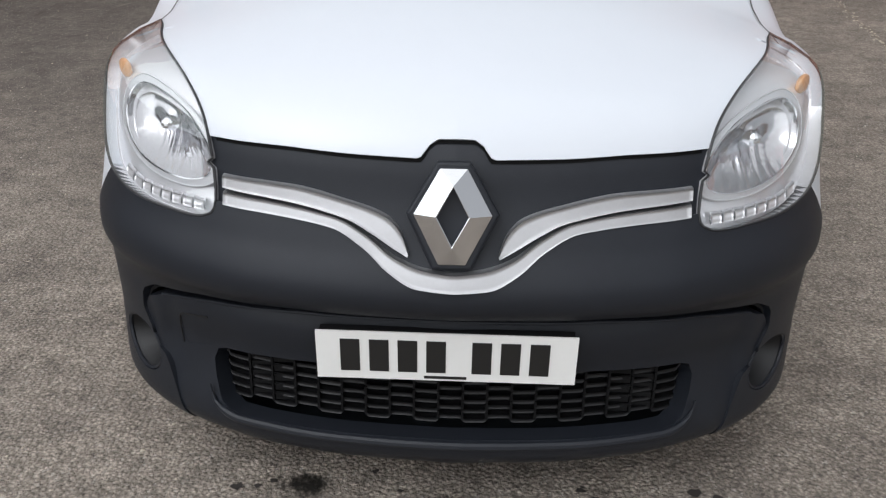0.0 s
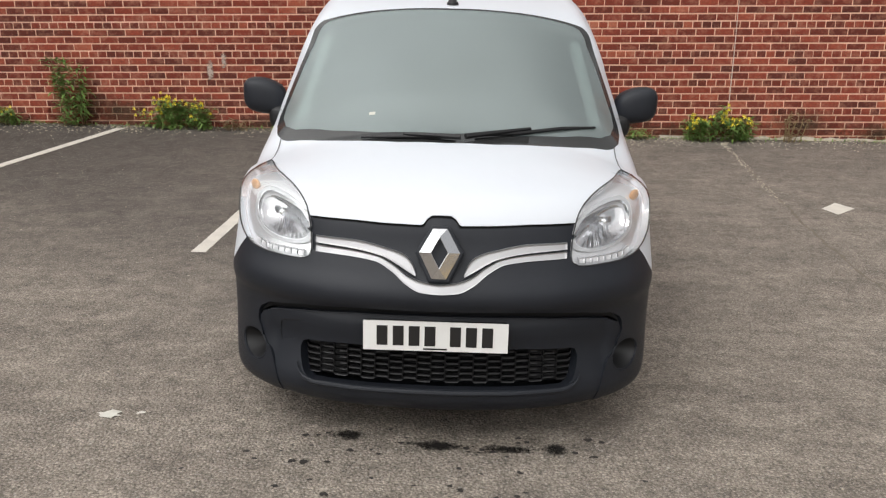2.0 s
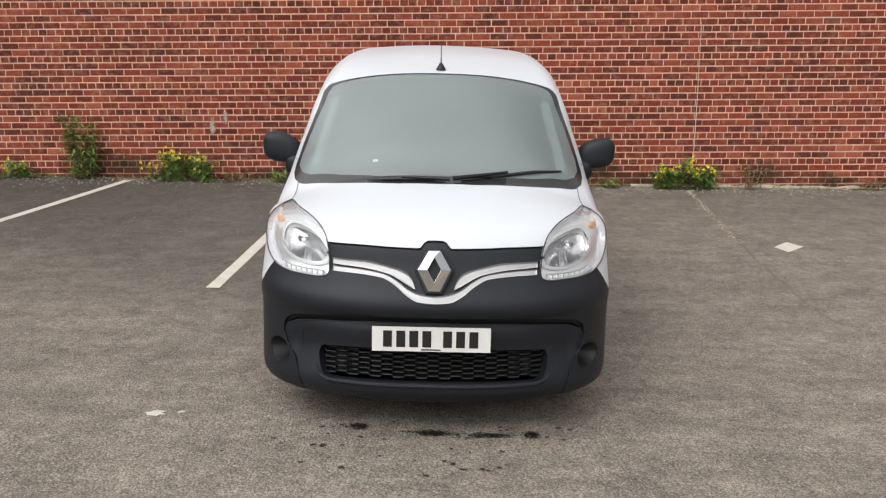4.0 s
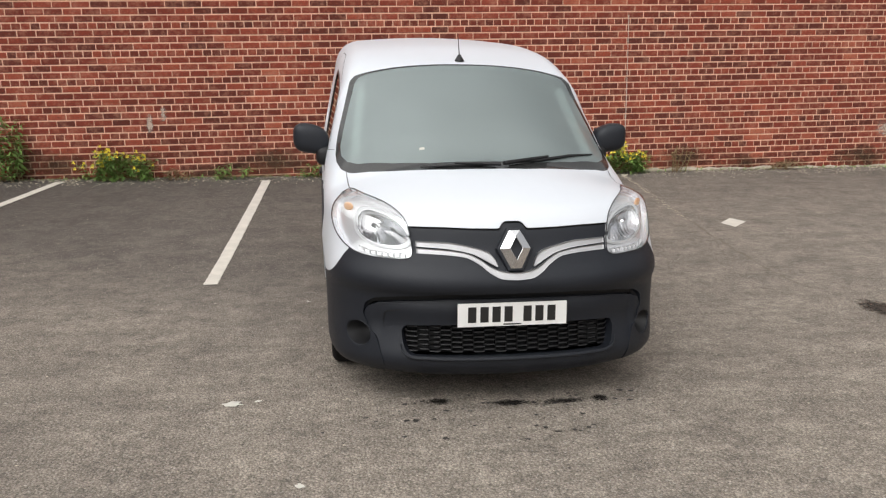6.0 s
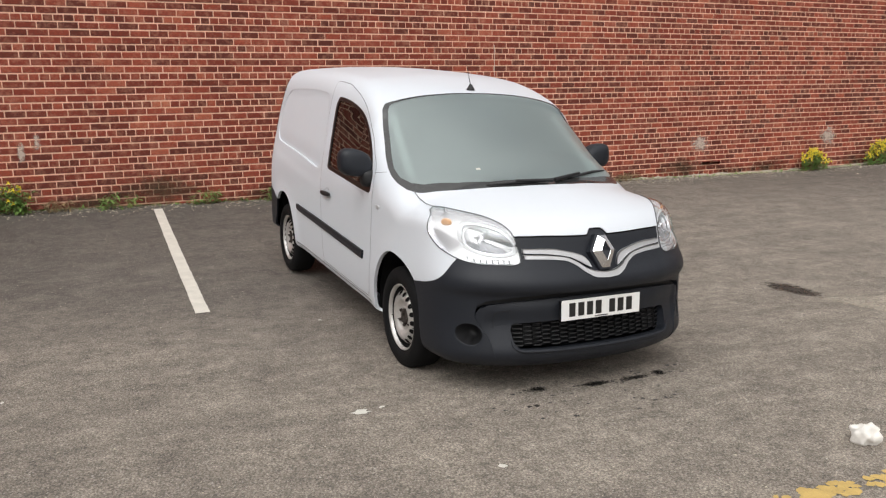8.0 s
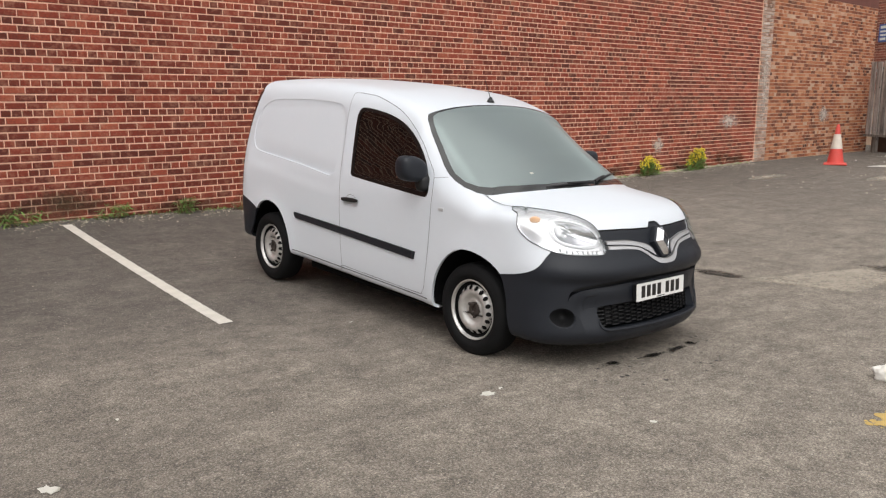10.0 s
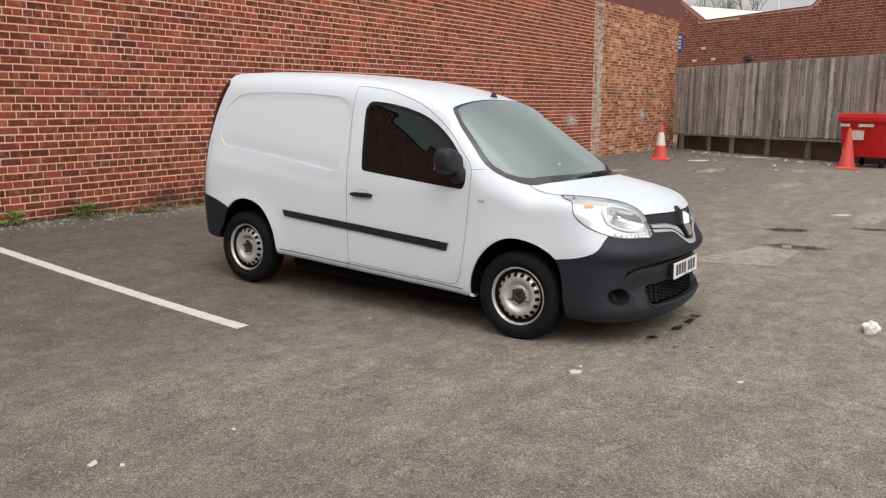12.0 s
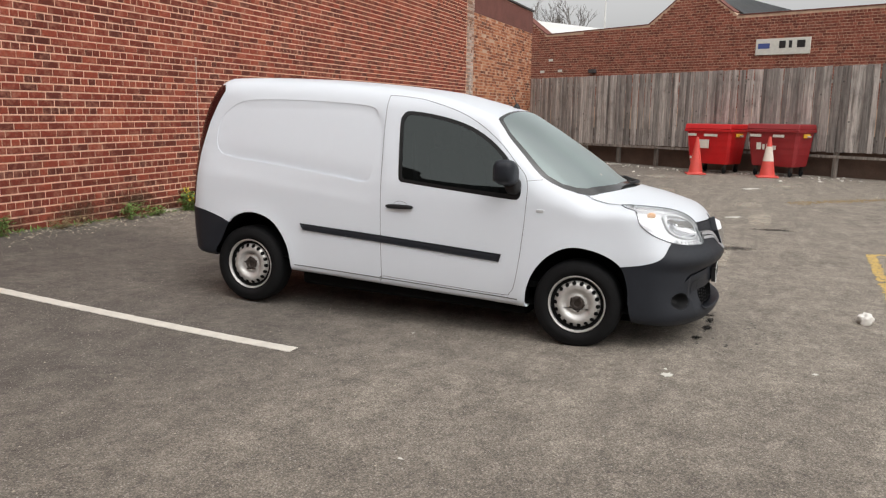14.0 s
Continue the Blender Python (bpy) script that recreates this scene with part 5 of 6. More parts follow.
bumper = vpart("front_bumper", SKIN.mesh("front_bumper", ("bumper",), BUMPER, push=0.003, wall=0.034), None, "dark grey grained plastic front bumper")
vpart("rear_bumper", SKIN.mesh("rear_bumper", ("rear",), BUMPER, push=0.004, wall=0.015), None, "dark grey plastic rear bumper")
vpart("underbody", SKIN.mesh("underbody", ("floor",), DARK), None)
# two dark boxes and an axle, unseen, added to block light under the van
nose_block = box_bm(-0.48, 0.48, 1.80, 2.72, 0.085, 0.24, 0.03)
vpart("engine_undertray", nose_block, None, "dark plastic undertray", DARK)
floor_block = box_bm(-0.66, 0.66, 2.70, 4.62, 0.10, 0.34, 0.03)
for v in floor_block.verts:
    v.co.z += 0.055 * (v.co.y - 2.70) * (0.6 if v.co.z < 0.2 else 1.0)
vpart("floor_pan", floor_block, None, "dark underside of the floor", DARK)
vpart("rear_axle", tube_bm([(-0.66, 5.02, 0.30), (0.66, 5.02, 0.30)], 0.07, 10), None, "", DARK)


def front_y(u, z):
    """Where the skin lies behind points of the front view."""
    u, z = np.broadcast_arrays(np.asarray(u, float), np.asarray(z, float))
    lo, hi = np.full(u.shape, 1.1), np.full(u.shape, 2.35)
    for _ in range(30):
        mid = (lo + hi) / 2
        out = body_field(u, mid, z) > 0
        lo, hi = np.where(out, mid, lo), np.where(out, hi, mid)
    return hi


def side_u(y, z):
    """How far out the skin lies at points of the side view."""
    y, z = np.broadcast_arrays(np.asarray(y, float), np.asarray(z, float))
    lo, hi = np.zeros(y.shape), np.full(y.shape, 1.1)
    for _ in range(30):
        mid = (lo + hi) / 2
        out = body_field(mid, y, z) > 0
        lo, hi = np.where(out, lo, mid), np.where(out, mid, hi)
    return lo


def strip_mesh(name, upper, lower, material, view="front", push=0.006, depth=0.014, n=40, m=5, s=1, swell=0.0):
    """A moulding that follows the skin between two lines of (across, up) in the front view or (along, up) in the side view."""
    def along(line):
        p = np.array(line, float)
        d = np.r_[0, np.cumsum(np.hypot(*np.diff(p, axis=0).T))]
        t = np.linspace(0, d[-1], n)
        return np.stack([curve(d, p[:, 0])(t), curve(d, p[:, 1])(t)], 1)
    a, b = along(upper), along(lower)
    w = np.linspace(0, 1, m)[None, :, None]
    p = a[:, None] * (1 - w) + b[:, None] * w
    lift = push + swell * np.sin(np.pi * np.linspace(0, 1, m))[None, :]
    if view == "front":
        y = front_y(p[..., 0], p[..., 1])
        top = np.stack([p[..., 0], y - lift, p[..., 1]], -1)
        inward = np.array([0, depth, 0])
    else:
        u = side_u(p[..., 0], p[..., 1])
        top = np.stack([s * (u + lift), p[..., 0], p[..., 1]], -1)
        inward = np.array([-s * depth, 0, 0])
    bot = top + inward
    verts = np.concatenate([top.reshape(-1, 3), bot.reshape(-1, 3)])
    k = n * m
    faces = []
    for i in range(n - 1):
        for j in range(m - 1):
            q = (i * m + j, i * m + j + 1, (i + 1) * m + j + 1, (i + 1) * m + j)
            faces.append(q)
    edge = [i * m for i in range(n)] + [(n - 1) * m + j for j in range(1, m)] + [i * m + m - 1 for i in range(n - 2, -1, -1)] + [j for j in range(m - 2, 0, -1)]
    faces += [(edge[i], edge[i - 1], edge[i - 1] + k, edge[i] + k) for i in range(len(edge))]
    return mesh_of(name, verts, faces, material, True)


# windscreen
screen_rim = vpart("windscreen_surround", SKIN.mesh("windscreen_surround", ("frit",), FRIT, push=0.001), None, "black windscreen border and scuttle")
glass = vpart("windscreen", SKIN.mesh("windscreen", ("windscreen",), SCREEN), None, "dusty greenish windscreen glass")
glass.visible_shadow = False

# doors with windows, handles, mirrors
for s, word in ((-1, "driver's"), (1, "passenger's")):
    door = vpart("door", SKIN.mesh("door", ("door",), WHITE, side=s, push=0.001, wall=0.012), None, "white front door, closed")
    vpart("window_frame", SKIN.mesh("window_frame", ("winframe",), GLOSS, side=s, push=0.002, wall=0.02), door, "black window surround")
    pane = vpart("window_glass", SKIN.mesh("window_glass", ("window",), SIDEGLASS, side=s, push=-0.004), door)
    pane.visible_shadow = False
    inner = lambda p, nr: np.where(p[:, 2:3] < 1.0, p - nr * 0.05, p - nr * 0.03)
    vpart("door_lining", SKIN.mesh("door_lining", ("door",), CABIN, side=s, shift=inner, below=1.02), door)
    # handle with its scooped seat
    hb = bmesh.new()
    blob_bm((s * (0.866 + 0.020), 3.664, 0.869), (0.012, 0.112, 0.017), 3.0, bm=hb)
    vpart("handle", hb, door, "black door handle", TRIM)
    vpart("handle_recess", lathe_bm([(0.0, 0.001), (0.05, 0.003), (0.058, 0.0045), (0.066, 0.0)], 28, "x", (s * 0.866, 3.655, 0.884)), door, "", WHITE)
    # mirror
    mb = blob_bm((s * 0.935, 2.83, 1.158), (0.108, 0.078, 0.088), 3.2)
    for v in mb.verts:
        k = (v.co.x * s - 0.935) / 0.105
        v.co.z += 0.012 * k - 0.02 * max(0, -k) * (1 if v.co.z > 1.165 else 0.2)
        v.co.y += 0.03 * (v.co.x * s - 0.83)
    mir = vpart("door_mirror", mb, door, "dark grey mirror housing", BUMPER)
    mir.data.polygons.foreach_set("use_smooth", [True] * len(mir.data.polygons))
    arm = blob_bm((s * 0.855, 2.80, 1.06), (0.055, 0.055, 0.06), 2.6)
    vpart("mirror_arm", arm, door, "", TRIM)
    vpart("mirror_glass", box_bm(s * 0.935 - 0.070, s * 0.935 + 0.070, 2.899, 2.9085, 1.098, 1.212, 0.0), door, "", MIRROR)
    # rubbing strip on door and side
    st = strip_mesh("rubbing_strip", [(4.515, 0.689), (3.70, 0.634), (2.868, 0.572)], [(4.488, 0.638), (3.70, 0.580), (2.885, 0.516)], BUMPER, "side", 0.012, 0.016, 60, 5, s, 0.006)
    vpart("rubbing_strip", st, None, "dark grey plastic rubbing strip")
    vpart("side_repeater", blob_bm((s * 0.868, 2.60, 0.897), (0.0045, 0.028, 0.012), 4.0), None, "small clear indicator", BEZEL)
    tail = vpart("tail_lamp", SKIN.mesh("tail_lamp", ("tail_lamp",), TAILRED, side=s, push=0.003, wall=0.010), None, "dark red tail lamp")

# shut lines: dark strips laid on the skin that paint the shadow in the gaps
def seam(name, line, view, s=1, width=0.0045):
    p = np.array(line, float)
    d = np.roll(p, -1, 0) - np.roll(p, 1, 0)
    d[0], d[-1] = p[1] - p[0], p[-1] - p[-2]
    nrm = np.stack([-d[:, 1], d[:, 0]], 1) / np.maximum(np.hypot(*d.T), 1e-9)[:, None]
    a, b = p + nrm * width / 2, p - nrm * width / 2
    verts = []
    for q in (a, b):
        if view == "side":
            verts.append(np.stack([s * (side_u(q[:, 0], q[:, 1]) + 0.0021), q[:, 0], q[:, 1]], 1))
        else:
            z = [top_z(u, y) + 0.0028 for u, y in q]
            verts.append(np.stack([q[:, 0], q[:, 1], z], 1))
    n = len(p)
    return mesh_of(name, np.concatenate(verts), [(i, i + 1, n + i + 1, n + i) for i in range(n - 1)], SEAM)


def top_z(u, y):
    lo, hi = 0.6, 2.2
    for _ in range(30):
        mid = (lo + hi) / 2
        if body_field(np.array(u), np.array(y), np.array(mid)) > 0:
            hi = mid
        else:
            lo = mid
    return lo


SEAM = mat("shut_line", (0.11, 0.11, 0.11), 0.9)
for s in (-1, 1):
    vpart("door_seam", seam("door_seam", [tuple(p) for p in rounded(DOOR, 2)] + [DOOR[0]], "side", s, 0.0036), None)
    vpart("bonnet_seam", seam("bonnet_seam", [(s * 0.728, 1.985), (s * 0.734, 2.06), (s * 0.738, 2.15), (s * 0.741, 2.24), (s * 0.744, 2.31)], "top", 1, 0.005), None)
    vpart("sill_seam", seam("sill_seam", [(y, 0.252 + (y - 2.74) * 0.0552) for y in np.linspace(2.74, 4.57, 24)], "side", s, 0.007), None)
    # no joint here: the arc paints the shadow at the scoop's edge
    vpart("handle_seam", seam("handle_seam", [(3.664 + 0.062 * math.cos(a), 0.872 + 0.036 * math.sin(a)) for a in np.linspace(0.15, math.pi - 0.15, 16)], "side", s, 0.0025), None)
    vpart("wing_seam", seam("wing_seam", [(2.715, 1.10), (2.66, 1.106), (2.60, 1.112)], "side", s, 0.003), None)

# nose: grille panel, mouldings, badge
for shell in split_mesh(SKIN.mesh("grille_panel", ("grille",), BUMPER, push=-0.006, wall=0.01)):
    vpart("grille_panel", shell, None, "black grille panel")
low_up = mirrored([(0, 0.651), (0.055, 0.656), (0.111, 0.673), (0.165, 0.708), (0.223, 0.733), (0.333, 0.747), (0.452, 0.752)])
low_lo = mirrored([(0, 0.622), (0.066, 0.626), (0.122, 0.651), (0.170, 0.687), (0.233, 0.717), (0.333, 0.727), (0.452, 0.731)])
trim_line = lambda half: [p for p in sorted(half)]
vpart("chrome_bar", strip_mesh("chrome_bar", trim_line(low_up), trim_line(low_lo), SATIN, "front", 0.008, 0.02, 80, 5, 1, 0.0004), None, "satin silver grille bar")
for s in (-1, 1):
    up = [(s * 0.454, 0.781), (s * 0.317, 0.779), (s * 0.185, 0.757), (s * 0.125, 0.738), (s * 0.098, 0.712), (s * 0.084, 0.679)]
    lo = [(s * 0.454, 0.760), (s * 0.318, 0.752), (s * 0.207, 0.734), (s * 0.155, 0.712), (s * 0.118, 0.692), (s * 0.086, 0.676)]
    if s > 0:
        up, lo = lo, up
    vpart("chrome_wing", strip_mesh("chrome_wing", up, lo, SATIN, "front", 0.008, 0.02, 40, 5, 1, 0.0004), None, "satin silver grille moulding")

# solid dark strip in place of the shadow under the bonnet's edge
gap_hi = mirrored([(0, 0.873), (0.034, 0.872), (0.050, 0.863), (0.068, 0.841), (0.20, 0.843), (0.32, 0.847), (0.47, 0.847)])
gap_lo = [(u, z - 0.0085) for u, z in gap_hi]
vpart("bonnet_gap", strip_mesh("bonnet_gap", sorted(gap_hi), sorted(gap_lo), DARK, "front", -0.004, 0.012, 120, 3), None, "dark gap below the closed bonnet")
TILT_B = math.atan2(0.055, 0.16)
BADGE = Matrix.Translation((-0.003, 1.452, 0.752)) @ Matrix.Rotation(-TILT_B, 4, "X")
bb = slab([(-0.030, 0.098), (0.030, 0.098), (0.086, 0.003), (0.036, -0.102), (-0.036, -0.102), (-0.086, 0.003)], -0.016, 0.05, 0.006)
bb.transform(BADGE)
hexa = vpart("badge_plate", bb, None, "black hexagonal badge surround", BUMPER)
bb = bmesh.new()
outer = [(-0.025, 0.086), (0.025, 0.086), (0.072, 0.002), (0.025, -0.090), (-0.025, -0.090), (-0.072, 0.002)]
inner = [(0, 0.054), (0, 0.054), (0.029, 0.000), (0, -0.054), (0, -0.054), (-0.029, 0.000)]
rows = []
for pts, h in ((outer, -0.014), (outer, -0.020), ([(x * 1.06, z * 1.04) for x, z in inner], -0.044), (inner, -0.043), (inner, -0.014)):
    rows.append([bb.verts.new((x, h, z)) for x, z in pts])
for a, b in zip(rows, rows[1:]):
    for k in range(6):
        bb.faces.new((a[k], a[(k + 1) % 6], b[(k + 1) % 6], b[k]))
bmesh.ops.remove_doubles(bb, verts=bb.verts, dist=1e-5)
bmesh.ops.recalc_face_normals(bb, faces=bb.faces)
bb.transform(BADGE)
vpart("badge", bb, None, "plain chrome lozenge", CHROME)

# lower bumper: undercut groove, recessed insert, towing-eye cover, intake, fog recesses
SINK = curve([0.10, 0.25, 0.30, 0.39, 0.455, 0.478, 0.514, 0.56], [0.0, 0.002, 0.014, 0.026, 0.017, 0.018, 0.032, 0.034])
sink = lambda p, nr: p + np.array([0, 1, 0]) * SINK(p[:, 2:3]) * np.clip((0.66 - np.abs(p[:, :1])) / 0.04, 0.2, 1)
insert = vpart("bumper_insert", SKIN.mesh("bumper_insert", ("insert",), BUMPER, wall=0.05, shift=sink), None, "recessed lower bumper panel")
# the groove takes the darker TRIM colour to deepen its shadow
vpart("bumper_groove", SKIN.mesh("bumper_groove", ("groove",), TRIM, shift=lambda p, nr: p + np.array([0, 0.046, 0]) * np.clip((0.70 - np.abs(p[:, :1])) / 0.05, 0.16, 1)), bumper)
tow_shift = lambda p, nr: sink(p, nr) + np.array([0, 0.0008, 0])
vpart("tow_cover", SKIN.mesh("tow_cover", ("tow",), BUMPER, shift=tow_shift), insert)
line = [(-0.598, 0.362), (-0.602, 0.40), (-0.596, 0.438), (-0.584, 0.447), (-0.55, 0.453), (-0.522, 0.457)]
pt = np.array([(u, float(front_y(u, z)), z) for u, z in line])
pt = sink(pt, None) - np.array([0, 0.0004, 0])
vpart("tow_outline", tube_bm([tuple(q) for q in pt], 0.0022, 5), insert, "", TRIM)
pt = np.array([(u, 0.0, float(np.interp(abs(u), [0, 0.30, 0.52, 0.636], [0.512, 0.508, 0.494, 0.477]))) for u in np.linspace(-0.636, 0.636, 41)])
pt[:, 1] = front_y(pt[:, 0], pt[:, 2])
vpart("insert_edge", tube_bm([tuple(q) for q in sink(pt, None) + np.array([0, 0.0022, 0])], 0.0042, 8), insert, "rounded upper edge of the lower panel", BUMPER, )
deep = lambda p, nr: p + np.array([0, 0.075, 0])
vpart("intake_back", SKIN.mesh("intake_back", ("intake",), DARK, shift=deep), None)
ROWS = [0.262 + 0.0225 * k for k in range(6)]
reach = lambda z: 0.490 + 0.12 * (z - 0.27)
for k, z in enumerate(ROWS):
    e = reach(z)
    us = np.linspace(-e, e, 240)
    zig = 0.0052 * np.tanh(7 * np.cos(np.pi * us / 0.052))
    vpart("slat", strip_mesh("slat", list(zip(us, z + zig + 0.0046)), list(zip(us, z + zig - 0.0046)), TRIM, "front", -0.056, 0.016, 240, 3), insert)
cell_v = [(x, y, z) for x in (-0.0024, 0.0024) for y in (0, 0.02) for z in (0, 0.0225)]
web = mesh_of("web", cell_v, [(0, 1, 3, 2), (4, 6, 7, 5), (0, 4, 5, 1), (2, 3, 7, 6), (1, 5, 7, 3), (0, 2, 6, 4)], RUBBER)
blank = mesh_of("blank", [(x, y, z) for x in (-0.0215, 0.0215) for y in (0, 0.008) for z in (0.003, 0.0185)], [(0, 1, 3, 2), (4, 6, 7, 5), (0, 4, 5, 1), (2, 3, 7, 6), (1, 5, 7, 3), (0, 2, 6, 4)], RUBBER)
for k, z in enumerate(ROWS[:-1]):
    for j in range(-11, 12):
        u = 0.052 * (j + 0.5)
        if abs(u) > 0.475:
            continue
        o = new("web", web)
        o.parent, o.location = insert, (u, float(front_y(u, z + 0.01)) + 0.049, z)
        if abs(u) > 0.385:
            o = new("blank", blank)
            o.parent, o.location = insert, (u + 0.026 * (1 if u < 0 else -1), float(front_y(u, z + 0.01)) + 0.052, z)
lip = [(-0.528, 0.300), (-0.522, 0.270), (-0.502, 0.250), (-0.455, 0.238), (-0.25, 0.238), (0, 0.240), (0.25, 0.238), (0.455, 0.238), (0.502, 0.250), (0.522, 0.270), (0.528, 0.300)]
lp = np.array([(u, float(front_y(u, z)), z) for u, z in lip])
d = np.r_[0, np.cumsum(np.hypot(np.diff(lp[:, 0]), np.diff(lp[:, 2])))]
tt = np.linspace(0, d[-1], 60)
lp = np.stack([curve(d, lp[:, j])(tt) for j in range(3)], 1)
vpart("chin_lip", tube_bm([tuple(q) for q in lp], list(0.0105 * np.clip(np.minimum(tt, d[-1] - tt) / 0.08, 0.25, 1)), 10), bumper, "rounded lip below the intake", BUMPER)
for s in (-1, 1):
    def scoop(p, nr):
        r = np.hypot((np.abs(p[:, 0]) - 0.716) / 0.060, (p[:, 2] - 0.322) / 0.064)
        return p - nr * (0.001 + 0.095 * np.clip((1 - r) / 0.60, 0, 1) ** 0.9)[:, None]
    # TRIM instead of BUMPER puts the hollow's shadow into its colour
    hole = vpart("fog_recess", SKIN.mesh("fog_recess", ("fog",), TRIM, side=s, shift=scoop), bumper, "blanked fog lamp recess")
    ring = []
    for a in np.linspace(0, 2 * math.pi, 33):
        u, z = 0.716 + 0.057 * math.cos(a), 0.322 + 0.061 * math.sin(a)
        ring.append((s * u, float(front_y(u, z)) + 0.003, z))
    vpart("fog_ring", tube_bm(ring, 0.0045, 6), bumper, "", BUMPER)

# number plate: white plate with dark bars for its characters
PL = Matrix.Translation((-0.010, 1.424, 0.4505)) @ Matrix.Rotation(radians(-2), 4, "X")
pb = slab([(-0.26, 0.0555), (0.26, 0.0555), (0.26, -0.0555), (-0.26, -0.0555)], -0.003, 0.001)
pb.transform(PL)
plate = vpart("number_plate", pb, None, "white reflective number plate", PLATE)
fb = slab([(-0.255, 0.050), (0.255, 0.050), (0.255, -0.050), (-0.255, -0.050)], 0.0015, 0.03)
fb.transform(PL)
vpart("plate_holder", fb, plate, "", TRIM)
xs = [-0.192, -0.134, -0.077, -0.020, 0.071, 0.128, 0.186]
for x in xs:
    cb = slab([(x - 0.0195, 0.038), (x + 0.0195, 0.038), (x + 0.0195, -0.036), (x - 0.0195, -0.036)], -0.0045, -0.0028)
    cb.transform(PL)
    vpart("character_bar", cb, plate, "", INK)
cb = slab([(-0.044, -0.0445), (0.042, -0.0445), (0.042, -0.0505), (-0.044, -0.0505)], -0.0042, -0.0028)
cb.transform(PL)
vpart("maker_bar", cb, plate, "", INK)

# headlamps
def reflector(outline, s, back, deep, rings=9):
    """A chromed bowl behind an outline of the front view, fluted in its lower half."""
    p = np.array(outline)
    c = np.array([0.606, 0.824])
    n = len(p)
    verts = []
    for k in range(rings):
        t = k / (rings - 1)
        q = c + (p - c) * (1 - 0.86 * t)
        y = front_y(p[:, 0], p[:, 1]) * (1 - t) + float(front_y(*c)) * t + back + deep * (1 - (1 - t) ** 2.2)
        flute = 0.0035 * np.sin(q[:, 0] * 330) * np.clip((c[1] - q[:, 1]) / 0.01, 0, 1) * (t > 0.05)
        verts += [(s * u, yy + f, z) for (u, z), yy, f in zip(q, y, flute)]
    faces = [(k * n + i, k * n + (i + 1) % n, (k + 1) * n + (i + 1) % n, (k + 1) * n + i) for k in range(rings - 1) for i in range(n)]
    faces.append(tuple(range((rings - 1) * n, rings * n)))
    return mesh_of("reflector", verts, [f[::-1] if s > 0 else f for f in faces], REFLECTOR, True)


for s in (-1, 1):
    lens = SKIN.mesh("lens", ("lamp", "bowl"), LENS, side=s, push=0.006)
    lamp = vpart("headlamp", SKIN.mesh("headlamp", ("lamp",), HOUSE, side=s, push=-0.026, wall=-0.030, drop=("bowl",)), None, "clear headlamp in a silver housing")
    cover = vpart("lens", lens, lamp, "clear lamp lens")
    cover.visible_shadow = False
    bowl = [tuple(p) for p in rounded(BOWL[::4], 10)]
    vpart("reflector", reflector(bowl, s, 0.024, 0.075), lamp, "chrome fluted reflector")
    pts = np.array(bowl)
    ring = [(s * u, y + 0.020, z) for (u, z), y in zip(pts, front_y(pts[:, 0], pts[:, 1]))]
    vpart("bezel", tube_bm(ring + ring[:1], 0.0022, 6), lamp, "thin chrome reflector rim", CHROME)
    wide = np.array([0.606, 0.824]) + (pts - np.array([0.606, 0.824])) * np.array([1.13, 1.15])
    shell = [(s * u, y + 0.019, z) for (u, z), y in zip(pts, front_y(pts[:, 0], pts[:, 1]))] + [(s * u, y + 0.0205, z) for (u, z), y in zip(wide, front_y(wide[:, 0], wide[:, 1]))]
    m = len(pts)
    vpart("bezel_band", mesh_of("bezel_band", shell, [(i, (i + 1) % m, m + (i + 1) % m, m + i)[::s] for i in range(m)], BEZEL, True), lamp, "flat grey band round the reflector")
    vpart("bezel_line", tube_bm(shell[m:] + shell[m:m + 1], 0.0016, 5), lamp, "", BEZEL)
    aim = Matrix.Rotation(s * radians(30), 4, "Z")
    bulb = blob_bm((0, 0, 0), (0.017, 0.022, 0.017), 2.0, 14, 10)
    bulb.transform(Matrix.Translation((s * 0.606, float(front_y(0.606, 0.824)) + 0.072, 0.826)) @ aim)
    vpart("bulb", bulb, lamp, "", CHROME)
    yb = float(front_y(0.750, 0.902))
    am = blob_bm((0, 0, 0), (0.033, 0.010, 0.021), 2.2, 18, 10)
    am.transform(Matrix.Translation((s * 0.748, yb + 0.034, 0.900)) @ Matrix.Rotation(s * radians(52), 4, "Z"))
    vpart("indicator_bulb", am, lamp, "pale amber indicator", AMBER)
    # bright cells along the foot
    for k in range(8):
        u0, u1 = 0.500 + 0.0262 * k, 0.500 + 0.0262 * k + 0.022
        zz = lambda u: float(np.interp(u, [0.5, 0.585, 0.665, 0.735], [0.706, 0.706, 0.709, 0.730]))
        up, lo = [(s * u0, zz(u0) + 0.017), (s * (u0 + u1) / 2, zz((u0 + u1) / 2) + 0.017), (s * u1, zz(u1) + 0.017)], [(s * u0, zz(u0)), (s * (u0 + u1) / 2, zz((u0 + u1) / 2)), (s * u1, zz(u1))]
        vpart("lamp_foot", strip_mesh("lamp_foot", up[::-s], lo[::-s], HOUSE, "front", -0.012, 0.012, 5, 4, 1, 0.004), lamp)
    # black tube that paints the shadow in the gap round the lamp
    edge = [tuple(q) for q in rim_loop(("lamp", "bowl"), s, 0.003)]
    rb = tube_bm(edge + edge[:1], 0.0030, 6)
    vpart("lamp_rim", rb, lamp, "", LAMP_GAP)

# wipers on the windscreen's foot, aerial on the roof
def on_screen(u, y, up=0.012):
    return (u, y, top_z(u, y) + up)


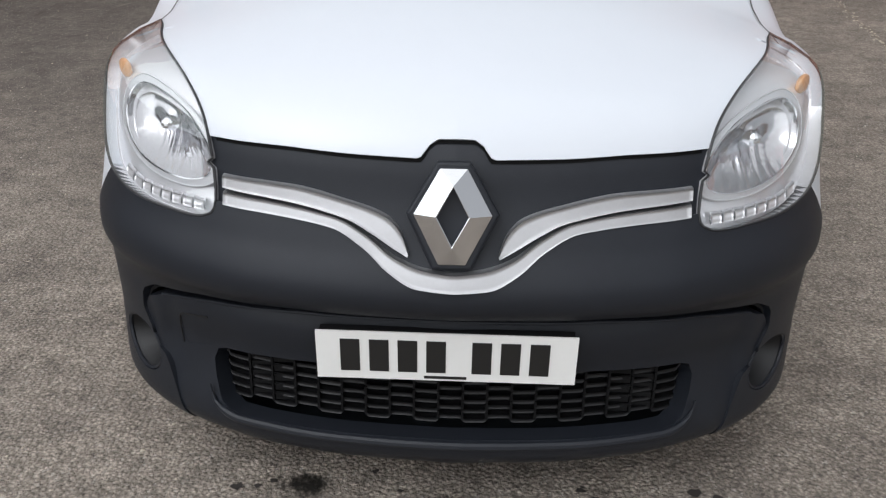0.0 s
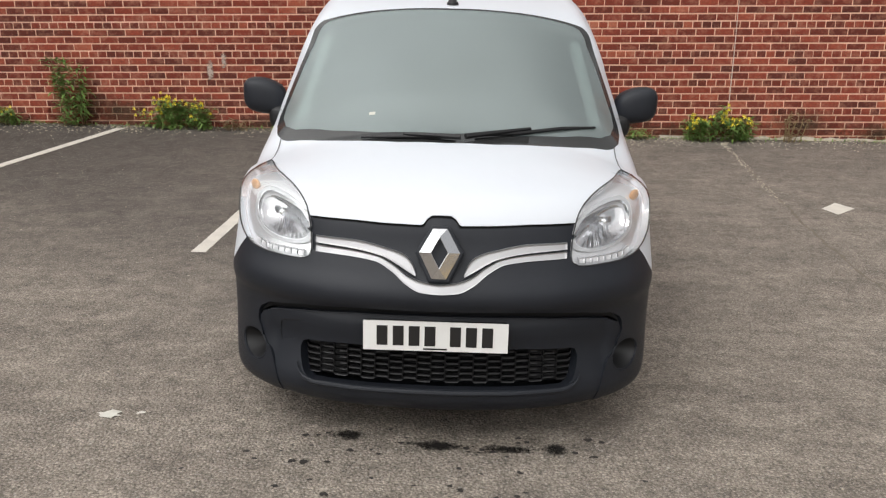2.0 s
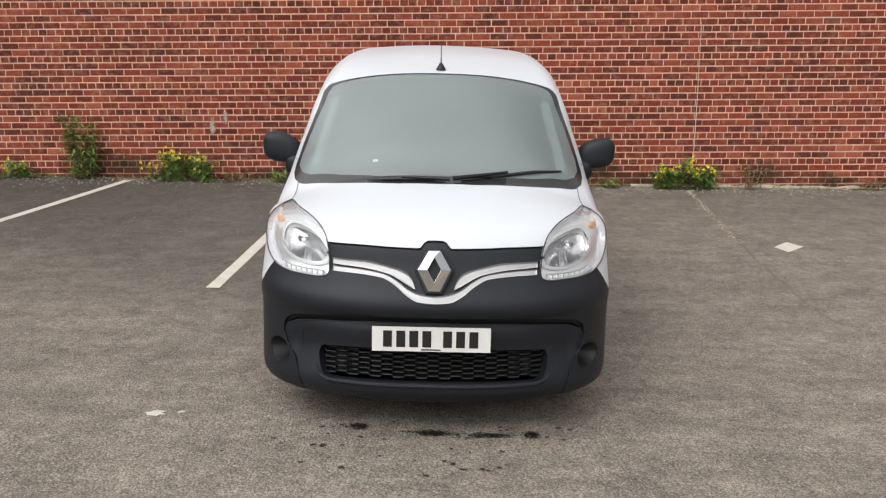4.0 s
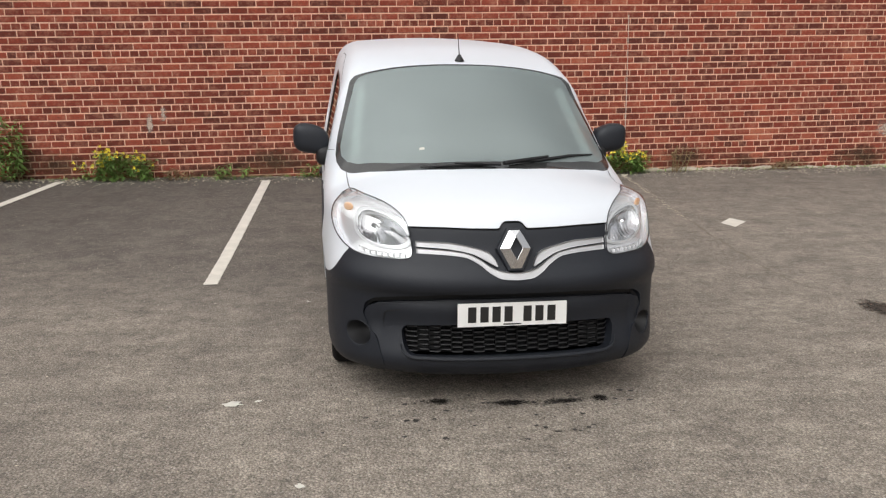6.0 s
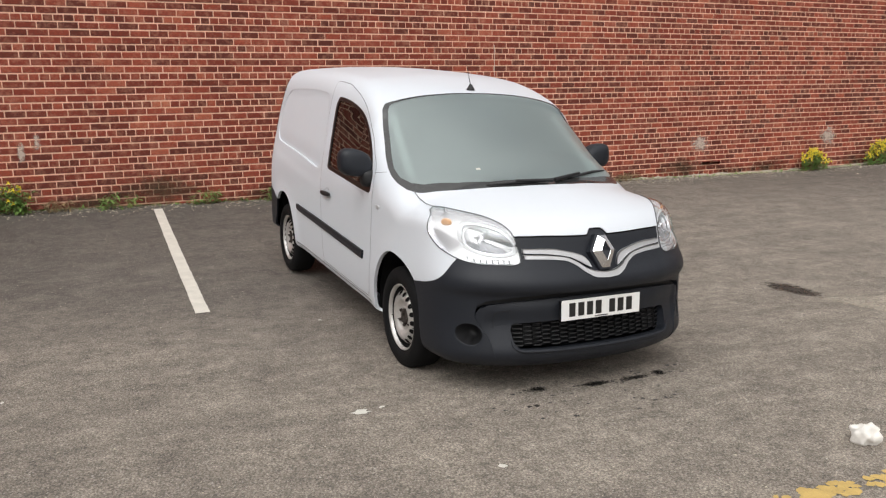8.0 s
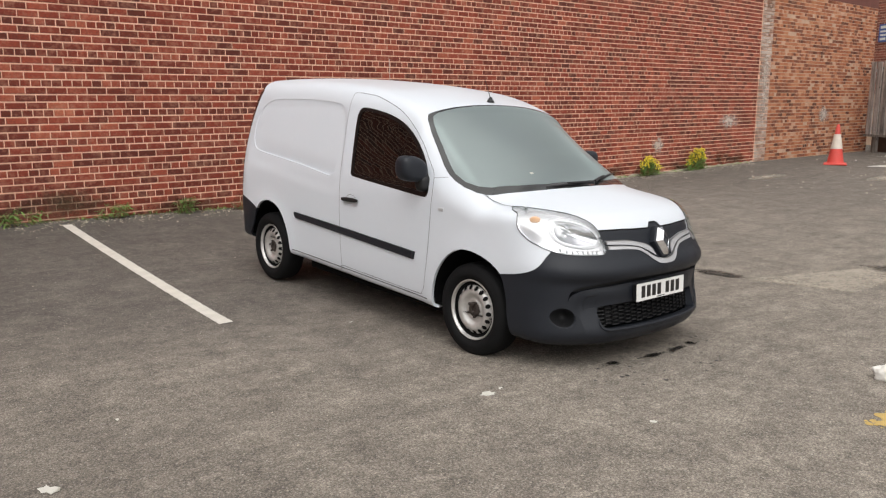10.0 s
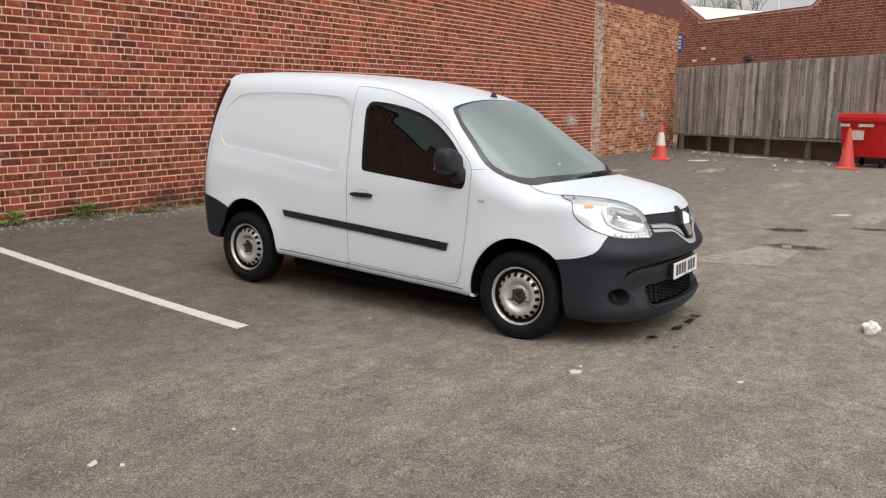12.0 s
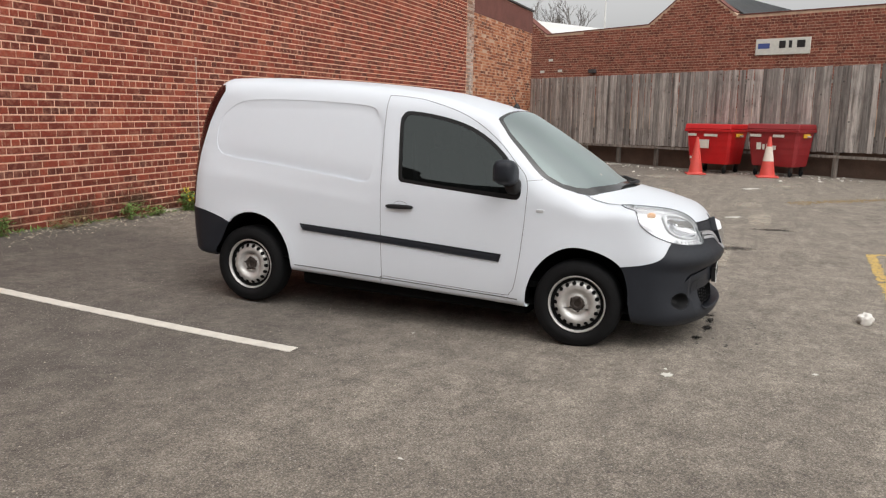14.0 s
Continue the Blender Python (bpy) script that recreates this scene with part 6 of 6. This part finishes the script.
for blade, armp in (([(0.12, 2.105), (0.30, 2.17), (0.50, 2.26), (0.66, 2.345)], [(0.08, 2.06), (0.22, 2.135), (0.36, 2.20)]), ([(-0.36, 2.115), (-0.22, 2.09), (-0.08, 2.075), (0.04, 2.07)], [(0.06, 2.05), (-0.06, 2.062), (-0.18, 2.085)])):
    wb = tube_bm([on_screen(u, y, 0.010) for u, y in blade], [0.005, 0.009, 0.009, 0.005], 6)
    wiper = vpart("wiper", wb, None, "black wiper", TRIM)
    vpart("wiper_arm", tube_bm([on_screen(u, y, 0.022) for u, y in armp], [0.013, 0.010, 0.007], 6), wiper, "", TRIM)
stk = bmesh.new()
sv = [stk.verts.new((u, y, top_z(u, y) + lift)) for lift in (0.0012, 0.0022) for u, y in ((-0.345, 2.272), (-0.318, 2.270), (-0.318, 2.283), (-0.345, 2.285))]
stk.faces.new(sv[4:])
for k in range(4):
    stk.faces.new((sv[k], sv[(k + 1) % 4], sv[4 + (k + 1) % 4], sv[4 + k]))
vpart("screen_sticker", stk, None, "small white sticker on the windscreen", LABEL_W)
ab = lathe_bm([(0.0, 0.034), (0.010, 0.032), (0.018, 0.016), (0.029, 0.0), (0.031, -0.01)], 16, "z", (0.0, 3.035, 1.634))
vpart("aerial_base", ab, None, "black roof aerial", TRIM)
vpart("aerial_rod", tube_bm([(0, 3.035, 1.655), (0, 3.055, 1.70), (0, 3.10, 1.80)], [0.0042, 0.0028, 0.0016], 6), None, "", TRIM)

# wheels
def wheel_set():
    tyre = lathe_bm([(0.200, -0.070), (0.215, -0.092), (0.245, -0.100), (0.280, -0.097), (0.300, -0.084), (0.309, -0.068), (0.312, -0.03), (0.312, 0.03), (0.309, 0.068), (0.300, 0.084), (0.280, 0.097), (0.262, 0.0985), (0.258, 0.1005), (0.236, 0.0995), (0.232, 0.0975), (0.215, 0.092), (0.200, 0.070)], 64, "x")
    rim = lathe_bm([(0.196, -0.06), (0.200, 0.068), (0.2045, 0.080), (0.2015, 0.086), (0.196, 0.084), (0.190, 0.066), (0.184, 0.052), (0.168, 0.047), (0.164, 0.050), (0.158, 0.062), (0.146, 0.074), (0.128, 0.080), (0.112, 0.079), (0.098, 0.070), (0.086, 0.058), (0.070, 0.054), (0.064, 0.060), (0.056, 0.062), (0.048, 0.058), (0.046, 0.05), (0.0, 0.05)], 64, "x")
    groove = lathe_bm([(0.1885, 0.0640), (0.1830, 0.0535), (0.1680, 0.0488), (0.1640, 0.0518)], 64, "x")
    # dark disc laid on the rim, painting the shadow of a vent hole
    vent_discs = bmesh.new()
    m = Matrix.Translation((0.0735, 0, 0.1505)) @ Matrix.Rotation(radians(52), 4, "Y") @ Matrix.Diagonal((1.25, 1.0, 1, 1))
    bmesh.ops.create_circle(vent_discs, cap_ends=True, radius=0.0150, segments=14, matrix=m)
    cap = lathe_bm([(0.0, 0.052), (0.022, 0.052), (0.026, 0.066), (0.038, 0.068), (0.050, 0.062), (0.054, 0.050)], 24, "x")
    nuts = lathe_bm([(0.0, 0.078), (0.009, 0.076), (0.011, 0.055)], 6, "x", (0, 0, 0.050))
    return (("tyre", tyre, RUBBER, True), ("rim", rim, STEEL, True), ("rim_groove", groove, DARK, True), ("rim_vent", vent_discs, DARK, False), ("hub_cap", cap, RUST, False), ("wheel_nut", nuts, RUST, False))


WHEEL = {}
for name, bm, m, smooth in wheel_set():
    me = bpy.data.meshes.new(name)
    bm.to_mesh(me)
    bm.free()
    me.materials.append(m)
    if smooth:
        me.polygons.foreach_set("use_smooth", [True] * len(me.polygons))
    WHEEL[name] = me
for hy, hz in (R_HUB_F, R_HUB_R):
    for s in (-1, 1):
        tyre = new("wheel", WHEEL["tyre"])
        tyre["label"] = "black tyre on a worn silver steel wheel"
        tyre.parent, tyre.matrix_parent_inverse = van, OFF
        tyre.matrix_basis = pose(s * 0.742, hy, hz, 0, 0, 0 if s > 0 else 180) @ pose(0, 0, 0, 37 * (hy + s), 0, 0)
        for name, count in (("rim", 1), ("rim_groove", 1), ("rim_vent", 18), ("hub_cap", 1), ("wheel_nut", 5)):
            for k in range(count):
                o = new(name, WHEEL[name])
                o.parent = tyre
                o.matrix_basis = pose(0, 0, 0, 360 * k / count, 0, 0)
        # dark liner of the wheel housing
        well = lathe_bm([(0.0, -0.16), (0.38, -0.16), (0.40, -0.10), (0.405, 0.115)], 40, "x")
        well.transform(Matrix.Rotation(math.pi if s < 0 else 0, 4, "Z"))
        for v in well.verts:
            v.co.x += s * 0.70
            v.co.y = v.co.y * 0.97 + hy + (0.0 if hy < 3 else -0.03)
            v.co.z = max(v.co.z + hz + 0.03, 0.22 if hy < 3 else 0.40)
        vpart("wheel_housing", well, None, "", DARK)

# cab interior, seen dimly through the glass
dash = box_bm(-0.70, 0.70, 2.28, 2.72, 0.70, 0.985, 0.05, 3)
for v in dash.verts:
    if v.co.z > 0.9:
        v.co.z += 0.03 * math.sin((v.co.x + 0.7) * 2.2) - 0.06 * max(0, 2.5 - v.co.y)
vpart("dashboard", dash, None, "dark grey dashboard", CABIN)
vpart("cab_floor", box_bm(-0.74, 0.74, 2.5, 3.74, 0.33, 0.37), None, "", DARK)
vpart("bulkhead", slab([(-0.80, 0.40), (0.80, 0.40), (0.80, 1.0), (0.67, 1.60), (0.55, 1.68), (-0.55, 1.68), (-0.67, 1.60), (-0.80, 1.0)], 3.74, 3.765), None, "grey load-bay bulkhead", CABIN)
sw = bmesh.new()
ring_pts = [(0.185 * math.cos(2 * math.pi * k / 28), 0.185 * math.sin(2 * math.pi * k / 28), 0) for k in range(29)]
tube_bm(ring_pts, 0.015, 8, sw)
box_bm(-0.18, 0.18, -0.03, 0.03, -0.012, 0.012, 0.008, bm=sw)
blob_bm((0, 0, -0.01), (0.07, 0.07, 0.025), 2.5, 16, 8, sw)
sw.transform(Matrix.Translation((-0.37, 2.80, 1.00)) @ Matrix.Rotation(radians(62), 4, "X"))
vpart("steering_wheel", sw, None, "black steering wheel", CABIN)
for u, w in ((-0.38, 0.23), (0.24, 0.21), (0.62, 0.13)):
    base = blob_bm((u, 3.16, 0.66), (w, 0.25, 0.10), 4.0)
    seat = vpart("seat", base, None, "dark cloth seat", CLOTH)
    back = blob_bm((u, 3.42, 1.00), (w, 0.075, 0.30), 4.0)
    for v in back.verts:
        v.co.y += 0.22 * (v.co.z - 0.8)
    vpart("backrest", back, seat, "", CLOTH)
    head = blob_bm((u, 3.52, 1.37), (0.12, 0.05, 0.075), 3.2)
    vpart("headrest", head, seat, "", CLOTH)
rm = blob_bm((0.0, 2.86, 1.50), (0.115, 0.022, 0.035), 3.0)
vpart("rear_view_mirror", rm, None, "", CABIN)
for s in (-1, 1):
    pil = tube_bm([(s * 0.685, 2.47, 1.07), (s * 0.665, 2.66, 1.215), (s * 0.625, 2.93, 1.435)], [0.03, 0.028, 0.03], 8)
    vpart("pillar_lining", pil, None, "pale grey pillar lining", LINING)
    vpart("seat_belt", tube_bm([(s * 0.71, 3.62, 1.42), (s * 0.73, 3.60, 1.0), (s * 0.74, 3.58, 0.55)], 0.022, 6), None, "", CABIN)

# ---------- weeds at the wall's foot, debris ----------
def blade(bm, p, d, length, width, bend, rng):
    """A leaf: a bent, pointed strip with a fold along the middle."""
    d = Vector(d).normalized()
    side = d.cross(Vector((0, 0, 1)))
    side = side.normalized() if side.length > 0.1 else Vector((1, 0, 0))
    lift = side.cross(d)
    rows = []
    for k in range(4):
        t = k / 3
        c = Vector(p) + d * length * t - Vector((0, 0, bend)) * t * t * length
        w = width * math.sin(math.pi * (0.12 + 0.86 * t)) / 2 + 0.001
        rows.append([bm.verts.new(c - side * w + lift * w * 0.25), bm.verts.new(c), bm.verts.new(c + side * w + lift * w * 0.25)])
    for a, b in zip(rows, rows[1:]):
        bm.faces.new((a[0], a[1], b[1], b[0]))
        bm.faces.new((a[1], a[2], b[2], b[1]))


def weed(x, width, height, seed, flowers=0, leaves=120, dry=0.0, label="", depth=0.28, lean=0.0, stem_n=9):
    rng = random.Random(seed)
    y0 = WALL_Y - 0.05
    root = thing("weed", label, "plant", "weeds along the wall", (x, y0 - depth * 0.5, ground_z(x, y0 - depth * 0.5) - 0.01))
    stems, leaf, petal = bmesh.new(), bmesh.new(), bmesh.new()
    z0 = ground_z(x, y0 - 0.1)
    tips = []
    for k in range(stem_n):
        bx, by = x + rng.uniform(-width, width) * (0.48 if flowers else 0.35), y0 - rng.uniform(0.04, depth * 0.6)
        h = height * rng.uniform(0.65, 1.0) * (1 - 0.45 * ((bx - x) / (0.48 * width)) ** 2 if flowers else 1)
        tx, ty = bx + rng.uniform(-width, width) * (0.14 if flowers else 0.30) + lean * h, by - rng.uniform(-0.04, depth * 0.4)
        mid = ((bx + tx) / 2 + rng.uniform(-0.03, 0.03), (by + ty) / 2, z0 + h * 0.55)
        tube_bm([(bx, by, z0 - 0.02), mid, (tx, min(ty, y0 - 0.01), z0 + h)], [0.006, 0.005, 0.003], 5, stems)
        tips.append(((bx, by), mid, (tx, min(ty, y0 - 0.01), z0 + h)))
    for k in range(int(leaves * (3.6 if flowers else 1.8))):
        (bx, by), mid, tip = tips[rng.randrange(len(tips))]
        t = rng.uniform(0.05, 1.0)
        p = Vector((bx, by, z0)).lerp(Vector(mid), min(1, t * 2)) if t < 0.5 else Vector(mid).lerp(Vector(tip), t * 2 - 1)
        a = rng.uniform(0, 2 * math.pi)
        d = (math.cos(a), -abs(math.sin(a)) * 0.9 + 0.15, rng.uniform(-0.1, 0.8))
        p.x += rng.uniform(-0.05, 0.05)
        p.y = min(p.y + rng.uniform(-0.05, 0.02), y0 - 0.005)
        blade(leaf, p, d, rng.uniform(0.05, 0.10) * (1 if height < 0.7 else 1.3), rng.uniform(0.014, 0.032) * (1 if height < 0.7 else 1.3), rng.uniform(0.1, 0.7), rng)
    for k in range(flowers):
        _, mid, tip = tips[rng.randrange(len(tips))]
        c = Vector(tip) + Vector((rng.uniform(-0.07, 0.07), -rng.uniform(0, 0.08), rng.uniform(-0.07, 0.05)))
        for j in range(6):
            a = 2 * math.pi * j / 6
            blade(petal, c, (math.cos(a), -0.6, 0.4 + math.sin(a)), rng.uniform(0.020, 0.036), 0.022, 0.1, rng)
    part("stem", stems, LEAF_DRY, root)["kind"] = "stuff"
    part("foliage", leaf, LEAF_DRY if dry > 0.5 else LEAF, root)["kind"] = "stuff"
    if flowers:
        part("bloom", petal, PETAL, root, "small yellow flowers")["kind"] = "stuff"
    else:
        petal.free()
    return root


weed(-5.05, 0.42, 0.95, 1, 0, 330, label="tall leafy green weed growing up the brick wall", stem_n=8)
weed(-3.70, 0.90, 0.40, 2, 60, 340, label="low green weed with yellow flowers at the wall's foot", stem_n=22)
weed(-5.95, 0.45, 0.26, 3, 10, 90, label="small green weed at the foot of the brick wall")
weed(3.07, 0.76, 0.45, 4, 55, 380, label="rounded green weed with yellow flowers at the wall's foot", stem_n=24, depth=0.34)
weed(4.0, 0.25, 0.40, 5, 0, 30, 1.0, "thin dry brown weed at the wall's foot")
weed(10.05, 0.55, 0.40, 6, 150, 200, label="yellow-flowered weed at the foot of the brick wall", stem_n=18)
weed(11.95, 0.60, 0.48, 7, 200, 220, label="yellow-flowered weed at the foot of the brick wall", stem_n=18)
weed(-2.30, 0.50, 0.20, 8, 0, 60, label="small green weed at the foot of the brick wall")
weed(-1.20, 0.55, 0.20, 9, 0, 70, label="small green weed at the foot of the brick wall")
weed(-0.35, 0.45, 0.22, 10, 0, 60, label="small green weed at the foot of the brick wall")
weed(1.65, 0.40, 0.24, 11, 0, 70, label="small green weed at the foot of the brick wall")
weed(-2.95, 0.35, 0.16, 12, 0, 40, 1.0, "low dry brown weed at the wall's foot")
weed(0.6, 0.5, 0.13, 13, 0, 50, 1.0, "low dry brown weed at the wall's foot")
weed(2.1, 0.35, 0.16, 14, 0, 40, label="small green weed at the foot of the brick wall")
weed(5.6, 0.5, 0.14, 15, 0, 40, 1.0, "low dry brown weed at the wall's foot")

# pale crumbling mortar fillet in the angle of wall and ground
rng = random.Random(19)
xs = [2.4 + 0.12 * k for k in range(104)]
fv = []
for x in xs:
    z, dz, dy = ground_z(x, WALL_Y - 0.05), rng.uniform(0.012, 0.05), rng.uniform(0.03, 0.075)
    fv += [(x, WALL_Y - 0.001, z + dz), (x, WALL_Y - dy * 0.5, z + dz * 0.7), (x, WALL_Y - dy, z - 0.01)]
fillet = new("wall_footing", mesh_of("wall_footing", fv, [(3 * k + j, 3 * k + j + 1, 3 * k + j + 4, 3 * k + j + 3) for k in range(len(xs) - 1) for j in range(2)], CRUMB))
tagged(fillet, "pale crumbling mortar fillet along the wall's foot", "trim", kind="structure")

# moss and grass along the joint of wall and ground
rng = random.Random(77)
mb = bmesh.new()
for k in range(1700):
    x = rng.uniform(-7.5, 14.5)
    y = WALL_Y - abs(rng.gauss(0, 0.07)) - 0.015
    a = rng.uniform(0, 2 * math.pi)
    blade(mb, (x, y, ground_z(x, y) - 0.004), (math.cos(a) * 0.6, math.sin(a) * 0.6 - 0.3, rng.uniform(0.3, 1.2)), rng.uniform(0.03, 0.085), rng.uniform(0.008, 0.018), rng.uniform(0.1, 0.6), rng)
db = bmesh.new()
for k in range(1500):
    x = rng.uniform(-7.5, 14.5)
    y = WALL_Y - abs(rng.gauss(0, 0.11)) - 0.012
    a = rng.uniform(0, 2 * math.pi)
    blade(db, (x, y, ground_z(x, y) - 0.003), (math.cos(a), math.sin(a) - 0.3, rng.uniform(0.1, 0.9)), rng.uniform(0.025, 0.075), rng.uniform(0.008, 0.022), rng.uniform(0.1, 0.8), rng)
tagged(part("dead_leaves", db, LEAF_DRY, None), "dry dead leaves blown against the wall's foot", "leaves", kind="stuff")
tagged(part("grass_fringe", mb, LEAF, None), "thin fringe of grass along the wall's foot", "grass", kind="stuff")


def crumbs(name, count, place, size, material, label, seed):
    """Loose bits on the ground, as one scatter."""
    rng = random.Random(seed)
    verts, faces = [], []
    for _ in range(count):
        x, y = place(rng)
        r = size * rng.uniform(0.4, 1.4)
        z = ground_z(x, y) + 0.002
        a = rng.uniform(0, 6.28)
        o = len(verts)
        n = 5
        for k in range(n):
            q = r * rng.uniform(0.6, 1.2)
            verts.append((x + q * math.cos(a + 6.283 * k / n), y + q * math.sin(a + 6.283 * k / n), z))
        verts.append((x + rng.uniform(-0.3, 0.3) * r, y + rng.uniform(-0.3, 0.3) * r, z + r * rng.uniform(0.3, 0.8)))
        faces += [(o + k, o + (k + 1) % n, o + n) for k in range(n)]
    return tagged(new(name, mesh_of(name, verts, faces, material)), label, "debris", kind="stuff")


crumbs("wall_debris", 3200, lambda r: (r.uniform(-7.5, 14.5), WALL_Y - 0.06 - abs(r.gauss(0, 0.26))), 0.013, CRUMB, "pale crumbs and dead leaves at the wall's foot", 1)
crumbs("loose_chippings", 1500, lambda r: (r.uniform(-6, 9), r.uniform(-1.0, 7.0)), 0.0055, CRUMB, "pale loose chippings on the asphalt", 2)
crumbs("corner_debris", 230, lambda r: (r.uniform(9, 17.5), r.uniform(-1.5, 8.2)), 0.022, CRUMB, "pale litter and rubble in the yard's corner", 3)
crumbs("white_scraps", 16, lambda r: (r.gauss(15.5, 2.2), r.uniform(-1.5, 8.0)), 0.05, LABEL_W, "white scraps of litter in the yard's corner", 4)
crumbs("joint_gravel", 260, lambda r: (lambda t: (3.12 - 0.34 * t + r.gauss(0, 0.020), 8.55 - 2.9 * t))(r.random() ** 2), 0.010, CRUMB, "pale gravel lodged in the asphalt joint", 6)
cable = part("wall_cable", tube_bm([(3.235, WALL_Y - 0.02, 0.40), (3.240, WALL_Y - 0.021, 1.2), (3.236, WALL_Y - 0.02, 2.3)], 0.0055, 6), CONE_W, None)
tagged(cable, "thin pale cable hanging down the brick wall", "cable")
lm = blob_bm((0, 0, 0), (0.070, 0.052, 0.046), 2.6, 30, 20)
for v in lm.verts:
    v.co += v.co.normalized() * (0.022 * noise.noise(v.co * 26) + 0.012 * noise.noise(v.co * 55) + 0.005 * noise.noise(v.co * 130))
lump = part("foam_lump", lm, FOAM, None, smooth=True)
lump.location = (0.567, 0.302, ground_z(0.567, 0.302) + 0.036)
tagged(lump, "crumpled white foam lump lying on the asphalt", "litter")
for k, (x, y, r) in enumerate(((-1.459, 1.633, 0.055), (-1.33, 1.655, 0.018), (-3.77, 2.87, 0.028), (-3.70, 2.755, 0.016), (-3.15, 2.67, 0.014), (-3.64, 2.02, 0.05), (-1.10, 0.78, 0.022), (-1.145, 3.477, 0.012))):
    s_ = laid("paper_scrap", ragged(x, y, r, r * 0.55, 200 + k, 16, 0.45, 0.4 * k), LABEL_W, 0.004)
    tagged(s_, "small white scrap trodden onto the asphalt", "litter", "white scraps", "")

crumbs("leaf_drift", 420, lambda r: (lambda t: (9.7 + 1.6 * t + r.gauss(0, 0.12), 0.5 - 1.9 * t + r.gauss(0, 0.1)))(r.random()), 0.020, LEAF_DRY, "brown leaves and grit drifted across the yard", 11)
crumbs("fence_litter", 150, lambda r: (lambda t: (20.0 - 4.6 * t + r.gauss(0, 0.25), 7.6 - 9.0 * t + r.gauss(0, 0.2)))(r.random()), 0.035, LABEL_W, "pale torn paper and rubble before the fence", 12)
for cx, cy, rx, ry, sd, tn in ((7.30, 1.43, 0.11, 0.08, 301, -0.9), (12.26, 1.19, 0.16, 0.14, 302, -0.8), (16.4, 6.3, 0.35, 0.16, 303, -0.5), (19.0, 5.4, 0.40, 0.18, 304, -0.9)):
    tagged(laid("paper_scrap", ragged(cx, cy, rx, ry, sd, 18, 0.45, tn), LABEL_W, 0.006), "torn white paper lying on the asphalt", "litter", "white scraps")

# pale lime streaks run down the wall
for x, z0, z1, w in ((-3.3, 0.80, 1.15, 0.12), (-3.12, 1.0, 1.2, 0.10), (7.4, 0.4, 0.9, 0.5), (10.6, 0.35, 1.0, 0.6)):
    o = part("lime_streak", box_bm(x - w, x + w, -0.0135, -0.0125, z0 - 0.15, z1 + 0.15), LIME, None)
    o.location, o.parent = (0, WALL_Y, 0), wall

for x, z0, z1, w in ((15.12, 0.2, 3.9, 0.36), (18.6, 0.85, 1.6, 0.75), (13.5, 0.9, 1.4, 0.9)):
    o = part("limewash_patch", box_bm(x - w, x + w, -0.0415, -0.0405, z0 - 0.15, z1 + 0.15), LIME_OLD, None)
    o.location, o.parent = (0, WALL_Y, 0), wall

# mossy stains along the lowest courses
rng = random.Random(63)
x = -7.2
while x < 14.2:
    w, h = rng.uniform(0.5, 1.1), rng.uniform(0.16, 0.36)
    z0 = ground_z(x, WALL_Y) - 0.16
    o = part("moss_stain", box_bm(x - w, x + w, -0.0150, -0.0142, z0, z0 + 2 * h), MOSS, None)
    o.location, o.parent = (0, WALL_Y, 0), wall
    x += w * rng.uniform(0.8, 1.5)

# single bricks of the stretch that is passed nearest
BR_RNG = random.Random(91)
shapes = {}
for x, z, w, header in near_ones:
    key = (round(w, 3), BR_RNG.randrange(4))
    if key not in shapes:
        v, fs = brick_shell(0, 0, w, BR_RNG)
        shapes[key] = mesh_of("brick", v, fs, BRICK_ONE)
    o = new("brick", shapes[key])
    o.location = (x, WALL_Y, z)
    o.parent = wall
